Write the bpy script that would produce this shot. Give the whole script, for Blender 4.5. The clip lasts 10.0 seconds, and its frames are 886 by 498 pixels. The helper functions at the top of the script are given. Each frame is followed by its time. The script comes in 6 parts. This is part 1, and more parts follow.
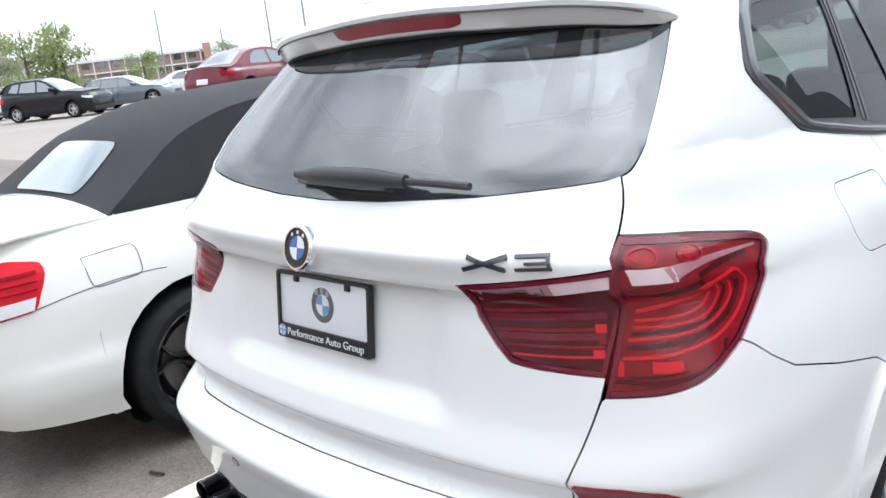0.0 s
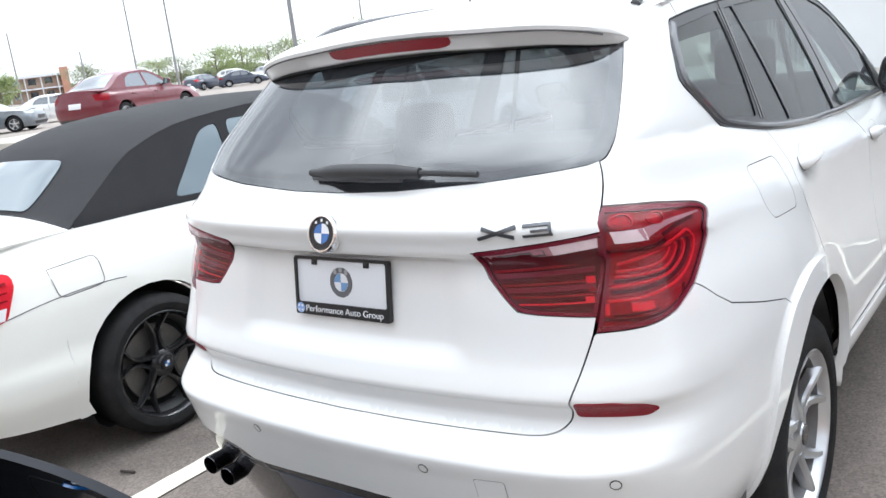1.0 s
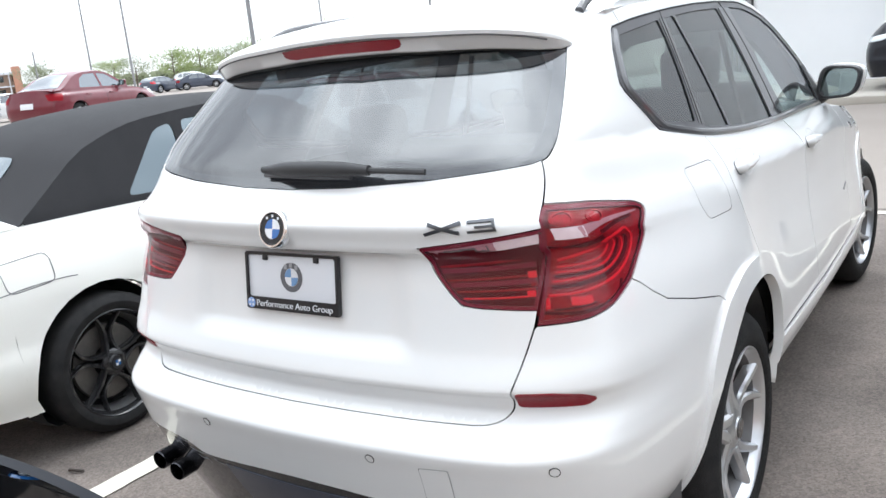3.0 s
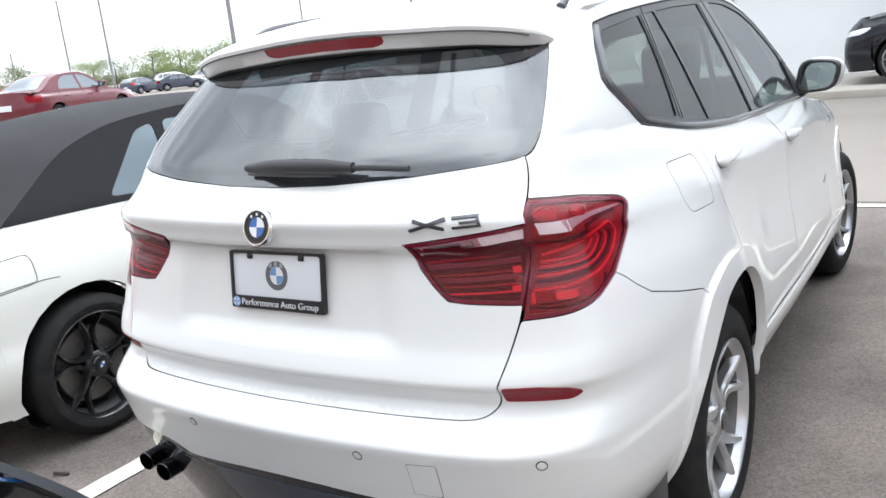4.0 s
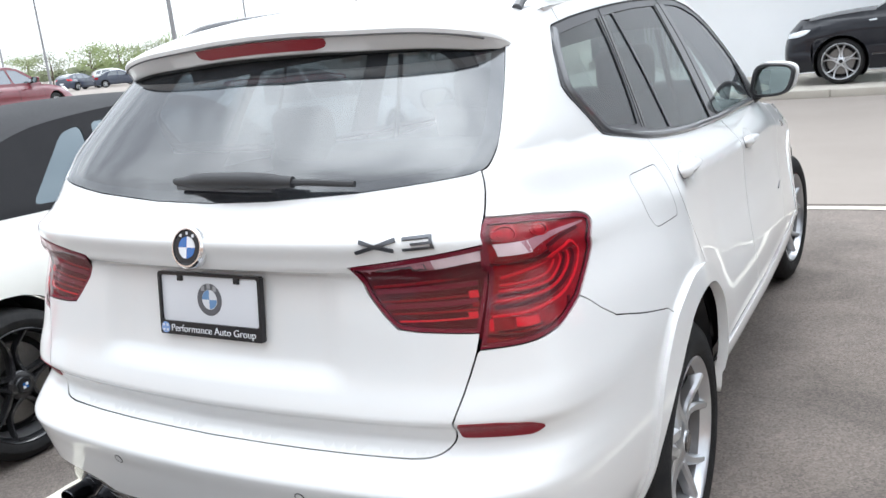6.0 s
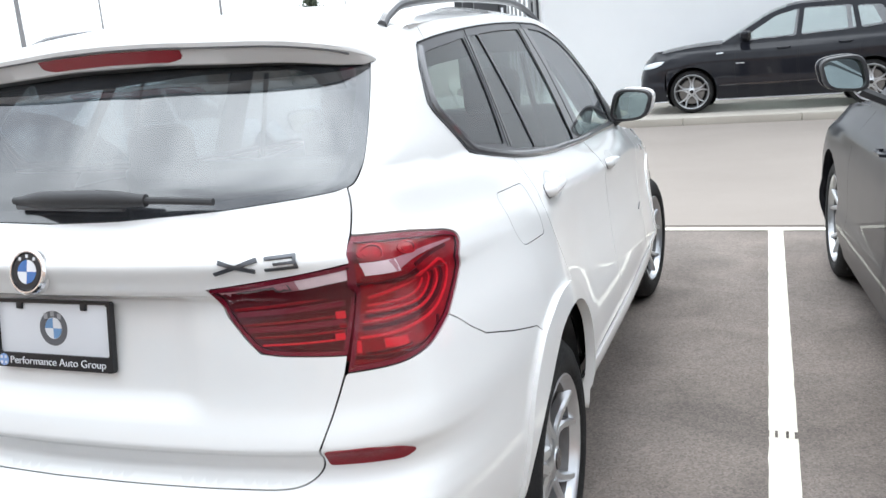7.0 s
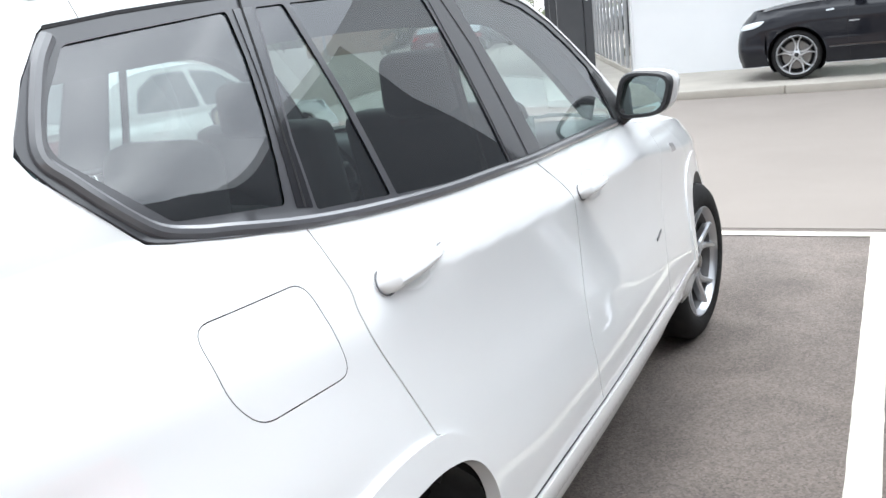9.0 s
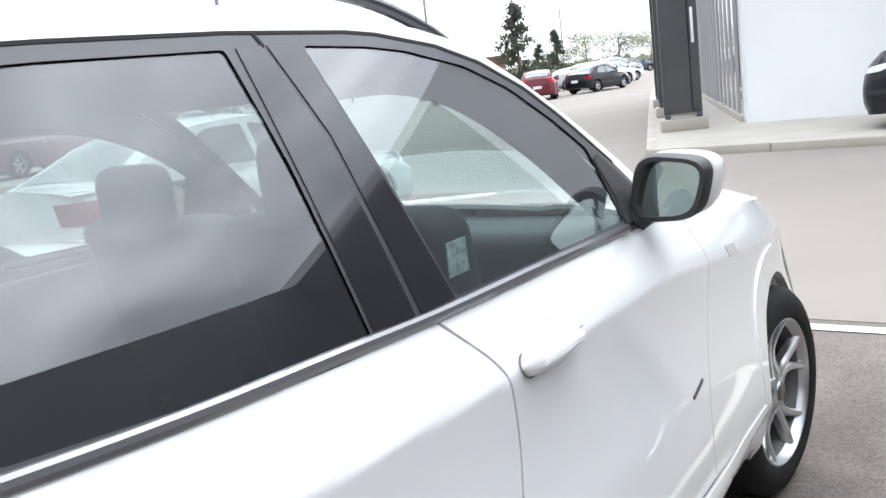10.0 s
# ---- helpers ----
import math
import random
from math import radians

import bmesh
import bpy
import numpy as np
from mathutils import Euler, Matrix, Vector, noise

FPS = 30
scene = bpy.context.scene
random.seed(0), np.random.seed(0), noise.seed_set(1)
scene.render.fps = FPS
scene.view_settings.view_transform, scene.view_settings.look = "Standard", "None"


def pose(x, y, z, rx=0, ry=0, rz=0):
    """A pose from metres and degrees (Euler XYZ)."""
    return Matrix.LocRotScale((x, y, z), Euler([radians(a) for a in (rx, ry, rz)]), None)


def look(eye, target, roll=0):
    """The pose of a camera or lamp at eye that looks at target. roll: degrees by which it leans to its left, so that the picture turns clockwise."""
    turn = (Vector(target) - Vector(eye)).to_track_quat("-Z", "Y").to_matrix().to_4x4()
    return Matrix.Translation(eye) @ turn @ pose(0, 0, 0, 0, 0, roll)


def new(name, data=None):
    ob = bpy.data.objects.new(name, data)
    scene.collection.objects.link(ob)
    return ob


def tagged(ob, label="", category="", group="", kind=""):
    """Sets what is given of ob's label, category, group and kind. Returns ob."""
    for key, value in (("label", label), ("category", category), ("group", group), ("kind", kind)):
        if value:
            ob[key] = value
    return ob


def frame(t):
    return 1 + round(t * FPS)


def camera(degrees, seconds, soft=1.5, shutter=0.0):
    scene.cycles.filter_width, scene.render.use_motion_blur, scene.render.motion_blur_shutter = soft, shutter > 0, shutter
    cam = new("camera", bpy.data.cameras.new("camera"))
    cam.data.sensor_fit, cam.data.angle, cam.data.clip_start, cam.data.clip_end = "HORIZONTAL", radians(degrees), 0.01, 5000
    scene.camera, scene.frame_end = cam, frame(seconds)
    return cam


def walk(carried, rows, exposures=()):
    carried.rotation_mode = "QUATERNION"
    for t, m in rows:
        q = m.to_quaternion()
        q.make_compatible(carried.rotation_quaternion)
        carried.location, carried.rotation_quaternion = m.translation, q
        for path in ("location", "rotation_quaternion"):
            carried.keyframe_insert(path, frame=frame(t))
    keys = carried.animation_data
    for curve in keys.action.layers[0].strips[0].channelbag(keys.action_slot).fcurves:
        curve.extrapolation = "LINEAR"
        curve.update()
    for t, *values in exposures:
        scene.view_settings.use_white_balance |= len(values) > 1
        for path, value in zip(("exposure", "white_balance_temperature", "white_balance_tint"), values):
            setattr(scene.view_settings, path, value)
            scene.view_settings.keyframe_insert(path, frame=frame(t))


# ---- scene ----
cam = camera(54.5, 10.0)
PATH = [
    (0, (1.449, -0.964, 1.541), (0.051, 0.384, 1.067), -6.7),
    (0.5, (1.431, -1.301, 1.537), (0.146, 0.159, 1.07), -8.2),
    (1, (1.481, -1.433, 1.57), (0.295, 0.11, 1.108), -7.1),
    (1.5, (1.486, -1.422, 1.546), (0.426, 0.193, 1.026), -5.6),
    (2, (1.489, -1.424, 1.553), (0.394, 0.177, 1.064), -5.7),
    (2.2, (1.513, -1.448, 1.571), (0.394, 0.138, 1.09), -5.2),
    (3.5, (1.539, -1.473, 1.547), (0.444, 0.14, 1.099), -6.4),
    (4, (1.539, -1.477, 1.551), (0.462, 0.143, 1.087), -6.4),
    (4.5, (1.54, -1.475, 1.557), (0.475, 0.159, 1.118), -6.5),
    (5, (1.534, -1.463, 1.564), (0.477, 0.179, 1.131), -6.1),
    (5.2, (1.523, -1.453, 1.579), (0.456, 0.185, 1.155), -7.1),
    (6.3, (1.432, -1.31, 1.56), (0.535, 0.406, 1.061), -5.2),
    (6.5, (1.433, -1.309, 1.561), (0.607, 0.448, 1.08), -5.0),
    (7, (1.435, -1.293, 1.538), (0.731, 0.524, 1.088), -4.6),
    (7.5, (1.532, -1.088, 1.5), (0.774, 0.699, 1.021), -4.9),
    (8, (1.608, -0.82, 1.515), (0.664, 0.883, 1.061), -5.5),
    (8.5, (1.56, -0.43, 1.5), (0.694, 1.305, 1.01), -5.1),
    (9, (1.568, -0.023, 1.507), (0.641, 1.677, 1.008), -6.5),
    (9.5, (1.576, 0.474, 1.513), (0.459, 2.075, 1.075), -7.8),
    (10, (1.527, 0.951, 1.509), (0.375, 2.541, 1.131), -7.0),
]
walk(cam, [(t, look(eye, target, roll)) for t, eye, target, roll in PATH], [(0.0, 0.66, 6020, 8.0), (1.2, 0.70, 6100, 8.0), (6.3, 0.68, 6120, 8.0), (7.2, 0.70, 6120, 7.0), (8.2, 0.76, 6130, 6.0), (9.0, 0.80, 6150, 8.0), (10.0, 0.74, 6150, 9.0)])

# ---- sky and sun: a bright overcast day ----
world = bpy.data.worlds.new("sky")
scene.world = world
world.use_nodes = True
wn, wl = world.node_tree.nodes, world.node_tree.links
sky = wn.new("ShaderNodeTexSky")
sky.sky_type, sky.sun_disc = "NISHITA", False
SUN_AZ, SUN_EL = radians(-8), radians(52)
sky.sun_elevation, sky.sun_rotation = SUN_EL, SUN_AZ
TO_SUN = Vector((math.sin(SUN_AZ) * math.cos(SUN_EL), math.cos(SUN_AZ) * math.cos(SUN_EL), math.sin(SUN_EL)))
coords = wn.new("ShaderNodeTexCoord")
stretch = wn.new("ShaderNodeMapping")
stretch.inputs["Scale"].default_value, stretch.inputs["Location"].default_value = (1.0, 1.0, 2.2), (0.25, 0.9, 0.5)
cloud = wn.new("ShaderNodeTexNoise")
cloud.inputs["Scale"].default_value, cloud.inputs["Detail"].default_value, cloud.inputs["Roughness"].default_value = 2.0, 6, 0.5
cloud.inputs["Distortion"].default_value = 0.5
ramp = wn.new("ShaderNodeValToRGB")
ramp.color_ramp.elements[0].position, ramp.color_ramp.elements[0].color = 0.38, (0.74, 0.76, 0.80, 1)
ramp.color_ramp.elements[1].position, ramp.color_ramp.elements[1].color = 0.66, (1.85, 1.88, 1.90, 1)
blend = wn.new("ShaderNodeMix")
blend.data_type = "RGBA"
blend.inputs["Factor"].default_value = 0.90
lift = wn.new("ShaderNodeVectorMath")
lift.operation = "SCALE"
lift.inputs["Scale"].default_value = 0.12
wl.new(coords.outputs["Generated"], stretch.inputs["Vector"])
wl.new(stretch.outputs["Vector"], cloud.inputs["Vector"])
wl.new(cloud.outputs["Fac"], ramp.inputs["Fac"])
wl.new(sky.outputs["Color"], lift.inputs[0])
wl.new(lift.outputs["Vector"], blend.inputs["A"])
# an even veil near the horizon, broken cloud higher up, brightest overhead
height, veil, even, grade, dome = wn.new("ShaderNodeSeparateXYZ"), wn.new("ShaderNodeMapRange"), wn.new("ShaderNodeMix"), wn.new("ShaderNodeMapRange"), wn.new("ShaderNodeVectorMath")
wl.new(coords.outputs["Generated"], height.inputs["Vector"])
veil.inputs["From Min"].default_value, veil.inputs["From Max"].default_value = 0.12, 0.38
even.data_type = "RGBA"
even.inputs["A"].default_value = (1.32, 1.35, 1.38, 1)
grade.inputs["From Min"].default_value, grade.inputs["To Min"].default_value, grade.inputs["To Max"].default_value = 0.0, 0.62, 1.25
dome.operation = "SCALE"
wl.new(height.outputs["Z"], veil.inputs["Value"])
wl.new(height.outputs["Z"], grade.inputs["Value"])
wl.new(veil.outputs["Result"], even.inputs["Factor"])
wl.new(ramp.outputs["Color"], even.inputs["B"])
wl.new(even.outputs["Result"], dome.inputs[0])
near_sun, glow, both_scales = wn.new("ShaderNodeVectorMath"), wn.new("ShaderNodeMapRange"), wn.new("ShaderNodeMath")
near_sun.operation, both_scales.operation, glow.interpolation_type = "DOT_PRODUCT", "MULTIPLY", "SMOOTHSTEP"
near_sun.inputs[1].default_value = TO_SUN
glow.inputs["From Min"].default_value, glow.inputs["From Max"].default_value, glow.inputs["To Min"].default_value, glow.inputs["To Max"].default_value = 0.30, 1.0, 0.95, 2.0
wl.new(coords.outputs["Generated"], near_sun.inputs[0])
wl.new(near_sun.outputs["Value"], glow.inputs["Value"])
wl.new(grade.outputs["Result"], both_scales.inputs[0])
wl.new(glow.outputs["Result"], both_scales.inputs[1])
wl.new(both_scales.outputs["Value"], dome.inputs["Scale"])
wl.new(dome.outputs["Vector"], blend.inputs["B"])
wl.new(blend.outputs["Result"], wn["Background"].inputs["Color"])
wn["Background"].inputs["Strength"].default_value = 1.0
sun_data = bpy.data.lights.new("sun", "SUN")
sun_data.energy, sun_data.angle, sun_data.color = 0.75, radians(26), (1.0, 0.97, 0.92)
sun = new("sun", sun_data)
sun.matrix_world = look((0, 0, 30), Vector((0, 0, 30)) - TO_SUN)

# ---- materials ----
def material(name, colour, rough=0.5, metal=0.0, coat=0.0, grain=0.0, scale=20.0, bump=0.0, bump_scale=60.0, spot=None, fine=None, coat_rough=0.03, spec=0.5):
    """A surface with two scales of variation: broad stains (scale) and fine grain (bump_scale). spot: a second colour for the stains."""
    m = bpy.data.materials.new(name)
    m.use_nodes = True
    n, l = m.node_tree.nodes, m.node_tree.links
    p = n["Principled BSDF"]
    p.inputs["Base Color"].default_value = (*colour, 1)
    p.inputs["Roughness"].default_value, p.inputs["Metallic"].default_value = rough, metal
    p.inputs["Coat Weight"].default_value, p.inputs["Coat Roughness"].default_value = coat, coat_rough
    p.inputs["Specular IOR Level"].default_value = spec
    if not (grain or bump):
        return m
    co = n.new("ShaderNodeTexCoord")
    broad = n.new("ShaderNodeTexNoise")
    broad.inputs["Scale"].default_value, broad.inputs["Detail"].default_value, broad.inputs["Roughness"].default_value = scale, 6, 0.6
    l.new(co.outputs["Object"], broad.inputs["Vector"])
    if grain:
        mix = n.new("ShaderNodeMix")
        mix.data_type = "RGBA"
        k = n.new("ShaderNodeMapRange")
        k.inputs["From Min"].default_value, k.inputs["From Max"].default_value = 0.35, 0.7
        k.inputs["To Max"].default_value = grain
        mix.inputs["A"].default_value = (*colour, 1)
        mix.inputs["B"].default_value = (*(spot or [c * 0.6 for c in colour]), 1)
        l.new(broad.outputs["Fac"], k.inputs["Value"])
        l.new(k.outputs["Result"], mix.inputs["Factor"])
        l.new(mix.outputs["Result"], p.inputs["Base Color"])
    if bump:
        small = n.new("ShaderNodeTexNoise")
        small.inputs["Scale"].default_value, small.inputs["Detail"].default_value = bump_scale, 4
        b = n.new("ShaderNodeBump")
        b.inputs["Strength"].default_value, b.inputs["Distance"].default_value = bump, 0.01
        l.new(co.outputs["Object"], small.inputs["Vector"])
        l.new(small.outputs["Fac"], b.inputs["Height"])
        l.new(b.outputs["Normal"], p.inputs["Normal"])
    return m


def paint(name, colour, flake=0.0):
    """Clear-coated car paint with a faint film of dust."""
    return material(name, colour, 0.42, flake, 1.0, 0.05, 3.0, spot=(0.55, 0.53, 0.48), spec=0.4)


def pane(name, tint, gloss=0.02, ior=1.75, dust_haze=0.0, most=1.0):
    """Window glass: tinted clear, with mirror gloss by Fresnel and a pale film, dust with veiling glare put into
    colour.
    """
    m = bpy.data.materials.new(name)
    m.use_nodes = True
    n, l = m.node_tree.nodes, m.node_tree.links
    n.remove(n["Principled BSDF"])
    clear, shine, mix, face, steep, fres = n.new("ShaderNodeBsdfTransparent"), n.new("ShaderNodeBsdfGlossy"), n.new("ShaderNodeMixShader"), n.new("ShaderNodeLayerWeight"), n.new("ShaderNodeMath"), n.new("ShaderNodeMapRange")
    clear.inputs["Color"].default_value = (*tint, 1)
    shine.inputs["Roughness"].default_value = gloss
    # gloss rises from f0 to one at a grazing view, alike from both sides
    steep.operation, steep.inputs[1].default_value = "POWER", 5.0
    face.inputs["Blend"].default_value = 0.5
    fres.inputs["To Min"].default_value, fres.inputs["To Max"].default_value = ((ior - 1) / (ior + 1)) ** 2, most
    l.new(face.outputs["Facing"], steep.inputs[0])
    l.new(steep.outputs["Value"], fres.inputs["Value"])
    l.new(fres.outputs["Result"], mix.inputs["Fac"])
    l.new(clear.outputs["BSDF"], mix.inputs[1])
    l.new(shine.outputs["BSDF"], mix.inputs[2])
    last = mix
    if dust_haze:
        film, over, co, cloud, k = n.new("ShaderNodeBsdfDiffuse"), n.new("ShaderNodeMixShader"), n.new("ShaderNodeTexCoord"), n.new("ShaderNodeTexNoise"), n.new("ShaderNodeMapRange")
        film.inputs["Color"].default_value = (0.58, 0.61, 0.68, 1)
        cloud.inputs["Scale"].default_value, cloud.inputs["Detail"].default_value = 3.5, 6
        k.inputs["From Min"].default_value, k.inputs["From Max"].default_value = 0.3, 0.7
        k.inputs["To Min"].default_value, k.inputs["To Max"].default_value = dust_haze * 0.75, dust_haze * 1.25
        l.new(co.outputs["Object"], cloud.inputs["Vector"])
        l.new(cloud.outputs["Fac"], k.inputs["Value"])
        l.new(k.outputs["Result"], over.inputs["Fac"])
        l.new(mix.outputs["Shader"], over.inputs[1])
        l.new(film.outputs["BSDF"], over.inputs[2])
        last = over
    l.new(last.outputs["Shader"], n["Material Output"].inputs["Surface"])
    return m


WHITE = paint("white_paint", (0.75, 0.75, 0.745))
WHITE_WARM = paint("warm_white_paint", (0.83, 0.82, 0.77))
BLACK = material("black_paint", (0.008, 0.009, 0.014), 0.4, 0.0, 0.5, 0.02, 3.0, spot=(0.3, 0.29, 0.27), spec=0.1)
NAVY = paint("dark_blue_paint", (0.02, 0.03, 0.06))
RED = material("red_paint", (0.125, 0.010, 0.020), 0.4, 0.0, 0.6, 0.04, 3.0, spot=(0.4, 0.3, 0.28), spec=0.25)
GREY = paint("grey_paint", (0.16, 0.18, 0.20), 0.3)
SILVER = paint("silver_paint", (0.45, 0.46, 0.48), 0.4)
TINTED = pane("privacy_glass", (0.42, 0.48, 0.46), 0.012, 2.3, 0.025)
REAR_GLASS = pane("rear_glass", (0.20, 0.22, 0.25), 0.012, 2.35, 0.045)
GREEN_GLASS = pane("clear_glass", (0.78, 0.88, 0.86), 0.02, 3.0, 0.03)
DARK_GLASS = material("dark_glass", (0.22, 0.235, 0.25), 0.03, 0.75, coat=0.5)
TRIM = material("black_trim", (0.058, 0.058, 0.063), 0.30, coat=0.25, grain=0.5, scale=14, spot=(0.045, 0.045, 0.05))
GLOSS_TRIM = material("gloss_black_trim", (0.02, 0.02, 0.023), 0.08, coat=0.6)
BEAD = material("satin_black_bead", (0.09, 0.09, 0.096), 0.28, coat=0.8)
SCUFF = material("chalky_scuff", (0.40, 0.40, 0.41), 0.9, grain=0.8, scale=90, spot=(0.12, 0.12, 0.12))
RUBBER = material("tyre_rubber", (0.013, 0.013, 0.014), 0.75, grain=0.6, scale=18, spot=(0.030, 0.029, 0.028), bump=0.3, bump_scale=220, spec=0.2)
LINER = material("arch_lining", (0.13, 0.13, 0.135), 0.8, grain=0.5, scale=8, spot=(0.05, 0.048, 0.045))
PLASTIC = material("dark_plastic", (0.03, 0.03, 0.032), 0.55, bump=0.15, bump_scale=400)
# near-black for the shade inside gaps and wheels, also for seals and floor
VOID = material("shade_black", (0.012, 0.012, 0.013), 0.9)
ALLOY = material("alloy", (0.60, 0.61, 0.63), 0.3, 0.85, grain=0.3, scale=12, spot=(0.35, 0.35, 0.35))
BLACK_ALLOY = material("black_alloy", (0.02, 0.02, 0.022), 0.25, 0.3, 0.5)
CHROME = material("chrome", (0.85, 0.86, 0.88), 0.16, 1.0)
BADGE = material("dark_chrome_badge", (0.10, 0.102, 0.11), 0.32, 0.9)
MIRROR = material("mirror", (0.62, 0.72, 0.70), 0.0, 1.0)
# rim barrel: shade inside the wheel put into a darker metal than the spokes
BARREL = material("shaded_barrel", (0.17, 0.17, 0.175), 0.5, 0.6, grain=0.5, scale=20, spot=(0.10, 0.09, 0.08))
STEEL = material("brake_steel", (0.22, 0.21, 0.20), 0.5, 0.9, grain=0.4, scale=30)
LAMP_DARK = material("dark_red_lens", (0.060, 0.002, 0.006), 0.4, spec=0.1, grain=0.6, scale=45, spot=(0.10, 0.004, 0.010))
LAMP_EDGE = material("lamp_rim_red", (0.15, 0.006, 0.022), 0.35, spec=0.2)
LAMP_PINK = material("smoky_clear_lens", (0.42, 0.25, 0.28), 0.12, coat=1.0, grain=0.4, scale=50, spot=(0.26, 0.12, 0.14))
LAMP_MID = material("red_lens", (0.18, 0.004, 0.010), 0.4, spec=0.12, grain=0.6, scale=35, spot=(0.34, 0.008, 0.018))
LAMP_RED = material("bright_red_lens", (0.62, 0.014, 0.028), 0.4, spec=0.12, grain=0.4, scale=50, spot=(0.45, 0.010, 0.02))
LAMP_BOWL = material("lamp_bowl_red", (0.42, 0.010, 0.02), 0.3, 0.0, spec=0.15, grain=0.7, scale=50, spot=(0.12, 0.004, 0.01))
LAMP_CLEAR = material("clear_lens", (0.72, 0.70, 0.71), 0.1, coat=1.0, grain=0.3, scale=60, spot=(0.5, 0.46, 0.48))
LAMP_GREY = material("bulb_chamber", (0.13, 0.14, 0.14), 0.15, coat=1.0)
HEAD_LAMP = material("headlamp", (0.55, 0.58, 0.60), 0.08, 0.3, coat=1.0)
LENS = pane("lamp_cover", (1.0, 0.90, 0.92), 0.02, 1.5, 0.006, most=0.6)
REFLECTOR = material("red_reflector", (0.20, 0.006, 0.014), 0.3, spec=0.2, bump=0.2, bump_scale=900)
LEATHER = material("dark_upholstery", (0.020, 0.019, 0.020), 0.7, grain=0.4, scale=8)
DASH = material("dashboard", (0.05, 0.052, 0.055), 0.6)
PLATE_WHITE = material("plate_white", (0.72, 0.73, 0.76), 0.35)
PLATE_BLACK = material("plate_black", (0.012, 0.012, 0.014), 0.35)
BLUE = material("emblem_blue", (0.03, 0.14, 0.42), 0.2, coat=1.0)
LIGHT = material("emblem_white", (0.75, 0.77, 0.80), 0.2, coat=1.0)
SLATE = material("printed_grey", (0.12, 0.12, 0.13), 0.5)

# ---- small tools ----
from mathutils import geometry


def thing(name, label, category, group="", m=None, kind=""):
    """An empty at a thing's base, which carries its parts."""
    ob = tagged(new(name), label, category, group, kind)
    ob.empty_display_size = 0.2
    if m is not None:
        ob.matrix_world = m
    return ob


def finish(name, me, material, parent, label="", m=None):
    me.materials.append(material)
    ob = new(name, me)
    if parent is not None:
        ob.parent = parent
    if m is not None:
        ob.matrix_basis = m
    if label:
        ob["label"] = label
    return ob


def part(name, bm, material, parent, label="", m=None, flat=False):
    me = bpy.data.meshes.new(name)
    bmesh.ops.recalc_face_normals(bm, faces=bm.faces)
    bm.to_mesh(me)
    bm.free()
    if not flat:
        me.shade_smooth()
        me.set_sharp_from_angle(angle=radians(35))
    return finish(name, me, material, parent, label, m)


def box(x0, x1, y0, y1, z0, z1, bevel=0.0, segs=2):
    bm = bmesh.new()
    bmesh.ops.create_cube(bm, size=1)
    for v in bm.verts:
        v.co = Vector(((x0 + x1) / 2 + v.co.x * (x1 - x0), (y0 + y1) / 2 + v.co.y * (y1 - y0), (z0 + z1) / 2 + v.co.z * (z1 - z0)))
    if bevel:
        bmesh.ops.bevel(bm, geom=list(bm.edges), offset=bevel, segments=segs, profile=0.5, affect="EDGES")
    return bm


def lathe(profile, n=48):
    """A body turned round the x axis, from (x, radius) pairs."""
    bm = bmesh.new()
    rings = []
    for x, r in profile:
        rings.append([bm.verts.new((x, r * math.cos(2 * math.pi * k / n), r * math.sin(2 * math.pi * k / n))) for k in range(n)])
    for a, b in zip(rings, rings[1:]):
        for k in range(n):
            bm.faces.new((a[k], a[(k + 1) % n], b[(k + 1) % n], b[k]))
    return bm


def tube(points, r, n=8, closed=False, taper=None):
    """A round bar along points; taper: a radius for each."""
    bm = bmesh.new()
    pts = [Vector(p) for p in points]
    rings = []
    for i, p in enumerate(pts):
        d = (pts[min(i + 1, len(pts) - 1)] - pts[max(i - 1, 0)]).normalized()
        a = d.orthogonal().normalized() if i == 0 else (a - d * a.dot(d)).normalized()
        b, rr = d.cross(a), taper[i] if taper else r
        rings.append([bm.verts.new(p + rr * (a * math.cos(t) + b * math.sin(t))) for t in (2 * math.pi * k / n for k in range(n))])
    for s, t in zip(rings, rings[1:]):
        for k in range(n):
            bm.faces.new((s[k], s[(k + 1) % n], t[(k + 1) % n], t[k]))
    bm.faces.new(rings[0][::-1])
    bm.faces.new(rings[-1])
    return bm


def fillet(pts, r, n=4):
    """A closed outline with its corners rounded; r: one radius, or one for each corner."""
    out, m = [], len(pts)
    for i in range(m):
        a, p, b = (Vector(pts[k % m]) for k in (i - 1, i, i + 1))
        rr = r[i] if isinstance(r, (list, tuple)) else r
        d = min(rr, 0.45 * (a - p).length, 0.45 * (b - p).length)
        if d < 1e-4:
            out.append(tuple(p))
            continue
        s, e = p + (a - p).normalized() * d, p + (b - p).normalized() * d
        for k in range(n + 1):
            t = k / n
            out.append(tuple(s * (1 - t) ** 2 + p * (2 * t * (1 - t)) + e * t * t))
    return out


def dense(pts, step):
    out, m = [], len(pts)
    for i in range(m):
        a, b = np.array(pts[i]), np.array(pts[(i + 1) % m])
        k = max(1, int(math.ceil(np.linalg.norm(b - a) / step)))
        out += [tuple(a + (b - a) * j / k) for j in range(k)]
    return out


def area2(p):
    q = np.roll(p, -1, 0)
    return (p[:, 0] * q[:, 1] - p[:, 1] * q[:, 0]).sum()


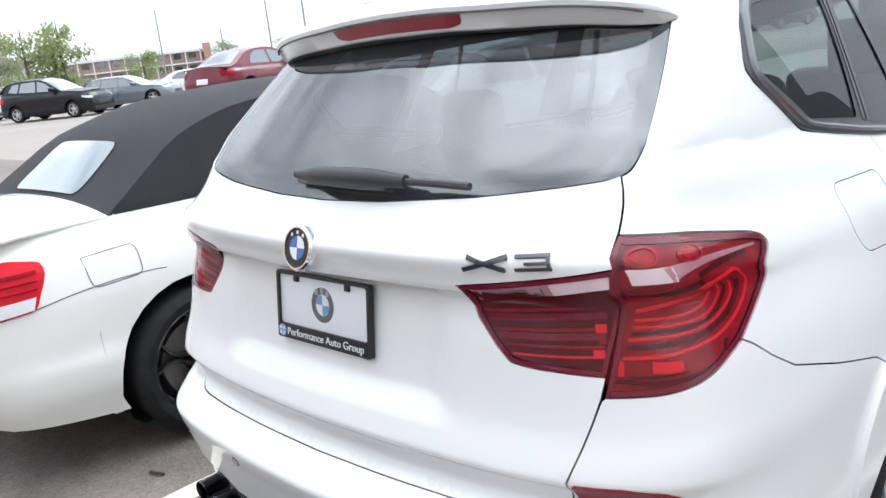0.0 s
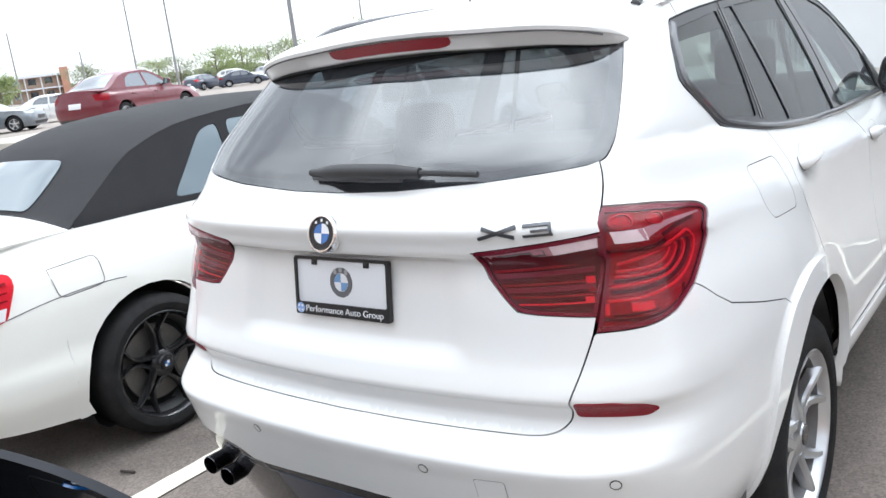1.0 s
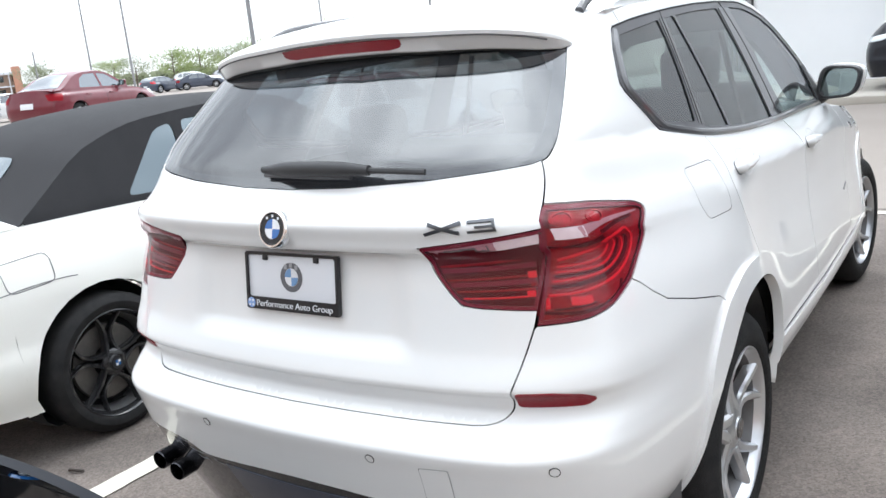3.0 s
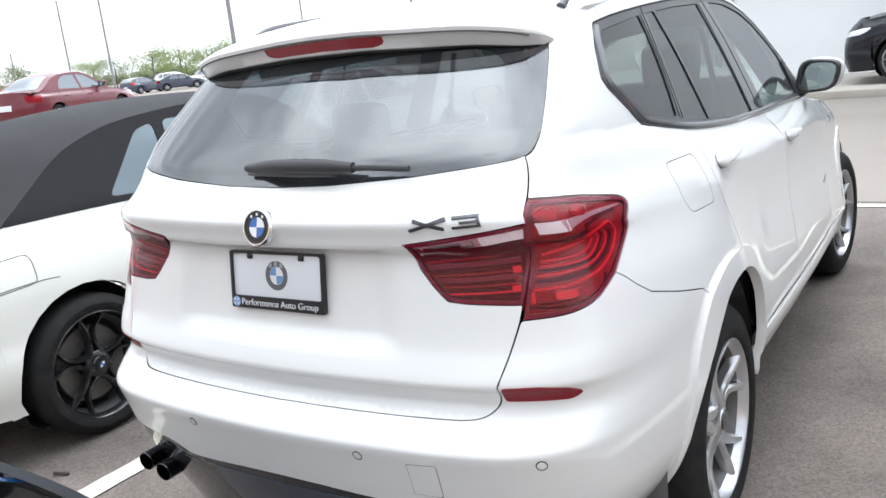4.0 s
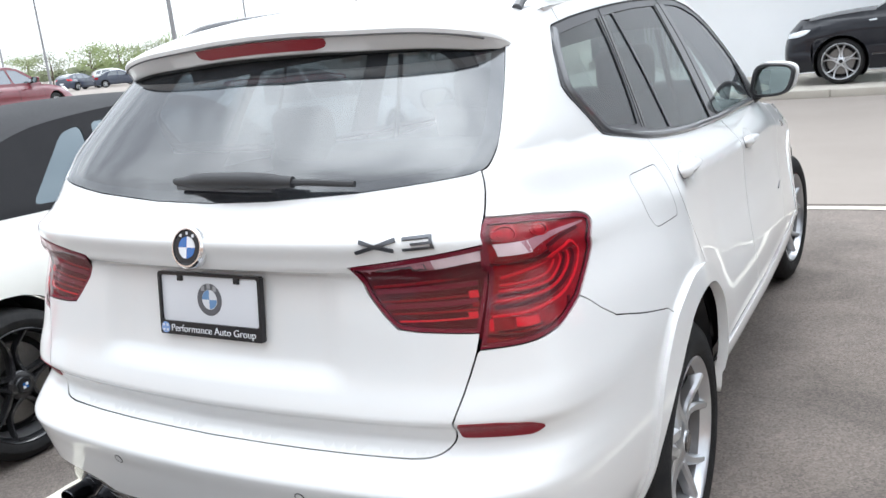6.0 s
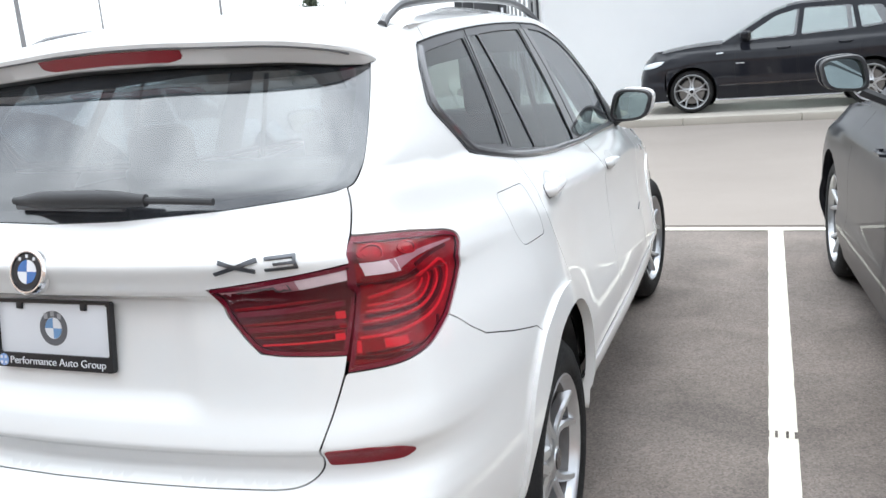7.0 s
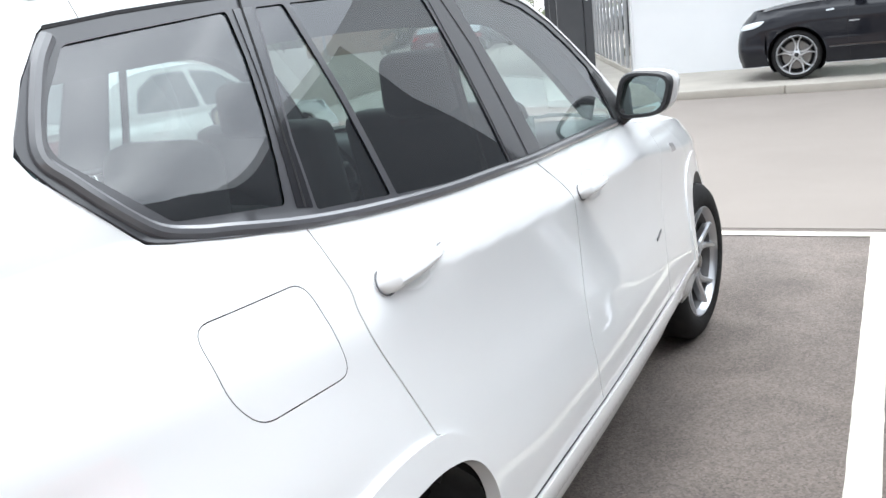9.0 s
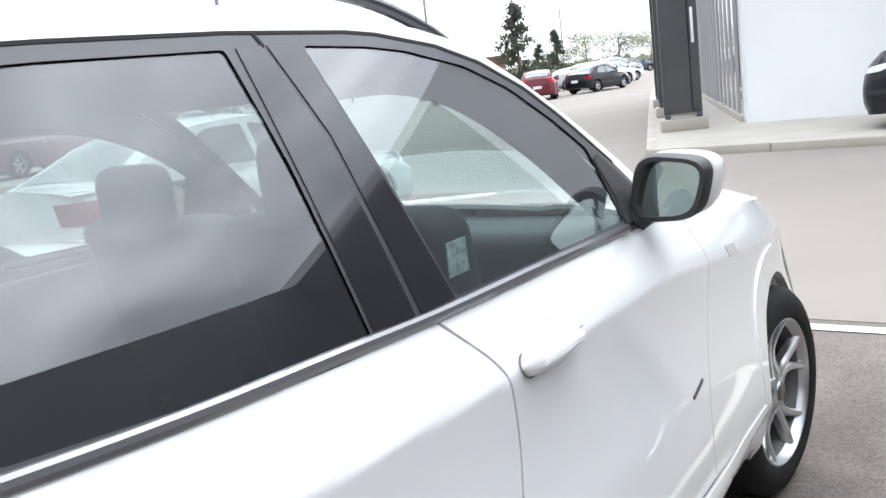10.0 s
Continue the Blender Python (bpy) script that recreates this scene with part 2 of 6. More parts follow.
def shrink(pts, d):
    """A dense outline moved inwards by d."""
    p = np.array(pts)
    if area2(p) < 0:
        p = p[::-1]
    t = np.roll(p, -1, 0) - np.roll(p, 1, 0)
    t /= np.maximum(np.linalg.norm(t, axis=1), 1e-9)[:, None]
    return p + d * np.stack([-t[:, 1], t[:, 0]], -1)


def inside(q, loops):
    c = np.zeros(len(q), bool)
    for p in loops:
        r = np.roll(p, -1, 0)
        for a, b in zip(p, r):
            hit = (a[1] > q[:, 1]) != (b[1] > q[:, 1])
            if b[1] != a[1]:
                c ^= hit & (q[:, 0] < (b[0] - a[0]) * (q[:, 1] - a[1]) / (b[1] - a[1]) + a[0])
    return c


def panel(name, outline, fn, material, parent, label="", holes=(), gap=0.0, res=0.03, depth=0.012, off=0.0, edge=None, cut=0.0, fine=None):
    """A curved sheet with turned-in edges: an outline in a surface's own (a, b), laid on that surface fn(a, b)."""
    edge, fine = edge or min(res, 0.025) if fine else edge or res, fine or res
    loops = [shrink(dense(outline, edge), gap)] + [shrink(dense(h, edge), -cut) for h in holes]
    lo, hi = loops[0].min(0), loops[0].max(0)
    ga, gb = np.meshgrid(np.arange(lo[0] + res / 2, hi[0], res), np.arange(lo[1] + fine / 2, hi[1], fine))
    grid = np.stack([ga.ravel(), gb.ravel()], -1)
    grid = grid[inside(grid, loops)]
    rim = np.concatenate(loops)
    if len(grid):
        near = np.array([((rim - g) ** 2).sum(1).min() for g in grid])
        grid = grid[near > (0.45 * fine) ** 2]
    pts = np.concatenate([rim, grid])
    edges, at = [], 0
    for p in loops:
        edges += [(at + k, at + (k + 1) % len(p)) for k in range(len(p))]
        at += len(p)
    v2, _, f2, _, _, _ = geometry.delaunay_2d_cdt([Vector(p) for p in pts.tolist()], edges, [], 0, 1e-6)
    v2 = np.array([tuple(v) for v in v2])
    f2 = np.array([f for f in f2])
    f2 = f2[inside(v2[f2].mean(1), loops)]

    def at_normal(q):
        e = 1e-3
        s = fn(q[:, 0], q[:, 1])
        du = fn(q[:, 0] + e, q[:, 1]) - fn(q[:, 0] - e, q[:, 1])
        dv = fn(q[:, 0], q[:, 1] + e) - fn(q[:, 0], q[:, 1] - e)
        n = np.cross(du, dv)
        return s, n / np.maximum(np.linalg.norm(n, axis=1), 1e-9)[:, None]

    s, n = at_normal(v2)
    verts, norms = [s + off * n], [n]
    tri = v2[f2]
    if (np.cross(tri[:, 1] - tri[:, 0], tri[:, 2] - tri[:, 0]) < 0).mean() > 0.5:
        f2 = f2[:, ::-1]
    faces, base = [tuple(f) for f in f2.tolist()], len(s)
    if depth:
        for k, p in enumerate(loops):
            s, n = at_normal(p)
            t = np.roll(s, -1, 0) - np.roll(s, 1, 0)
            side = np.cross(t, n)
            side /= np.maximum(np.linalg.norm(side, axis=1), 1e-9)[:, None]
            side = side if (area2(p) > 0) == (k == 0) or k == 0 else -side
            m = len(p)
            verts += [s + off * n, s + (off - depth) * n]
            norms += [side, side]
            for i in range(m):
                j = (i + 1) % m
                faces.append((base + i, base + m + i, base + m + j, base + j))
            base += 2 * m
    verts, norms = np.concatenate(verts), np.concatenate(norms)
    me = bpy.data.meshes.new(name)
    me.from_pydata(verts.tolist(), [], faces)
    me.shade_smooth()
    me.normals_split_custom_set_from_vertices(norms.tolist())
    return finish(name, me, material, parent, label)


def band(pts, w):
    """A closed outline round a line of points, w wide (one width, or one for each)."""
    p = np.array(pts, float)
    t = np.gradient(p, axis=0)
    t /= np.linalg.norm(t, axis=1)[:, None]
    n = np.stack([-t[:, 1], t[:, 0]], -1) * (np.array(w if isinstance(w, (list, tuple)) else [w] * len(p))[:, None] / 2)
    return [tuple(q) for q in np.concatenate([p + n, (p - n)[::-1]])]


def line(pts, n=4):
    """A smooth open line through points."""
    p = [Vector(q) for q in pts]
    p = [2 * p[0] - p[1]] + p + [2 * p[-1] - p[-2]]
    out = []
    for a, b, c, d in zip(p, p[1:], p[2:], p[3:]):
        for k in range(n):
            t = k / n
            out.append(tuple(0.5 * (2 * b + (c - a) * t + (2 * a - 5 * b + 4 * c - d) * t * t + (3 * b - a - 3 * c + d) * t ** 3)))
    out.append(tuple(p[-2]))
    return out


def arc(cy, cz, r, a0, a1, n=20):
    return [(cy + r * math.cos(radians(a0 + (a1 - a0) * k / n)), cz + r * math.sin(radians(a0 + (a1 - a0) * k / n))) for k in range(n + 1)]


def flip(pts):
    return [(-p[0], p[1]) for p in pts]

# ---- curves and the body surface of the white car ----
def curve(*pts):
    """A smooth monotone curve through (v, w) pairs, held at its ends."""
    xs = np.array([p[0] for p in pts], float)
    ys = np.array([p[1] for p in pts], float)
    h, d = np.diff(xs), np.diff(ys) / np.diff(xs)
    m = np.zeros(len(xs))
    m[0], m[-1] = d[0], d[-1]
    for i in range(1, len(xs) - 1):
        if d[i - 1] * d[i] > 0:
            a, b = 2 * h[i] + h[i - 1], h[i] + 2 * h[i - 1]
            m[i] = (a + b) / (a / d[i - 1] + b / d[i])

    def f(v):
        v = np.asarray(v, float)
        c = np.clip(v, xs[0], xs[-1])
        i = np.clip(np.searchsorted(xs, c, side="right") - 1, 0, len(h) - 1)
        t = (c - xs[i]) / h[i]
        return ((1 + 2 * t) * (1 - t) ** 2 * ys[i] + t * (1 - t) ** 2 * h[i] * m[i]
                + t * t * (3 - 2 * t) * ys[i + 1] + t * t * (t - 1) * h[i] * m[i + 1])
    return f


def smooth(a, b, v):
    t = np.clip((np.asarray(v, float) - a) / (b - a), 0, 1)
    return t * t * (3 - 2 * t)


BELT = curve((0.3, 1.31), (0.79, 1.285), (1.06, 1.235), (1.48, 1.19), (1.95, 1.165), (2.75, 1.135), (3.05, 1.10), (3.4, 1.055), (4.2, 0.96), (4.7, 0.88))
SIDE = curve((0.2, 0.742), (0.79, 0.748), (1.06, 0.768), (1.5, 0.778), (2.0, 0.778), (2.8, 0.762), (3.3, 0.742), (3.76, 0.715), (4.3, 0.665))
SHOULDER_REAR = curve((-0.98, 0.10), (-0.8, 0.165), (-0.65, 0.18), (-0.5, 0.18), (-0.37, 0.165), (-0.245, 0.133), (-0.17, 0.112), (-0.12, 0.083), (-0.05, 0.042), (0, 0))
SHOULDER_DOOR = curve((-0.98, 0.075), (-0.85, 0.115), (-0.74, 0.125), (-0.66, 0.133), (-0.56, 0.13), (-0.42, 0.109), (-0.3, 0.085), (-0.2, 0.0725), (-0.145, 0.070), (-0.118, 0.0695), (-0.104, 0.0645), (-0.03, 0.02), (0, 0))
REAR = curve((0.2, 0.08), (0.34, 0.02), (0.46, -0.022), (0.53, -0.040), (0.60, -0.058), (0.650, -0.072), (0.656, -0.0725), (0.662, -0.069), (0.684, -0.044), (0.697, -0.028), (0.712, -0.006), (0.728, 0.014), (0.745, 0.021), (0.772, 0.011), (0.795, -0.0105), (0.7995, -0.0120), (0.804, -0.0105),
             (0.88, 0.020), (1.00, 0.045), (1.082, 0.060), (1.093, 0.056), (1.106, 0.038), (1.130, 0.032), (1.162, 0.024), (1.168, 0.025), (1.198, 0.062), (1.24, 0.105), (1.30, 0.152), (1.40, 0.25), (1.53, 0.385), (1.60, 0.46), (1.66, 0.52))
REAR_SIDE = curve((0.2, 0.08), (0.46, 0.02), (0.70, 0.0), (0.85, 0.008), (1.0, 0.045), (1.10, 0.054), (1.165, 0.064), (1.24, 0.105), (1.30, 0.152), (1.40, 0.25), (1.53, 0.385), (1.60, 0.46), (1.66, 0.52))
FRONT = curve((0.2, 4.55), (0.4, 4.64), (0.6, 4.65), (0.8, 4.60), (0.95, 4.50), (1.1, 4.3))
LOW = [(0, 0), (.2, .006), (.4, .02), (.55, .037), (.68, .063), (.78, .1), (.85, .145), (.9, .215), (.94, .345), (.97, .53), (.99, .75), (1, 1.0)]
HIGH = [(0, 0), (.2, .004), (.42, .014), (.58, .028), (.72, .048), (.82, .07), (.885, .095), (.94, .13), (.97, .20), (.99, .37), (1, .62), (1, .87)]
KNOTS = np.concatenate([[0], np.cumsum([math.hypot(.92 * (b[0] - a[0]), b[1] - a[1]) for a, b in zip(LOW, LOW[1:])])])
LOW_X, LOW_Y = curve(*zip(KNOTS, [p[0] for p in LOW])), curve(*zip(KNOTS, [p[1] for p in LOW]))
HIGH_X, HIGH_Y = curve(*zip(KNOTS, [p[0] for p in HIGH])), curve(*zip(KNOTS, [p[1] for p in HIGH]))


NOSE = curve(*[(p[1], p[0]) for p in LOW[1:]])


def side_x(y, z):
    """Half the body's width at a place along it and a height."""
    h = z - BELT(y)
    low, k = np.minimum(h, 0), smooth(0.70, 1.50, y)
    below = SHOULDER_REAR(low) * (1 - k) + SHOULDER_DOOR(low) * k
    above = 0.40 * np.maximum(h, 0) + 0.12 * np.maximum(h, 0) ** 2
    flare = 0.008 * smooth(1.2, 1.5, y) * smooth(3.1, 2.8, y) * smooth(0.56, 0.50, z)
    return (SIDE(y) + below - above + flare - 0.05 * smooth(0.42, 0.2, z) - (0.040 * smooth(0.480, 0.450, z) + 0.038 * smooth(0.37, 0.29, z)) * smooth(1.22, 1.32, y) * smooth(3.40, 3.30, y)) * NOSE(np.maximum(FRONT(z) - y, 0.006))


def shell(u, z):
    """The body's surface: u runs round it from the middle of its tail to the right (minus: left), in metres."""
    u, z = np.asarray(u, float), np.asarray(z, float)
    a, k = np.abs(u), smooth(1.17, 1.36, z)
    more = np.maximum(a - KNOTS[-1], 0)
    tx = LOW_X(a) * (1 - k) + HIGH_X(a) * k
    ty = LOW_Y(a) * (1 - k) + HIGH_Y(a) * k + more
    plate = 0.022 * smooth(0.40, 0.30, a) * smooth(0.84, 0.90, z) * smooth(1.10, 1.085, z)
    start = 0.62 + 0.48 * smooth(0.80, 0.95, z)
    wrap = smooth(start, start + 0.58 - 0.33 * smooth(0.80, 0.95, z), a)
    y = REAR(z) * (1 - wrap) + REAR_SIDE(z) * wrap + ty + plate
    return np.stack([np.sign(u) * tx * side_x(y, z), y, z + 0 * y], -1)


def along(y, z):
    """The u at which the shell lies at y, for a height."""
    grid = np.linspace(0.3, 5.6, 2400)
    return float(np.interp(y, shell(grid, np.full(2400, float(z)))[:, 1], grid))

# ---- the white car ----
suv = thing("white_suv", "glossy white compact suv parked in a marked bay", "car")
Y1, Y2, ZW = 0.95, 3.76, 0.355


def U(*pts):
    """Side outlines, given as (y, z), in the shell's own (u, z)."""
    out = []
    for (a, b), (c, d) in zip(pts, pts[1:]):
        k = max(1, int(math.hypot(c - a, d - b) / 0.018))
        out += [(a + (c - a) * j / k, b + (d - b) * j / k) for j in range(k)]
    return [(along(y, z), z) for y, z in out + [pts[-1]]]


def UC(*pts):
    """The same for a closed outline."""
    return U(*pts, pts[0])[:-1]


def both(name, outline, mat, label="", holes=(), **kw):
    panel(name, outline, shell, mat, suv, label, holes, **kw)
    return panel(name, flip(outline), shell, mat, suv, label, [flip(h) for h in holes], **kw)


# seams, as lines shared by neighbouring panels
GATE = line([(0.655, 0.876), (0.627, 0.80), (0.620, 0.765), (0.611, 0.742), (0.593, 0.7245), (0.566, 0.7158), (0.53, 0.7128)], 4)
LIGHT_LOW = line([(0.937, 1.004), (0.900, 0.982), (0.865, 0.963), (0.828, 0.951), (0.775, 0.943), (0.686, 0.938)], 4)
LIGHT_SIDE = line([(0.770, 1.1995), (0.845, 1.194), (0.915, 1.187), (1.0, 1.174), (1.052, 1.164), (1.076, 1.151), (1.071, 1.132), (1.034, 1.097), (0.987, 1.051), (0.937, 1.004)], 4)
GLASS_SIDE = line([(0.742, 1.2815), (0.780, 1.288), (0.806, 1.300), (0.829, 1.322), (0.845, 1.373), (0.861, 1.459), (0.867, 1.525)], 5)
C_SEAM = [(1.008, 1.240), (1.006, 1.18), (1.010, 1.136), (1.003, 1.10), (1.012, 1.05), (1.055, 0.955), (1.105, 0.851)]
B_SEAM = [(1.940, 1.164), (2.018, 1.062), (2.026, 0.955), (2.0, 0.865), (1.965, 0.784), (1.945, 0.70), (1.945, 0.60), (1.95, 0.53)]
F_SEAM = [(3.07, 1.085), (3.046, 0.955), (2.96, 0.82), (2.875, 0.713), (2.82, 0.618), (2.80, 0.53)]
BELT_LINE = [(1.21, 1.210), (1.48, 1.186), (1.72, 1.172)]
C_SEAM, B_SEAM, F_SEAM = line(C_SEAM, 4), line(B_SEAM, 4), line(F_SEAM, 4)
FLARE = [(1.284, 0.545), (1.284, 0.60), (1.281, 0.66), (1.266, 0.715), (1.235, 0.768), (1.19, 0.808), (1.105, 0.851)]
R_OPEN = 0.425
LIP = line([(0.752, 0.735), (0.83, 0.787), (0.90, 0.806), (0.965, 0.813), (1.03, 0.810), (1.09, 0.799), (1.16, 0.777), (1.215, 0.744), (1.25, 0.70), (1.266, 0.655), (1.270, 0.60), (1.268, 0.555), (1.260, 0.518), (1.250, 0.45), (1.245, 0.39)], 3)

# inner body: a near-black sheet that stands in for shade behind the gaps
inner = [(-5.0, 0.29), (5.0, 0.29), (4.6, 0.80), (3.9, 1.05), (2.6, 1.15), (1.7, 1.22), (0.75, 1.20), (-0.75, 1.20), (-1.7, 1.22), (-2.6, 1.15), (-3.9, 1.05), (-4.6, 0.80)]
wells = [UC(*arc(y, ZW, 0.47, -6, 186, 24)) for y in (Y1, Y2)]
panel("shade_black", inner, shell, VOID, suv, holes=wells + [flip(w) for w in wells], res=0.05, depth=0, off=-0.055)

# tailgate, with the lamps let into it
lamp_in = fillet([(0.436, 1.113), (0.757, 1.150), (0.690, 0.972), (0.561, 0.977), (0.515, 0.982), (0.488, 1.010), (0.455, 1.052)], [0.004, 0.004, 0.004, 0.02, 0.02, 0.02, 0.02])
half = [(0.0, 1.2405), (0.20, 1.2435), (0.46, 1.2565), (0.66, 1.2725), (0.742, 1.2795), (0.774, 1.2855), (0.768, 1.205), (0.759, 1.1535), (0.4325, 1.1155),
        (0.4525, 1.052), (0.4860, 1.009), (0.5135, 0.9805), (0.561, 0.9752), (0.6895, 0.9702), (0.679, 0.935)] + list(GATE) + [(0.374, 0.7115), (0.0, 0.7115)]
panel("tailgate", half + flip(half[1:-1])[::-1], shell, WHITE, suv, gap=0.0008, res=0.028, fine=0.0065)
for s in (1, -1):
    o = (lambda p: p) if s > 0 else flip
    lamp = panel("tail_lamp", o(lamp_in), shell, LAMP_DARK, suv, "dark red tail lamp on the tailgate", off=-0.006, res=0.03)
    for pts, m, w in (([(0.458, 1.0935), (0.51, 1.100), (0.632, 1.1165)], LAMP_PINK, 0.022), ([(0.495, 1.096), (0.55, 1.104), (0.615, 1.113)], LAMP_GREY, 0.015), ([(0.632, 1.1165), (0.69, 1.125), (0.746, 1.131)], LAMP_CLEAR, 0.022),
                      ([(0.468, 1.066), (0.58, 1.074), (0.718, 1.087)], LAMP_MID, 0.005), ([(0.472, 1.056), (0.58, 1.062), (0.705, 1.070)], LAMP_EDGE, 0.010), ([(0.481, 1.036), (0.58, 1.041), (0.700, 1.048)], LAMP_MID, 0.004),
                      ([(0.492, 1.026), (0.59, 1.030), (0.698, 1.036)], LAMP_EDGE, 0.010), ([(0.505, 1.012), (0.60, 1.015), (0.695, 1.019)], LAMP_MID, 0.004), ([(0.520, 0.997), (0.60, 0.999), (0.692, 1.003)], LAMP_RED, 0.0035),
                      ([(0.682, 1.048), (0.702, 1.049)], LAMP_RED, 0.014), ([(0.686, 1.028), (0.700, 1.029)], LAMP_MID, 0.009), ([(0.674, 1.008), (0.694, 1.009)], LAMP_RED, 0.012)):
        panel("lamp_band", o(band(pts, w)), shell, m, lamp, off=-0.0035, res=0.02, depth=0.004)
    in_rim = [tuple(p) for p in shrink(dense(lamp_in, 0.01), 0.008)]
    panel("lamp_border", o(lamp_in), shell, LAMP_EDGE, lamp, holes=[o(in_rim)], off=-0.002, res=0.02, depth=0.004)
    panel("lens_cover", o(lamp_in), shell, LENS, lamp, off=0.0, res=0.03, depth=0)
    lamp_out = LIGHT_SIDE[:-1] + LIGHT_LOW
    lamp = panel("tail_lamp", o(lamp_out), shell, LAMP_MID, suv, "red wrap-around tail lamp with curved bands", off=-0.008, gap=0.001, res=0.022)
    for pts, m, w in ((line([(0.776, 1.136), (0.82, 1.134), (0.858, 1.133)], 2), LAMP_CLEAR, 0.027),
                      (line([(0.845, 1.132), (0.88, 1.140), (0.95, 1.147), (1.050, 1.146)], 3), LAMP_PINK, [0.026, 0.024, 0.021, 0.018, 0.014, 0.012, 0.010, 0.008, 0.006, 0.004]),
                      (line([(0.722, 1.001), (0.79, 1.003), (0.845, 1.010), (0.905, 1.026), (0.950, 1.055), (0.976, 1.087), (0.985, 1.108), (0.975, 1.117), (0.952, 1.112), (0.905, 1.100), (0.85, 1.088), (0.755, 1.074)], 3), LAMP_RED, 0.0055),
                      (line([(0.730, 1.018), (0.80, 1.020), (0.86, 1.028), (0.918, 1.050), (0.950, 1.080), (0.958, 1.100)], 3), LAMP_DARK, 0.009),
                      (line([(0.735, 1.030), (0.845, 1.035), (0.895, 1.049), (0.930, 1.073), (0.942, 1.097)], 3), LAMP_RED, 0.0045),
                      (line([(0.740, 1.040), (0.845, 1.043), (0.89, 1.056), (0.918, 1.080), (0.928, 1.097)], 3), LAMP_DARK, 0.006),
                      (line([(0.745, 1.049), (0.845, 1.050), (0.882, 1.061), (0.908, 1.083), (0.914, 1.097)], 3), LAMP_RED, 0.004),
                      (line([(0.75, 1.060), (0.83, 1.062), (0.868, 1.071), (0.892, 1.090)], 3), LAMP_RED, 0.004),
                      (line([(0.742, 1.096), (0.80, 1.094), (0.85, 1.098), (0.90, 1.110)], 3), LAMP_DARK, 0.012),
                      (line([(0.90, 1.122), (0.95, 1.134), (1.02, 1.140)], 3), LAMP_DARK, 0.008),
                      (line([(0.770, 0.986), (0.80, 0.984), (0.822, 0.985)], 2), LAMP_RED, 0.018),
                      (line([(0.735, 0.984), (0.75, 0.983)], 2), LAMP_MID, 0.022),
                      (line([(0.700, 0.965), (0.78, 0.960), (0.85, 0.968), (0.898, 0.990), (0.910, 1.012)], 3), LAMP_DARK, 0.007),
                      (line([(0.728, 0.970), (0.78, 0.971), (0.83, 0.976)], 2), LAMP_DARK, 0.005),
                      (line([(0.712, 0.985), (0.722, 0.984)], 2), LAMP_RED, 0.024),
                      (line([(0.775, 1.19), (0.77, 1.15)], 2), LAMP_DARK, 0.02), (line([(0.757, 1.145), (0.690, 0.96)], 2), LAMP_DARK, 0.014)):
        panel("lamp_band", o(band(pts, w)), shell, m, lamp, off=-0.0055, res=0.02, depth=0.004)
    for c, r in (((0.815, 1.168), 0.017), ((0.905, 1.162), 0.014)):
        oval = lambda q: o([(c[0] + 1.9 * r * q * math.cos(t), c[1] + r * q * math.sin(t)) for t in np.linspace(0, 2 * math.pi, 25)[:-1]])
        bowl = panel("lamp_bowl", oval(1.0), shell, LAMP_BOWL, lamp, holes=[oval(0.8)], off=-0.0045, res=0.02, depth=0.004)
        panel("lamp_bulb", oval(0.8), shell, LAMP_BOWL, bowl, off=-0.0075, res=0.02, depth=0)
        panel("lamp_glint", oval(0.55), shell, LAMP_BOWL, bowl, off=-0.0065, res=0.02, depth=0.002)
    rim_in = [tuple(p) for p in shrink(dense(lamp_out, 0.01), 0.010)]
    panel("lamp_border", o(lamp_out), shell, LAMP_EDGE, lamp, holes=[o(rim_in)], off=-0.003, gap=0.001, res=0.02, depth=0.004)
    panel("lens_cover", o(lamp_out), shell, LENS, lamp, off=0.001, gap=0.001, res=0.022, depth=0)

# bumper, lower diffuser, reflectors, parking sensors
low = U(*arc(Y1, ZW, R_OPEN, 123, 190, 12))
bump_r = [(0.0, 0.7112), (0.374, 0.7112), (0.53, 0.7120)] + [(u + 0.0022, z - 0.0006) for u, z in GATE[::-1][1:]] + [(0.680, 0.931)] + [(u, z - 0.0015) for u, z in LIGHT_LOW[::-1]] + [(0.960, 0.990), (1.003, 0.959), (1.060, 0.927), (1.20, 0.891), (1.345, 0.858)] \
    + U((0.73, 0.82)) + low + [(1.13, 0.27), (0.88, 0.31), (0.80, 0.42), (0.725, 0.518), (0.66, 0.531), (0.53, 0.528), (0.44, 0.516), (0.39, 0.494), (0.33, 0.492), (0.15, 0.503), (0.0, 0.508)]
bumper_m = bump_r + flip(bump_r[1:-1])[::-1]
bumper = panel("rear_bumper", bumper_m, shell, WHITE, suv, gap=0.0008, res=0.03, fine=0.0075)
dif = [(0.0, 0.53), (0.36, 0.52), (0.50, 0.545), (0.66, 0.55), (0.75, 0.53), (0.82, 0.43), (0.90, 0.30), (0.80, 0.24), (0.0, 0.24)]
panel("diffuser", dif + flip(dif[1:-1])[::-1], shell, GLOSS_TRIM, suv, "dark lower bumper insert, chalky scuffs", off=-0.007, res=0.03)
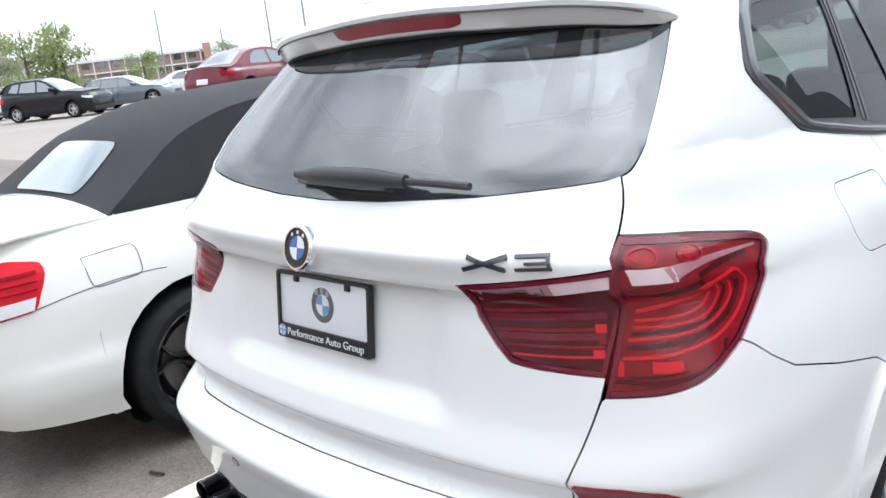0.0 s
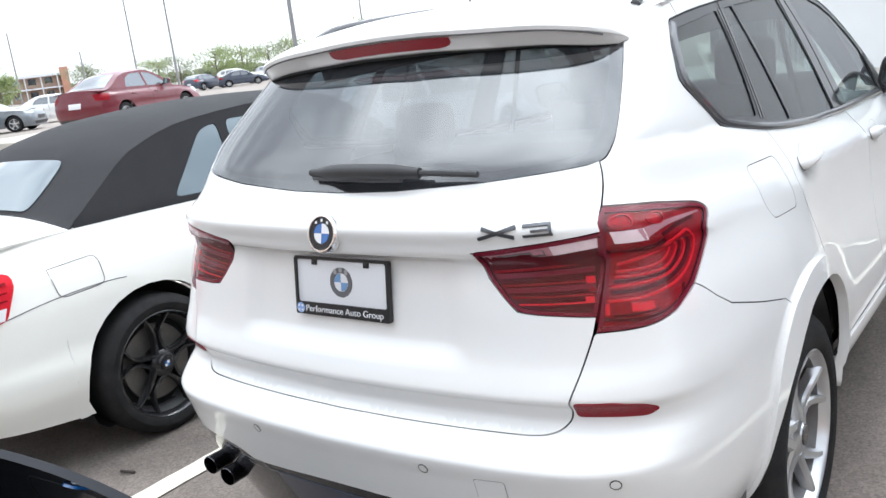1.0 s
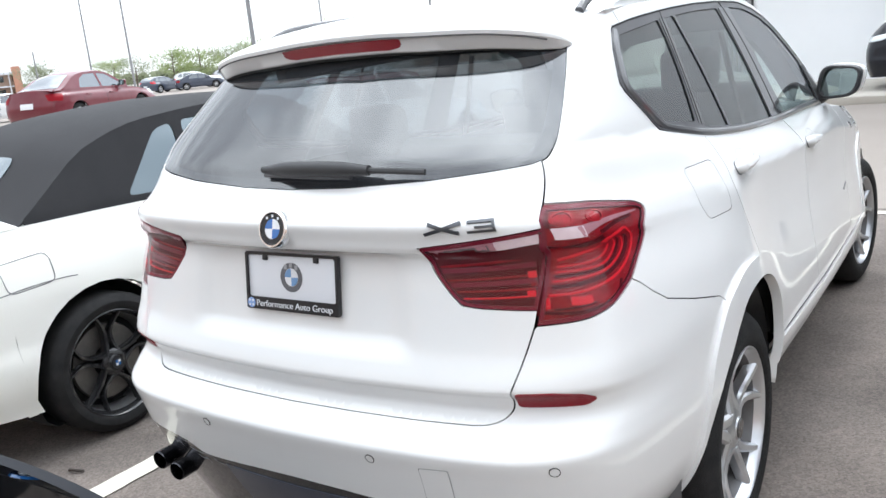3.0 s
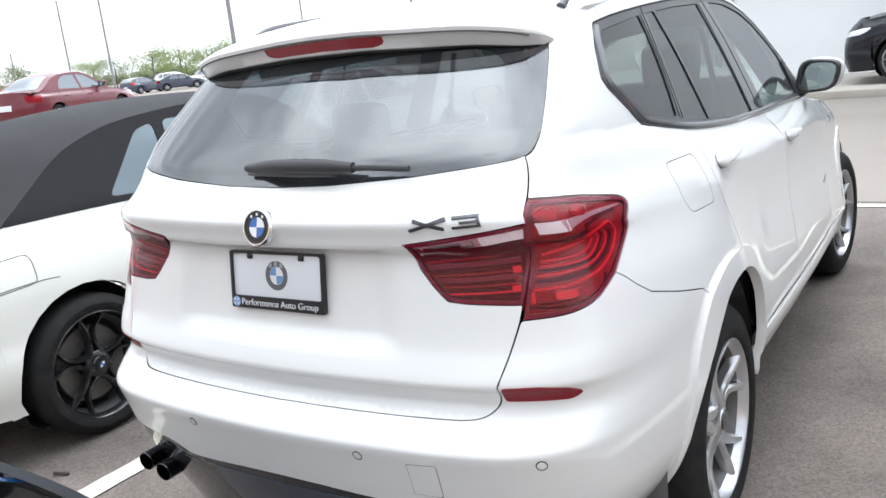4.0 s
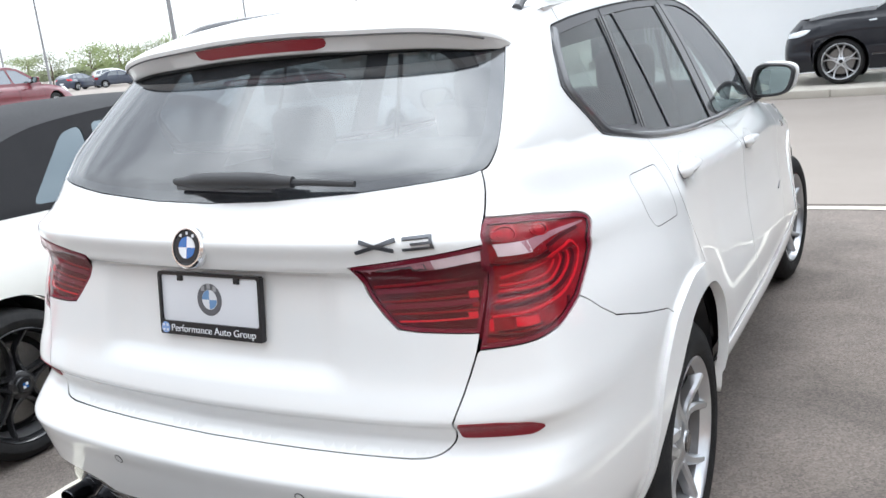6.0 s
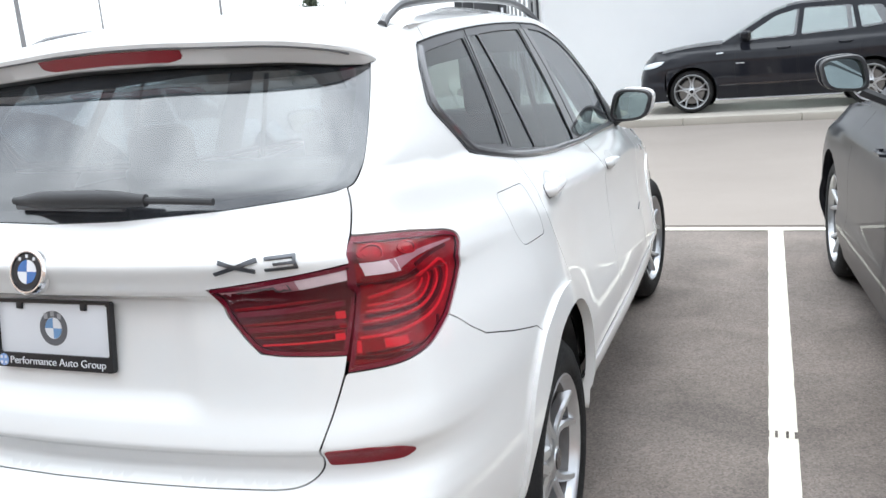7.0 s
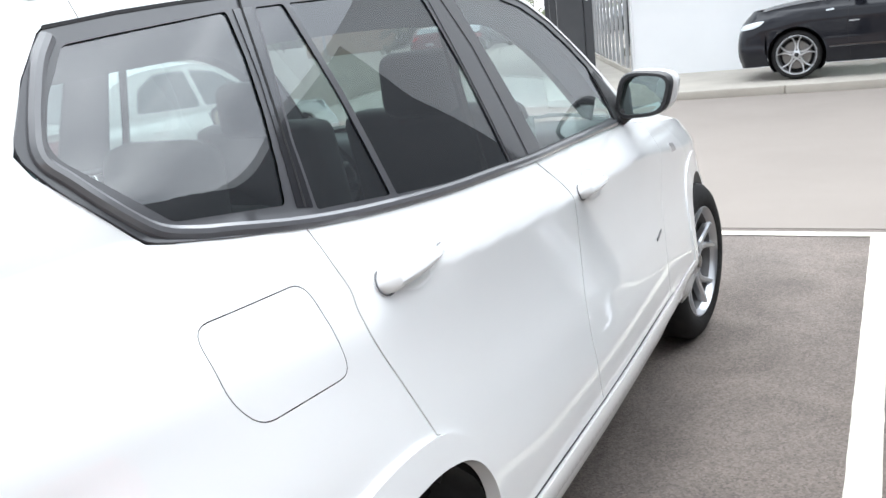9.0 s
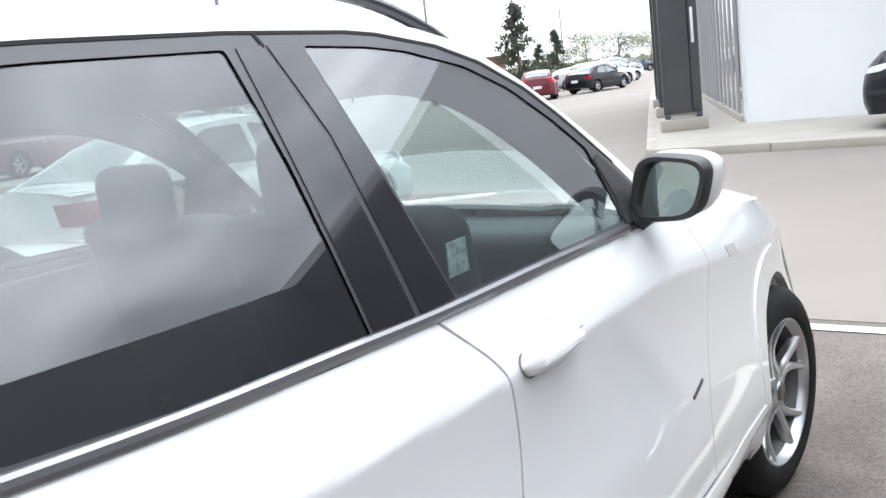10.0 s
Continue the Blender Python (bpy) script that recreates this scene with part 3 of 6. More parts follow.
for u, z, w, d in ((-0.52, 0.512, 0.10, 0.006), (-0.47, 0.488, 0.13, 0.004), (-0.44, 0.470, 0.06, 0.005), (-0.36, 0.474, 0.09, 0.0035), (-0.56, 0.497, 0.05, 0.004), (-0.30, 0.462, 0.12, 0.003)):
    panel("scuff", band(line([(u, z), (u + w * 0.4, z - 0.008), (u + w * 0.7, z - 0.004), (u + w, z - 0.014)], 3), [d * q for q in (0.3, 0.9, 0.6, 1.0, 0.5, 0.8, 1.0, 0.6, 0.4, 0.2)]), shell, SCUFF, suv, "chalky scuff", off=-0.0055, res=0.03, depth=0)
panel("diffuser_panel", [(-0.30, 0.47), (0.30, 0.47), (0.26, 0.34), (-0.26, 0.34)], shell, NAVY, suv, off=-0.004, res=0.04)
for s in (1, -1):
    o = (lambda p: p) if s > 0 else flip
    panel("reflector", o(fillet([(0.628, 0.754), (0.634, 0.796), (0.72, 0.797), (0.78, 0.788), (0.812, 0.771), (0.78, 0.755)], 0.012)), shell, REFLECTOR, suv, "dark red bumper reflector", off=0.002, res=0.02, depth=0.006)
    for u, z in ((0.284, 0.625), (0.735, 0.632)):
        ring = [(u + 0.0125 * math.cos(t), z + 0.0125 * math.sin(t)) for t in np.linspace(0, 2 * math.pi, 25)[:-1]]
        core = [(u + 0.0105 * math.cos(t), z + 0.0105 * math.sin(t)) for t in np.linspace(0, 2 * math.pi, 25)[:-1]]
        sensor = panel("parking_sensor", o(core), shell, WHITE, suv, off=0.001, res=0.01, depth=0.003)
        panel("sensor_ring", o(ring), shell, PLASTIC, sensor, holes=[o(core)], off=0.0015, res=0.01, depth=0.003)
cover = fillet([(0.415, 0.618), (0.49, 0.622), (0.492, 0.53), (0.417, 0.53)], 0.006)
panel("tow_cover", cover, shell, WHITE, suv, off=0.0012, res=0.02, depth=0.004)
panel("tow_cover_seam", fillet([(0.4135, 0.6195), (0.4915, 0.6235), (0.4935, 0.5285), (0.4155, 0.5285)], 0.006), shell, SLATE, suv, holes=[cover], off=0.0006, res=0.02, depth=0)

# rear window and its wiper
def screen(u, z):
    """The rear window's surface: the shell, with an even bow across above its lower edge."""
    p = shell(u, z)
    a = np.abs(np.asarray(u, float))
    edge = float(HIGH_Y(0.867))
    p[..., 1] += smooth(1.27, 1.37, z) * (edge * (a / 0.867) ** 2.1 - HIGH_Y(np.minimum(a, 0.867))) * (a < 0.868)
    return p


glass = [(0.0, 1.2425), (0.20, 1.2455), (0.46, 1.2585), (0.66, 1.2745)] + GLASS_SIDE + [(0.867, 1.575), (0.0, 1.58)]
# the glass film is part dust, part glare painted as a pale colour
panel("rear_window", glass + flip(glass[1:-1])[::-1], screen, REAR_GLASS, suv, "dark tinted rear window with a pale film of dust and painted haze", res=0.025, depth=0.004, off=-0.002)
rim_g = [(0.0, 1.262), (0.46, 1.278), (0.66, 1.294), (0.735, 1.305), (0.765, 1.325), (0.785, 1.373), (0.805, 1.459), (0.812, 1.535), (0.0, 1.555)]
panel("glass_border", glass + flip(glass[1:-1])[::-1], screen, GLOSS_TRIM, suv, "black printed edge of the rear window", holes=[rim_g + flip(rim_g[1:-1])[::-1]], res=0.03, depth=0, off=-0.008, gap=0.002)
wiper_pts = [tuple(Vector(shell(u, z)) + Vector((0, -d, d * 0.4))) for u, z, d in ((-0.125, 1.282, 0.02), (0.0, 1.281, 0.032), (0.17, 1.279, 0.034), (0.295, 1.275, 0.03))]
bm = tube(line(wiper_pts, 8), 0.016, 16, taper=[float(0.009 + 0.010 * smooth(0, 9, k) - 0.006 * smooth(17, 24, k)) for k in range(25)])
wiper = part("wiper", bm, PLASTIC, suv, "black rear wiper arm parked on the glass")
part("wiper_arm", tube([tuple(Vector(shell(u, z)) + Vector((0, -d, d * 0.4))) for u, z, d in ((0.285, 1.275, 0.03), (0.35, 1.274, 0.028), (0.465, 1.269, 0.026))], 0.0075, 8), PLASTIC, wiper)
part("wiper_blade", tube([tuple(Vector(shell(u, z)) + Vector((0, -d, d * 0.4))) for u, z, d in ((-0.12, 1.272, 0.010), (0.10, 1.267, 0.010), (0.22, 1.266, 0.010))], 0.007, 8), TRIM, wiper)

# rear quarters, with fuel flap
quarter = [(u + 0.003, z - 0.002) for u, z in GLASS_SIDE[4:]] + [(0.871, 1.597)] + U((0.64, 1.5975), (0.74, 1.6035), (0.80, 1.607)) \
    + U((0.80, 1.5665), (0.737, 1.559), (0.727, 1.553), (0.672, 1.50), (0.612, 1.418), (0.622, 1.392), (0.72, 1.286), (0.758, 1.277)) \
    + U(*C_SEAM) + U(*[(Y1 + 1.05 * (y - Y1), ZW + 1.05 * (z - ZW)) for y, z in LIP[::-1] if y < 1.08], *arc(Y1, ZW, 0.45, 121, 125, 2)) + U((0.73, 0.8213)) + [(1.345, 0.8593), (1.20, 0.8923), (1.060, 0.9283), (1.003, 0.9605), (0.961, 0.9915)] + [(u + 0.001, z + 0.0005) for u, z in LIGHT_SIDE[::-1]]
flap = UC(*fillet([(0.705, 1.184), (0.925, 1.176), (0.935, 1.033), (0.735, 1.044), (0.70, 1.095)], [0.03, 0.03, 0.03, 0.03, 0.03], 5))
both("quarter_panel", quarter, WHITE, holes=[flap], gap=0.0008, res=0.028, fine=0.015)
# near-black sheet behind the quarter, shade put into its colour
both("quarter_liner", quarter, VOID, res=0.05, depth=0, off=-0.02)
panel("fuel_flap", flap, shell, WHITE, suv, "white fuel filler flap", gap=0.0016, res=0.03)
panel("fuel_flap", flip(flap), shell, WHITE, suv, gap=0.0016, res=0.03)

# doors, front wings, sills
rear_door = UC(*C_SEAM[:1], *BELT_LINE, *B_SEAM, (1.6, 0.533), (1.285, 0.533), *FLARE, *C_SEAM[::-1][1:-1])
both("rear_door", rear_door, WHITE, gap=0.003, res=0.03, fine=0.011)
front_door = UC(*B_SEAM[:1], (2.3, 1.153), (2.75, 1.137), (2.95, 1.118), *F_SEAM, (2.4, 0.533), *B_SEAM[::-1][:-1])
both("front_door", front_door, WHITE, gap=0.003, res=0.03, fine=0.011)
wing = UC(*F_SEAM[:1], (3.3, 1.063), (3.7, 1.018), (4.1, 0.965), (4.25, 0.94), (4.25, 0.75), *arc(Y2, ZW, R_OPEN, 45, 160, 16), *F_SEAM[::-1][:-1])
both("front_wing", wing, WHITE, gap=0.0015, res=0.03, fine=0.012)
ridge = UC((1.27, 0.524), (1.6, 0.524), (2.0, 0.524), (2.4, 0.524), (2.8, 0.524), (3.10, 0.514), (3.335, 0.503), (3.325, 0.463), (3.10, 0.470), (2.8, 0.478), (2.0, 0.478), (1.285, 0.478))
skirt = UC((1.30, 0.458), (2.0, 0.458), (2.8, 0.458), (3.10, 0.450), (3.335, 0.443), *arc(Y2, ZW, R_OPEN, 170, 187, 4), (3.34, 0.325), (2.6, 0.300), (1.9, 0.292), (1.42, 0.292), (1.365, 0.31), (1.335, 0.37))
both("side_skirt", ridge, WHITE, gap=0.001, res=0.03, fine=0.009, off=0.004)
both("side_skirt", skirt, WHITE, res=0.03, fine=0.009, off=0.004)
# grey sheet behind the slot: its tone stands in for reflected ground
both("skirt_shade_backing", UC((1.29, 0.540), (2.0, 0.540), (2.8, 0.540), (3.32, 0.520), (3.33, 0.435), (2.8, 0.445), (2.0, 0.445), (1.31, 0.445)), LINER, res=0.03, fine=0.012, depth=0, off=-0.010)
for yc, out in ((Y1, [(1.272, 0.385), (1.274, 0.45), (1.278, 0.515), (1.284, 0.555), (1.284, 0.60), (1.281, 0.66), (1.266, 0.715), (1.235, 0.768), (1.19, 0.808), (1.115, 0.849), (1.02, 0.872), (0.92, 0.877), (0.83, 0.867), (0.71, 0.834), (0.645, 0.78), (0.585, 0.69), (0.553, 0.58), (0.535, 0.46), (0.528, 0.36)]),
                (Y2, [(4.19, 0.50), (4.16, 0.60), (4.10, 0.71), (4.01, 0.80), (3.90, 0.845), (3.76, 0.862), (3.62, 0.848), (3.50, 0.80), (3.41, 0.72), (3.35, 0.62), (3.322, 0.50), (3.318, 0.43), (3.322, 0.37)])):
    back = yc == Y1
    opening = arc(yc, ZW, R_OPEN - 0.012, 184, 128, 12) + LIP if back else arc(yc, ZW, R_OPEN - 0.012, 186, 20, 28)
    both("wheel_arch", UC(*line(out, 3), *opening), WHITE, off=0.012 if back else 0.006, res=0.03, depth=0.03)


def front(w, z):
    a = np.abs(w)
    y = FRONT(z) - LOW_Y(a)
    return np.stack([-np.sign(w) * np.maximum(np.abs(LOW_X(a)), 1e-4) * side_x(y, z) / np.maximum(NOSE(np.maximum(FRONT(z) - y, 0.006)), 1e-3), y, z + 0 * y], -1)


panel("front_bumper", [(-0.98, 0.93), (0.98, 0.93), (0.98, 0.70), (0.90, 0.28), (-0.90, 0.28), (-0.98, 0.70)], front, WHITE, suv, res=0.05)

# bonnet, windscreen, roof, pillars
def bonnet(a, b):
    x0 = side_x(b, BELT(b) - 0.002) - 0.004
    return np.stack([a * x0, b, BELT(b) - 0.004 + 0.055 * (1 - np.abs(a) ** 2.4) + 0.012 * smooth(0.55, 0.6, np.abs(a)) * smooth(1.0, 0.75, np.abs(a))], -1)


panel("bonnet", [(-1, 2.98), (1, 2.98), (1, 4.28), (0.8, 4.42), (-0.8, 4.42), (-1, 4.28)], bonnet, WHITE, suv, res=0.06)
ROOF_LINE = curve((0.45, 1.575), (0.62, 1.596), (0.74, 1.604), (1.0, 1.620), (1.25, 1.630), (1.6, 1.638), (1.92, 1.638), (2.16, 1.628), (2.30, 1.605), (2.361, 1.590), (2.448, 1.554), (2.561, 1.490), (2.721, 1.374), (2.886, 1.240), (3.0, 1.145), (3.05, 1.105))


def roof(a, b):
    zr = ROOF_LINE(b)
    x0 = side_x(b, zr) - 0.002
    crown = 0.042 * smooth(0.3, 1.0, b) * smooth(2.6, 1.8, b) + 0.03
    return np.stack([a * x0, b - 0.10 * smooth(1.9, 2.4, b) * (np.abs(a) ** 2 - 1), zr + crown * (1 - np.abs(a) ** 2.6)], -1)


panel("roof", [(-1, 0.74), (1, 0.74), (1, 2.20), (-1, 2.20)], roof, WHITE, suv, res=0.06, depth=0.01)
panel("windscreen", [(-0.94, 2.21), (0.94, 2.21), (0.95, 3.0), (-0.95, 3.0)], roof, GREEN_GLASS, suv, res=0.07, depth=0)
for s in (1, -1):
    panel("a_pillar", [(s * 0.94, 2.20), (s * 1.0, 2.20), (s * 1.0, 3.03), (s * 0.95, 3.03)], roof, WHITE, suv, res=0.04, depth=0.008)
    panel("pillar_lining", [(s * 0.86, 2.22), (s * 0.97, 2.22), (s * 0.97, 3.0), (s * 0.89, 3.0)], roof, LEATHER, suv, res=0.05, depth=0, off=-0.012)
    rail = [(s * (float(side_x(y, ROOF_LINE(y))) - 0.045), y, float(ROOF_LINE(y)) + h) for y, h in ((0.66, 0.008), (0.72, 0.034), (0.85, 0.052), (1.3, 0.058), (1.8, 0.058), (2.05, 0.054), (2.22, 0.042), (2.36, 0.022), (2.44, 0.004))]
    part("roof_rail", tube(line(rail, 4), 0.013, 10), TRIM, suv, "black roof rail")

# roof spoiler with the high brake lamp
sp = curve((0, 0.335), (0.25, 0.352), (0.45, 0.39), (0.56, 0.435), (0.59, 0.465), (0.616, 0.502))
sp_z = curve((0, 1.612), (0.12, 1.610), (0.25, 1.603), (0.42, 1.593), (0.52, 1.579), (0.58, 1.562), (0.60, 1.549), (0.616, 1.531))
sp_t = curve((0, 0.056), (0.42, 0.051), (0.53, 0.048), (0.59, 0.034), (0.616, 0.004))
bm = bmesh.new()
rows = []
for x in [0.616 * math.sin(t) for t in np.linspace(-math.pi / 2, math.pi / 2, 81)]:
    a, f = x / 0.616, abs(x) / 0.616
    ye, zt, th = float(sp(abs(x))), float(sp_z(abs(x))), float(sp_t(abs(x)))
    root, up = Vector(roof(np.float64(a), np.float64(0.82))), Vector(roof(np.float64(a), np.float64(0.74)))
    ring = [(root.x, root.y, root.z + 0.0005), (up.x, up.y, up.z + 0.003)]
    for t in (0.2, 0.4, 0.6, 0.75, 0.87):
        p = up.lerp(Vector((x, ye, zt)), t)
        ring.append((p.x - a * 0.020 * math.sin(math.pi * t) * f ** 4, p.y, p.z + 0.003 + 0.018 * math.sin(math.pi * t) * (1 - 0.6 * f ** 4)))
    b = min(1.0, th / 0.05)
    ring += [(x, ye + 0.006 * b, zt + 0.001), (x, ye, zt - 0.007 * b), (x, ye + 0.002 * b, zt - 0.016 * b), (x, ye + 0.010 * b, zt - 0.021 * b), (x, ye + 0.025 * b, zt - th), (x, ye + 0.032 * b, zt - th - 0.004 * b)]
    rows.append([bm.verts.new(p) for p in ring])
for a, b in zip(rows, rows[1:]):
    for k in range(len(a) - 1):
        bm.faces.new((a[k], a[k + 1], b[k + 1], b[k]))
spoiler = part("roof_spoiler", bm, WHITE, suv)
bm = bmesh.new()
rows = []
for x in np.linspace(-0.205, 0.205, 21):
    ye, zt = float(sp(abs(x))), float(sp_z(abs(x)))
    k = 0.010 * smooth(0.17, 0.205, abs(x))
    rows.append([bm.verts.new((x, ye + d, z)) for d, z in ((0.018, zt - 0.021), (0.0075, zt - 0.023), (0.0195, zt - 0.050 + k), (0.03, zt - 0.051 + k))])
for a, b in zip(rows, rows[1:]):
    for k in range(3):
        bm.faces.new((a[k], a[k + 1], b[k + 1], b[k]))
part("brake_lamp", bm, material("brake_lamp_red", (0.25, 0.022, 0.03), 0.3, coat=0.3, bump=0.1, bump_scale=300), spoiler, "dull red high brake lamp")
bm = bmesh.new()
rows = []
for x in np.linspace(-0.61, 0.61, 61):
    ye, zt, th = float(sp(abs(x))), float(sp_z(abs(x))), float(sp_t(abs(x)))
    b = min(1.0, th / 0.05)
    rows.append([bm.verts.new((x, y, z)) for y, z in ((ye + 0.030 * b, zt - th - 0.004 * b), (ye + 0.035 + 0.04 * b, zt - th - 0.014 * b), (0.62, zt - th - 0.004))])
for a, b in zip(rows, rows[1:]):
    for k in range(2):
        bm.faces.new((a[k], a[k + 1], b[k + 1], b[k]))
part("spoiler_underside", bm, material("grey_underside", (0.075, 0.076, 0.08), 0.5, grain=0.4, scale=12), spoiler)
seam = [(x, float(sp(abs(x))) + 0.0035, float(sp_z(abs(x))) - 0.0185) for x in np.linspace(-0.575, 0.575, 61)]
part("spoiler_seam", tube(seam, 0.0022, 6), LINER, spoiler)

# side windows, pillars and their black surround
top = [(0.735, 1.558), (0.86, 1.572), (0.97, 1.581), (1.13, 1.591), (1.29, 1.599), (1.52, 1.607), (1.80, 1.611), (2.06, 1.607), (2.14, 1.601), (2.30, 1.575), (2.423, 1.537), (2.545, 1.476), (2.64, 1.407), (2.79, 1.282), (2.93, 1.145)]
bottom = [(2.74, 1.134), (2.3, 1.151), (1.955, 1.160), (1.48, 1.184), (1.21, 1.207), (1.012, 1.231), (0.86, 1.257), (0.758, 1.277), (0.722, 1.286), (0.64, 1.37), (0.614, 1.410), (0.618, 1.43), (0.672, 1.50)]
outer = UC(*fillet([*top, *bottom], 0.012, 2))
in_d = UC(*fillet([(0.750, 1.535), (0.84, 1.544), (0.95, 1.554), (1.083, 1.566), (1.07, 1.493), (1.046, 1.412), (1.017, 1.335), (0.990, 1.272), (0.775, 1.300), (0.660, 1.404), (0.658, 1.425), (0.69, 1.474)], 0.010, 3))
in_q = UC(*fillet([(1.160, 1.570), (1.244, 1.574), (1.262, 1.41), (1.268, 1.226), (1.055, 1.250), (1.08, 1.36)], 0.007, 2))
in_r = UC(*fillet([(1.262, 1.575), (1.51, 1.584), (1.785, 1.587), (1.797, 1.42), (1.798, 1.183), (1.48, 1.203), (1.288, 1.222), (1.282, 1.41)], 0.007, 2))
in_f = UC(*fillet([(1.945, 1.588), (2.10, 1.581), (2.198, 1.570), (2.363, 1.533), (2.486, 1.480), (2.601, 1.402), (2.69, 1.328), (2.70, 1.163), (2.3, 1.173), (2.010, 1.181), (1.99, 1.32)], 0.010, 2))
both("window_surround", outer, TRIM, "satin black window surround", holes=[in_d, in_q, in_r, in_f], res=0.03, edge=0.02, depth=0.004, off=0.003)
both("roof_edge", UC((0.80, 1.567), (0.86, 1.5735), (0.97, 1.5825), (1.13, 1.5925), (1.29, 1.6005), (1.52, 1.6085), (1.80, 1.6125), (2.06, 1.6085), (2.14, 1.6025), (2.30, 1.5765), (2.423, 1.5385), (2.545, 1.4775), (2.64, 1.4085), (2.79, 1.2835), (2.90, 1.180), *[(y, float(ROOF_LINE(y))) for y in np.linspace(2.92, 0.80, 24)]), WHITE, off=0.001, res=0.03, depth=0.006)
for o in ((lambda p: p), flip):
    panel("side_window", o(in_d), shell, TINTED, suv, "dark tinted rear quarter window", off=-0.0005, gap=-0.004, res=0.03, depth=0)
    panel("side_window", o(in_q), shell, TINTED, suv, "dark tinted fixed door window", off=-0.0005, gap=-0.004, res=0.03, depth=0)
    panel("side_window", o(in_r), shell, TINTED, suv, "dark tinted rear door window", off=-0.0005, gap=-0.004, res=0.03, depth=0)
    panel("side_window", o(in_f), shell, GREEN_GLASS, suv, "clear front door window", off=-0.0005, gap=-0.004, res=0.03, depth=0)
both("pillar_trim", UC((1.806, 1.588), (1.856, 1.590), (1.892, 1.45), (1.900, 1.182), (1.806, 1.187)), GLOSS_TRIM, off=0.005, res=0.02, depth=0.003)
both("pillar_trim", UC((1.868, 1.590), (1.935, 1.588), (1.982, 1.32), (2.004, 1.180), (1.914, 1.181), (1.905, 1.45)), GLOSS_TRIM, off=0.005, res=0.02, depth=0.003)
both("pillar_trim", UC((1.100, 1.568), (1.150, 1.570), (1.072, 1.36), (1.046, 1.255), (1.010, 1.262), (1.042, 1.36), (1.075, 1.46)), GLOSS_TRIM, off=0.005, res=0.02, depth=0.003)
both("pillar_seam", band(U((1.132, 1.590), (1.122, 1.570), (1.075, 1.42), (1.028, 1.26)), 0.004), VOID, off=0.0058, res=0.02, depth=0.001)
both("pillar_seam", band(U((1.853, 1.609), (1.862, 1.588)), 0.004), VOID, off=0.0045, res=0.02, depth=0.001)
both("roof_seal", band(U(*top[:-1]), 0.0055), VOID, off=0.0042, res=0.02, depth=0.002)
for s in (1, -1):
    bead = [(0.736, 1.546), (0.708, 1.520), (0.686, 1.492), (0.655, 1.445), (0.640, 1.408), (0.660, 1.380), (0.70, 1.335), (0.745, 1.297), (0.80, 1.2795), (0.86, 1.268), (1.012, 1.240), (1.21, 1.2155), (1.48, 1.1925), (1.72, 1.180), (1.955, 1.1685), (2.3, 1.160), (2.70, 1.145)]
    pts = [Vector(shell(along(y, z), z)) for y, z in line(bead, 4)]
    part("belt_seal", tube([(s * (p.x + 0.001), p.y, p.z) for p in pts], 0.0115, 10), BEAD, suv, "rounded satin black window bead")

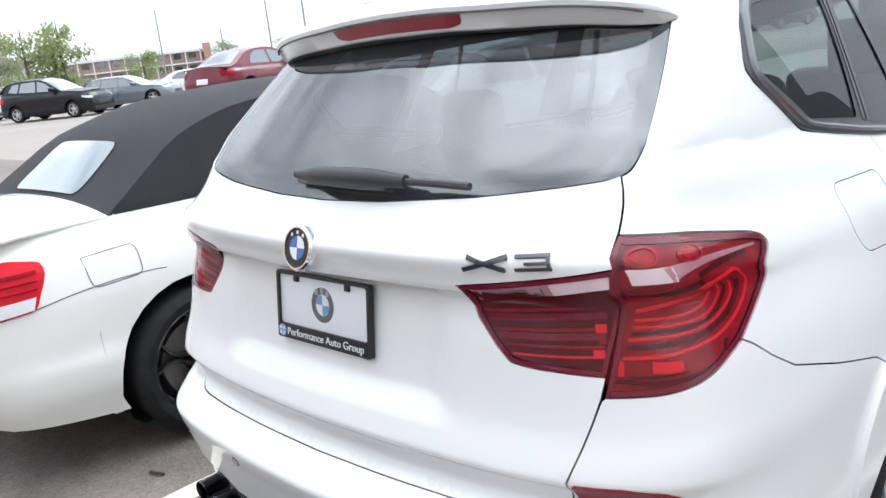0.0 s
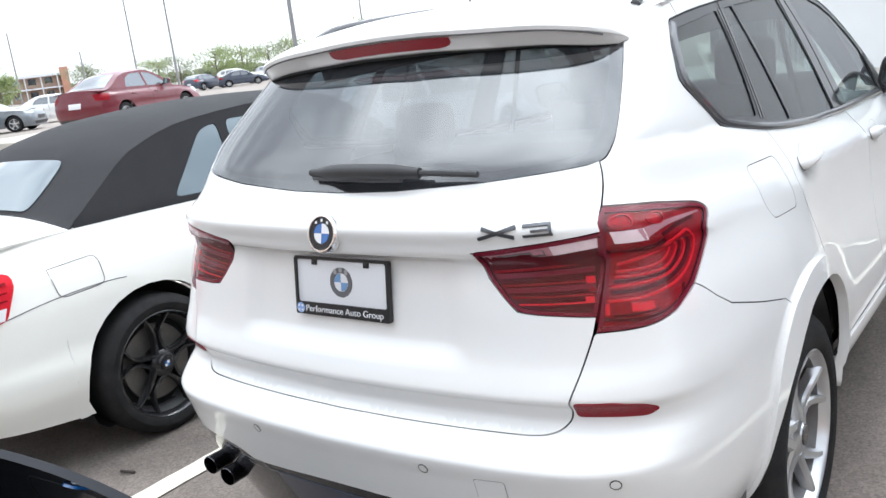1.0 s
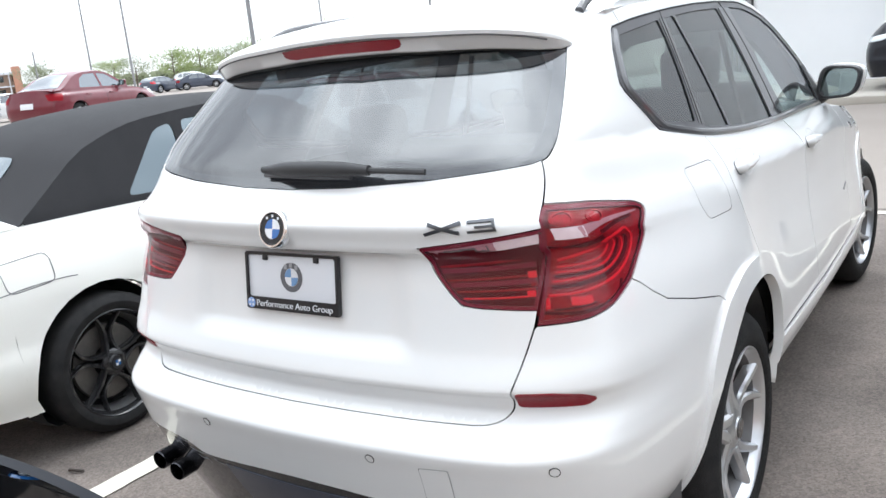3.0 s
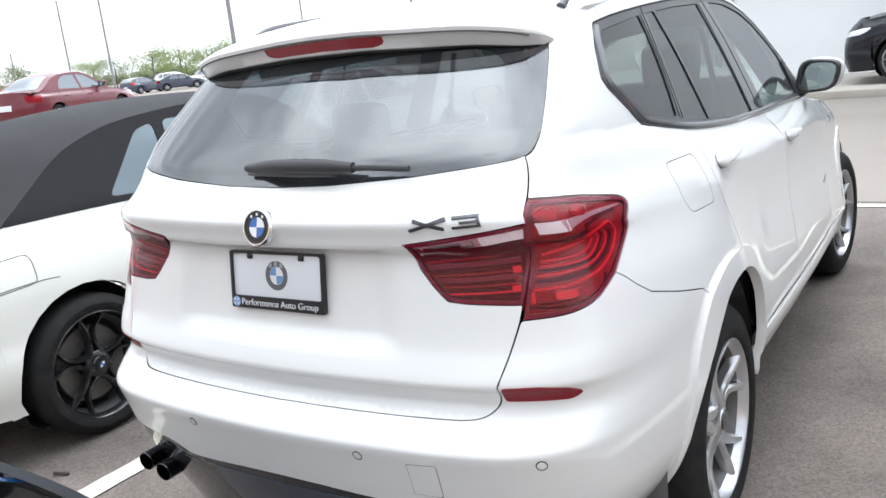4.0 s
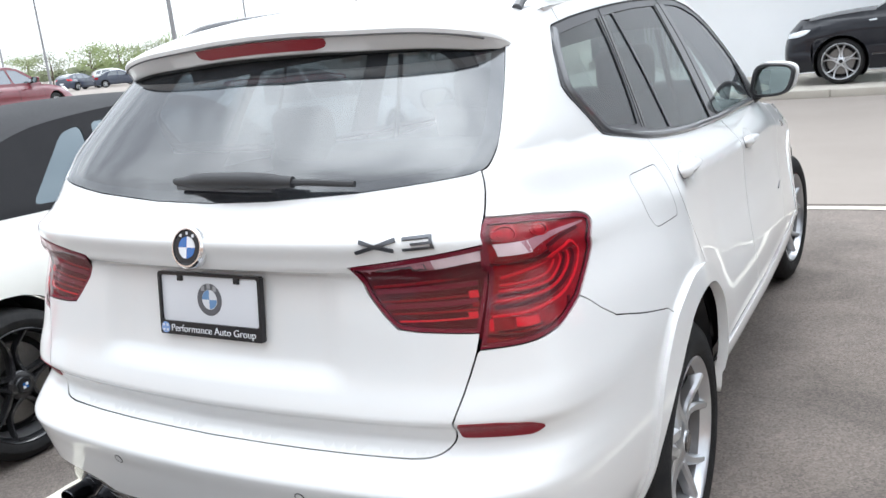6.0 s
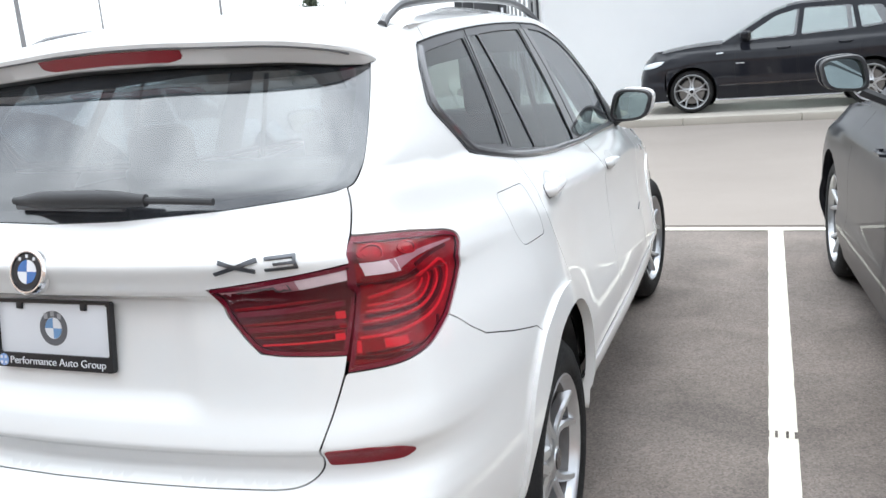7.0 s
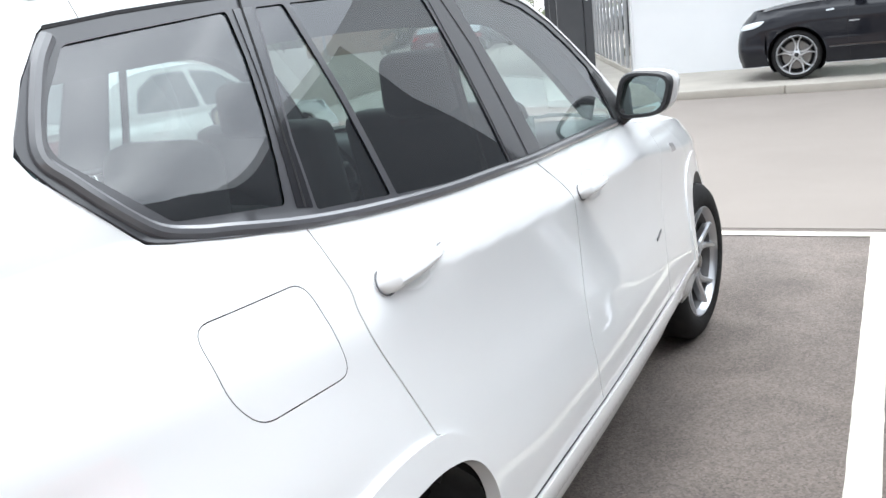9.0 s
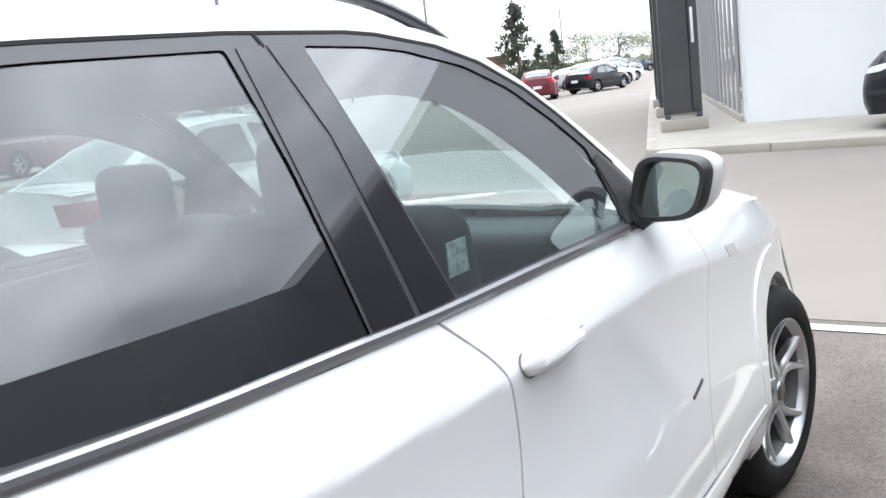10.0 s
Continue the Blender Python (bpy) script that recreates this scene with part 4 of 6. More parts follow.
# ---- wheels ----
def wheel(parent, x, y, z, r, rr, width, side, spokes, alloy, style="double", m=None, cap=True, steer=0.0, slim=1.0):
    """A road wheel whose outer face looks along side * x."""
    swivel = Matrix.Rotation(radians(steer), 3, "Z")

    def place(bm):
        for v in bm.verts:
            v.co = Vector((x, y, z)) + swivel @ Vector((side * v.co.x, v.co.y, v.co.z))
        return bm
    w, k = width, r - rr
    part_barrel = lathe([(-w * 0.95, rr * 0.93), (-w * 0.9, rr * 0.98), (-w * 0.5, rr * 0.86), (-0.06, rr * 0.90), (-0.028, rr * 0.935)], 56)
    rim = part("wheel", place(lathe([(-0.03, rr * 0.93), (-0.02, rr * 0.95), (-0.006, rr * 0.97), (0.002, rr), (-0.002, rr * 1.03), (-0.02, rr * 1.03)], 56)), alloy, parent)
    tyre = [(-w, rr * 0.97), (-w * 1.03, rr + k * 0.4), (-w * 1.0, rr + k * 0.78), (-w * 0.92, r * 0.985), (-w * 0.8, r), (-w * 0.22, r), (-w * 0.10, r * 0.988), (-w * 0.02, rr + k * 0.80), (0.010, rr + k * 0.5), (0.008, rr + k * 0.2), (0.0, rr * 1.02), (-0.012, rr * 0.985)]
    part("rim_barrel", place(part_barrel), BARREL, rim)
    part("tyre", place(lathe(tyre, 64)), RUBBER, rim, "worn black tyre")
    part("brake_disc", place(lathe([(-0.085, rr * 0.30), (-0.085, rr * 0.72), (-0.10, rr * 0.74), (-0.115, rr * 0.72)], 40)), STEEL, rim)
    # added near-black disc: the dark behind the spokes as a colour
    part("wheel_shade_disc", place(lathe([(-0.13, 0.01), (-0.13, rr * 0.9)], 32)), VOID, rim)
    part("hub", place(lathe([(-0.10, 0.05), (-0.05, 0.065), (-0.030, 0.062), (-0.022, 0.052), (-0.018, 0.036), (-0.014, 0.033), (-0.013, 0.001)], 32)), alloy, rim)
    if cap:
        part("hub_cap", place(lathe([(-0.0155, 0.032), (-0.010, 0.029), (-0.009, 0.001)], 24)), BLACK_ALLOY, rim)
    n = spokes
    for i in range(n):
        for d in ((-1, 1) if style == "double" else (0,)):
            a0 = 2 * math.pi * i / n + math.pi / 2
            bm, rows = bmesh.new(), []
            for t in np.linspace(0, 1, 7):
                rad = 0.045 + t * (rr * 0.965 - 0.045)
                spread = d * (0.030 + (0.16 * t * rr if style == "double" else 0) - 0.035 * math.sin(t * math.pi))
                half_w = slim * (0.014 + 0.009 * (1 - t)) if style == "double" else 0.034 - 0.012 * t
                xo = -0.022 - 0.028 * math.sin(math.pi * min(1, t * 1.05)) * 0.8 + 0.016 * t
                ring = []
                for q, dx in ((-half_w, -0.035), (-half_w, -0.008), (-half_w * 0.55, 0.0), (half_w * 0.55, 0.0), (half_w, -0.008), (half_w, -0.035)):
                    c, s = math.cos(a0), math.sin(a0)
                    tang = spread + q
                    ring.append(bm.verts.new((xo + dx, rad * c - tang * s, rad * s + tang * c)))
                rows.append(ring)
            for a, b in zip(rows, rows[1:]):
                for j in range(6):
                    bm.faces.new((a[j], a[(j + 1) % 6], b[(j + 1) % 6], b[j]))
            bm.faces.new(rows[-1])
            bm.faces.new(rows[0][::-1])
            part("spoke", place(bm), alloy, rim)
    return rim


for s in (1, -1):
    wheel(suv, s * 0.885, Y1, ZW, 0.355, 0.245, 0.235, s, 5, ALLOY)
    wheel(suv, s * 0.806, Y2 + 0.035, ZW, 0.355, 0.245, 0.235, s, 5, ALLOY, steer=-5)
    for yc in (Y1, Y2):
        bm = bmesh.new()
        rows = []
        for t in np.linspace(-4 if yc == Y1 else 16, 185, 24):
            c, q = math.cos(radians(t)), math.sin(radians(t))
            tuck = 0.9 if yc == Y1 or 70 < t < 152 else 0.585 if t > 90 else 0.63
            rows.append([bm.verts.new((s * min(x, tuck), yc + rad * c, ZW + rad * q)) for x, rad in ((0.85 if yc == Y1 else 0.745, R_OPEN + (0.045 if yc == Y1 else 0.015)), (0.76, R_OPEN + 0.05), (0.70, R_OPEN + 0.05), (0.55, R_OPEN + 0.05))])
        for a, b in zip(rows, rows[1:]):
            for k in range(3):
                bm.faces.new((a[k], a[k + 1], b[k + 1], b[k]))
        liner = part("arch_liner", bm, LINER, suv)
        for t in (2, 16, 40) if yc == Y1 else ():
            c, q = math.cos(radians(t)), math.sin(radians(t))
            bolt = tube([(s * 0.775, yc + (R_OPEN + 0.035) * c, ZW + (R_OPEN + 0.035) * q), (s * 0.775, yc + (R_OPEN + 0.018) * c, ZW + (R_OPEN + 0.018) * q)], 0.011, 8)
            part("liner_bolt", bolt, PLASTIC, liner)

# ---- emblem, model badge, plate, exhaust ----
bm = bmesh.new()
y0 = float(shell(0.0, 1.157)[1])


def disc(r, x0, x1, n=40, z=1.157, a0=0, a1=360, x=0.0):
    """A flat round (or a sector of one) that looks backwards."""
    bm = bmesh.new()
    pts = [(x + r * math.cos(radians(a0 + (a1 - a0) * k / n)), z + r * math.sin(radians(a0 + (a1 - a0) * k / n))) for k in range(n + (a1 - a0 < 360))]
    if a1 - a0 < 360:
        pts = [(x, z)] + pts
    f = bm.faces.new([bm.verts.new((p[0], x0, p[1])) for p in pts])
    e = bmesh.ops.extrude_face_region(bm, geom=[f])
    for v in e["geom"]:
        if isinstance(v, bmesh.types.BMVert):
            v.co.y = x1
    return bm


def ring_y(r0, r1, y0, y1, x=0.0, z=0.0, n=48):
    bm = lathe([(y1, r0), (y0, r0 + 0.002), (y0, r1 - 0.004), (y0 + 0.004, r1), (y1, r1)], n)
    for v in bm.verts:
        v.co = Vector((v.co.y + x, v.co.x, v.co.z + z))
    return bm


def lay_on(bm):
    """Lays a round thing down on the slope of the tailgate's upper edge."""
    m = Matrix.Translation((0, y0, 1.157)) @ Matrix.Rotation(radians(-15), 4, "X") @ Matrix.Translation((0, -y0, -1.157))
    bm.transform(m)
    return bm


emblem = part("badge", lay_on(ring_y(0.039, 0.0485, y0 - 0.007, y0 + 0.006, 0, 1.157)), CHROME, suv, "round badge with chrome rim, blue and white quarters")
part("badge_seat", lay_on(disc(0.046, y0 + 0.004, y0 + 0.030)), WHITE, emblem)
part("badge_ring", lay_on(ring_y(0.024, 0.0405, y0 - 0.0055, y0 + 0.003, 0, 1.157)), PLATE_BLACK, emblem)
for k in range(4):
    part("badge_quarter", lay_on(disc(0.025, y0 - 0.0052, y0 + 0.003, 10, 1.157, 90 * k, 90 * k + 90)), BLUE if k in (1, 3) else LIGHT, emblem, flat=True)
for a in (125, 90, 55):
    c = (0.0325 * math.cos(radians(a)), 1.157 + 0.0325 * math.sin(radians(a)))
    part("badge_mark", lay_on(box(c[0] - 0.0030, c[0] + 0.0030, y0 - 0.0065, y0 - 0.004, c[1] - 0.0035, c[1] + 0.0035)), LIGHT, emblem)


def stroke(pts, w, th, mat, parent, name):
    """A raised flat stroke on the shell, along (u, z) points."""
    return panel(name, band(pts, w), shell, mat, parent, off=th, res=0.01, depth=th + 0.001)


def sheared(u, v):
    return (0.472 + u + 0.12 * v, 1.149 + 0.78 * v + 0.040 * u)


badge = panel("model_badge", band([sheared(0.0, 0.002), sheared(0.100, 0.026)], 0.0065), shell, BADGE, suv, "chrome two-character model badge", off=0.005, res=0.015, depth=0.006)
stroke([sheared(0.014, 0.027), sheared(0.092, 0.001)], 0.0070, 0.006, BADGE, badge, "badge_stroke")
for v, a in ((0.002, 0.114), (0.013, 0.135), (0.026, 0.116)):
    stroke([sheared(a, v), sheared(0.180, v)], 0.0046, 0.005, BADGE, badge, "badge_stroke")
stroke([sheared(0.182, -0.001), sheared(0.180, 0.029)], 0.0065, 0.005, BADGE, badge, "badge_stroke")

PLATE = pose(0, 0.062, 1.003, -8, 0, 0)
plate = thing("number_plate", "", "")
plate.parent, plate.matrix_basis = suv, PLATE
tagged(plate, "white dealer plate in a black frame")
part("plate_sheet", box(-0.153, 0.153, -0.004, 0.0, -0.066, 0.074, 0.001), PLATE_WHITE, plate)
bm = bmesh.new()
o, i = [(-0.159, -0.0715), (0.159, -0.0715), (0.159, 0.0795), (-0.159, 0.0795)], [(-0.1515, -0.0390), (0.1515, -0.0390), (0.1515, 0.0725), (-0.1515, 0.0725)]
va, vb, vc, vd = ([bm.verts.new((p[0], y, p[1])) for p in q] for q, y in ((o, 0.004), (o, -0.010), (i, -0.010), (i, -0.003)))
for a, b in ((va, vb), (vb, vc), (vc, vd)):
    for k in range(4):
        bm.faces.new((a[k], a[(k + 1) % 4], b[(k + 1) % 4], b[k]))
bmesh.ops.bevel(bm, geom=[e for e in bm.edges if e.calc_length() < 0.02], offset=0.003, segments=2, affect="EDGES")
frame_ob = part("plate_frame", bm, PLATE_BLACK, plate, "black plastic plate frame with white lettering")
for x in (-0.088, 0.088):
    part("plate_tab", box(x - 0.008, x + 0.008, -0.010, -0.003, 0.059, 0.074, 0.002), PLATE_BLACK, plate)
text = bpy.data.curves.new("lettering", "FONT")
text.body, text.size, text.align_x, text.align_y, text.extrude = "Performance Auto Group", 0.0262, "LEFT", "CENTER", 0.0006
tmp = new("lettering", text)
bpy.context.view_layer.update()
me = bpy.data.meshes.new_from_object(tmp.evaluated_get(bpy.context.evaluated_depsgraph_get()))
bpy.data.objects.remove(tmp)
wide = max(v.co.x for v in me.vertices)
finish("lettering", me, LIGHT, frame_ob, "white lettering", pose(-0.123, -0.0108, -0.0555, 90, 0, 0) @ Matrix.Diagonal((0.264 / wide, 0.90, 1, 1)))
mark = part("frame_mark", disc(0.0135, -0.0112, -0.009, 24, -0.0555, x=-0.141), material("pale_blue_print", (0.22, 0.34, 0.62), 0.4), frame_ob, flat=True)
for dx, dz in ((0.006, 0.006), (-0.006, -0.006), (0.006, -0.006), (-0.006, 0.006)):
    part("mark_petal", box(-0.141 + dx - 0.003, -0.141 + dx + 0.003, -0.0118, -0.011, -0.0555 + dz - 0.003, -0.0555 + dz + 0.003, 0.0003), LIGHT, mark)
part("printed_ring", ring_y(0.0225, 0.041, -0.0052, -0.003, 0.0, 0.018), SLATE, plate)
for k in range(4):
    part("printed_quarter", disc(0.0225, -0.0048, -0.003, 10, 0.018, 90 * k, 90 * k + 90), material("printed_blue", (0.16, 0.30, 0.52), 0.5) if k in (1, 3) else LIGHT, plate, flat=True)
for a in (125, 90, 55):
    c = (0.032 * math.cos(radians(a)), 0.018 + 0.032 * math.sin(radians(a)))
    part("printed_mark", box(c[0] - 0.005, c[0] + 0.005, -0.0058, -0.004, c[1] - 0.006, c[1] + 0.006), material("printed_pale", (0.35, 0.35, 0.36), 0.5), plate)
for s in (-1, 1):
    for x in (-0.045, 0.045):
        bm = lathe([(0.16, 0.036), (0.0, 0.040), (-0.012, 0.040), (-0.014, 0.037), (-0.004, 0.034), (0.12, 0.033)], 28)
        for v in bm.verts:
            v.co = Vector((0.78 * v.co.y + s * 0.568 + 0.8 * x, v.co.x + 0.012, 0.70 * v.co.z + 0.408 + 0.25 * s * x))
        part("exhaust_tip", bm, material("dark_chrome", (0.10, 0.10, 0.11), 0.2, 1.0), suv, "blackened twin exhaust tip")

# ---- door handles, mirrors, small badges ----
def on_shell(y, z, d=0.0, s=1):
    p = Vector(shell(along(y, z), z))
    n = Vector((1, 0, 0.35)).normalized()
    p = p + n * d
    return Vector((s * p.x, p.y, p.z))


def wing_mirror(parent, mx, my, mz, s, colour, k=1.0):
    """A door mirror: painted shell in front, black rim and tilted glass behind."""
    def sq(v):
        return math.copysign(abs(v) ** 0.55, v)
    bm = bmesh.new()
    bmesh.ops.create_uvsphere(bm, u_segments=32, v_segments=20, radius=1)
    for v in bm.verts:
        c = [math.copysign(abs(q) ** 0.62, q) for q in v.co]
        v.co = Vector((mx + k * (s * (0.015 * c[2] + 0.010) + c[0] * 0.090), my + k * (0.012 + c[1] * (0.090 if c[1] > 0 else 0.016) - 0.018 * s * c[0]), mz + k * (0.003 + c[2] * 0.071 * (1 - 0.10 * s * c[0]))))
    mirror = part("door_mirror", bm, colour, parent, "door mirror with a black rim")
    turn = [(sq(math.cos(t)), sq(math.sin(t))) for t in np.linspace(0, 2 * math.pi, 49)[:-1]]
    bm = bmesh.new()
    rows = []
    for rad, dy in ((1.0, 0.006), (1.0, -0.030), (0.95, -0.040), (0.83, -0.041), (0.80, -0.020)):
        rows.append([bm.verts.new((mx + k * (s * 0.015 * q + rad * 0.088 * c), my + k * (dy - s * 0.022 * rad * c), mz + k * rad * 0.070 * q * (1 - 0.10 * s * c))) for c, q in turn])
    for a, b in zip(rows, rows[1:]):
        for j in range(48):
            bm.faces.new((a[j], a[(j + 1) % 48], b[(j + 1) % 48], b[j]))
    part("mirror_rim", bm, PLASTIC, mirror)
    bm = bmesh.new()
    bm.faces.new([bm.verts.new((mx + k * (s * 0.015 * q + 0.073 * c), my + k * (-0.030 - s * 0.024 * c + 0.004 * q), mz + k * 0.058 * q * (1 - 0.10 * s * c))) for c, q in turn])
    part("mirror_glass", bm, MIRROR, mirror, "mirror glass", flat=True)
    return mirror


for s in (1, -1):
    for ya, yb, za, zb in ((1.075, 1.315, 1.119, 1.116), (2.062, 2.290, 1.050, 1.043)):
        yc, zc = ya + 0.125, (za + zb) / 2 + 0.004

        def dished(u, z, yc=yc, zc=zc):
            p = shell(u, z)
            r = np.sqrt(((p[..., 1] - yc) / 0.082) ** 2 + ((z - zc) / 0.044) ** 2)
            p[..., 0] -= np.sign(p[..., 0]) * (0.026 * smooth(1.0, 0.15, r) - 0.0022)
            return p
        # a flat-backed pull bar, wide at its rear end and tapering forwards
        bm, rows = bmesh.new(), []
        for t in np.linspace(0, 1, 19):
            y, z = ya + (yb - ya) * t, za + (zb - za) * t
            half = 0.0195 * min(1.0, math.sqrt(max(0.0, t * 9)) + 0.15) * (1 - 0.62 * smooth(0.35, 1.0, t)) * (1 - 0.75 * smooth(0.94, 1.0, t))
            out = 0.030 * smooth(-0.02, 0.10, t) * smooth(1.08, 0.72, t) + 0.004
            ring = []
            for q, d in ((-1.0, 0.30), (-0.85, 0.72), (-0.45, 0.96), (0.10, 1.0), (0.6, 0.90), (0.92, 0.66), (1.0, 0.30), (0.6, 0.12), (-0.6, 0.12)):
                p = on_shell(y, z + q * half, out * d if 0.06 < t < 0.93 else out * d - 0.004, s)
                ring.append(bm.verts.new(p))
            rows.append(ring)
        for a, b in zip(rows, rows[1:]):
            for k in range(9):
                bm.faces.new((a[k], a[(k + 1) % 9], b[(k + 1) % 9], b[k]))
        bm.faces.new(rows[0][::-1])
        bm.faces.new(rows[-1])
        handle = part("door_handle", bm, WHITE, suv, "white pull handle")
        cup = [(yc + 0.080 * math.cos(t), zc + 0.042 * math.sin(t)) for t in np.linspace(0, 2 * math.pi, 29)[:-1]]
        panel("handle_cup", [(s * along(y, z), z) for y, z in cup], dished, WHITE, handle, res=0.010, depth=0)
        seam = [on_shell(ya - 0.004 + 0.030 * (1 - math.cos(a)), za + 0.021 * math.sin(a), 0.0035, s) for a in np.linspace(-2.2, 1.2, 12)]
        part("handle_seam", tube([tuple(p) for p in seam], 0.0016, 6), SLATE, handle)
        tip = [on_shell(yb - 0.062 + 0.06 * t, zb + 0.012 - 0.003 * t - 0.010 * (1 - t) ** 2, 0.006 + 0.012 * (1 - t), s) for t in np.linspace(0, 1, 6)]
        part("handle_seam", tube([tuple(p) for p in tip], 0.0014, 6), SLATE, handle)
    mirror = wing_mirror(suv, s * 0.846, 2.775, 1.224, s, WHITE, 1.04)
    part("mirror_foot", tube([(s * 0.755, 2.78, 1.155), (s * 0.785, 2.785, 1.17), (s * 0.83, 2.785, 1.19)], 0.03, 10, taper=[0.034, 0.028, 0.03]), PLASTIC, mirror)
    o = (lambda p: p) if s > 0 else flip
    panel("mirror_sail", o(U((2.695, 1.30), (2.72, 1.31), (2.86, 1.19), (2.91, 1.142), (2.70, 1.152))), shell, PLASTIC, suv, off=0.007, res=0.03, depth=0.005)
    panel("side_badge", o(band(U((2.755, 0.738), (2.84, 0.752)), 0.008)), shell, BADGE, suv, off=0.003, res=0.02, depth=0.003)
    panel("side_blinker", o(fillet(U((3.24, 0.985), (3.33, 0.972), (3.335, 0.945), (3.25, 0.95)), 0.008)), shell, LAMP_CLEAR, suv, "clear side indicator", off=0.003, res=0.02, depth=0.003)

# ---- inside the white car ----
def cushion(x0, x1, y0, y1, z0, z1, r):
    return box(x0, x1, y0, y1, z0, z1, r, 3)


part("underbody", box(-0.70, 0.70, 1.32, 3.30, 0.21, 0.32, 0.02), VOID, suv)
part("cabin_floor", box(-0.66, 0.66, 0.25, 2.9, 0.42, 0.50), VOID, suv)
part("parcel_cover", box(-0.62, 0.62, 0.32, 1.05, 0.98, 1.00, 0.005), LEATHER, suv)


def seat(x, y, w, rest=2, lift_by=0.0):
    st = part("seat", cushion(x - w / 2, x + w / 2, y, y + 0.52, 0.55, 0.76, 0.05), LEATHER, suv, "dark upholstered seat")
    bm = cushion(x - w / 2, x + w / 2, -0.08, 0.08, 0.0, 0.62, 0.05)
    for v in bm.verts:
        v.co = Vector((v.co.x, y + v.co.y - 0.20 * (v.co.z) ** 1.0 + 0.03, 0.70 + v.co.z * (1 + lift_by)))
    part("backrest", bm, LEATHER, st)
    for k in range(rest):
        cx = x if rest == 1 else x + (k - (rest - 1) / 2) * w * 0.36 * (2 if rest == 2 else 1)
        hr = part("head_rest", cushion(cx - 0.12, cx + 0.12, y - 0.19, y - 0.09, 1.31 + lift_by, 1.50 + lift_by, 0.045), LEATHER, st)
        for d in (-0.06, 0.06):
            part("head_rest_post", tube([(cx + d, y - 0.13, 1.25), (cx + d, y - 0.135, 1.34)], 0.007, 6), CHROME, hr)


seat(0.37, 2.29, 0.56, 1, -0.05)
seat(-0.36, 2.41, 0.52, 1, -0.10)
seat(0.0, 1.20, 1.24, 2, -0.13)
bm = box(-0.71, 0.71, 2.72, 3.03, 0.72, 1.125, 0.05, 3)
dash = part("dashboard", bm, DASH, suv)
part("dash_strip", box(-0.66, 0.66, 2.712, 2.725, 0.93, 0.965, 0.004), CHROME, dash)
part("air_vent", box(0.50, 0.66, 2.708, 2.73, 0.985, 1.035, 0.01), CHROME, dash)
bm = lathe([(0.0, 0.17), (0.012, 0.182), (0.0, 0.194), (-0.012, 0.182), (0.0, 0.17)], 40)
wheel_m = Matrix.Translation((-0.36, 2.60, 1.02)) @ Euler((0, 0, radians(90))).to_matrix().to_4x4() @ Euler((0, radians(-25), 0)).to_matrix().to_4x4()
steer = part("steering_wheel", bm, LEATHER, suv, m=wheel_m)
part("steering_boss", box(-0.03, 0.02, -0.16, 0.16, -0.04, 0.05, 0.02), LEATHER, steer)
part("sticker", box(0.70, 0.702, 2.10, 2.16, 1.185, 1.245), material("sticker_print", (0.6, 0.66, 0.64), 0.5, grain=0.8, scale=60, spot=(0.12, 0.15, 0.14)), suv, "small printed window sticker", m=None)
for s in (1, -1):
    part("belt_strap", tube([(s * 0.56, 1.95, 1.50), (s * 0.60, 1.95, 1.3), (s * 0.68, 1.95, 0.95)], 0.012, 6), LEATHER, suv)
for s in (1, -1):
    rail = [(s * x, y, z) for x, y, z in ((0.585, 0.72, 1.530), (0.572, 1.0, 1.545), (0.560, 1.5, 1.560), (0.555, 2.0, 1.552), (0.555, 2.25, 1.535), (0.57, 2.45, 1.468), (0.60, 2.65, 1.345), (0.64, 2.85, 1.18))]
    bm, rows = bmesh.new(), []
    for x, y, z in line(rail, 3):
        rows.append([bm.verts.new(p) for p in ((x, y, z - 0.045), (x - s * 0.035, y, z - 0.030), (x - s * 0.060, y, z + 0.035), (x + s * 0.02, y, z + 0.045))])
    for a, b in zip(rows, rows[1:]):
        for k in range(4):
            bm.faces.new((a[k], a[(k + 1) % 4], b[(k + 1) % 4], b[k]))
    bm.faces.new(rows[0][::-1])
    bm.faces.new(rows[-1])
    part("roof_trim", bm, material("grey_roof_trim", (0.11, 0.11, 0.112), 0.85, grain=0.3, scale=9), suv)
    part("door_card", box(s * 0.69 - 0.02, s * 0.69 + 0.02, 1.05, 2.85, 0.55, 1.135, 0.012), LEATHER, suv)
headliner = part("headliner", box(-0.55, 0.55, 0.62, 2.18, 1.592, 1.602), material("headliner_cloth", (0.30, 0.29, 0.28), 0.9), suv)

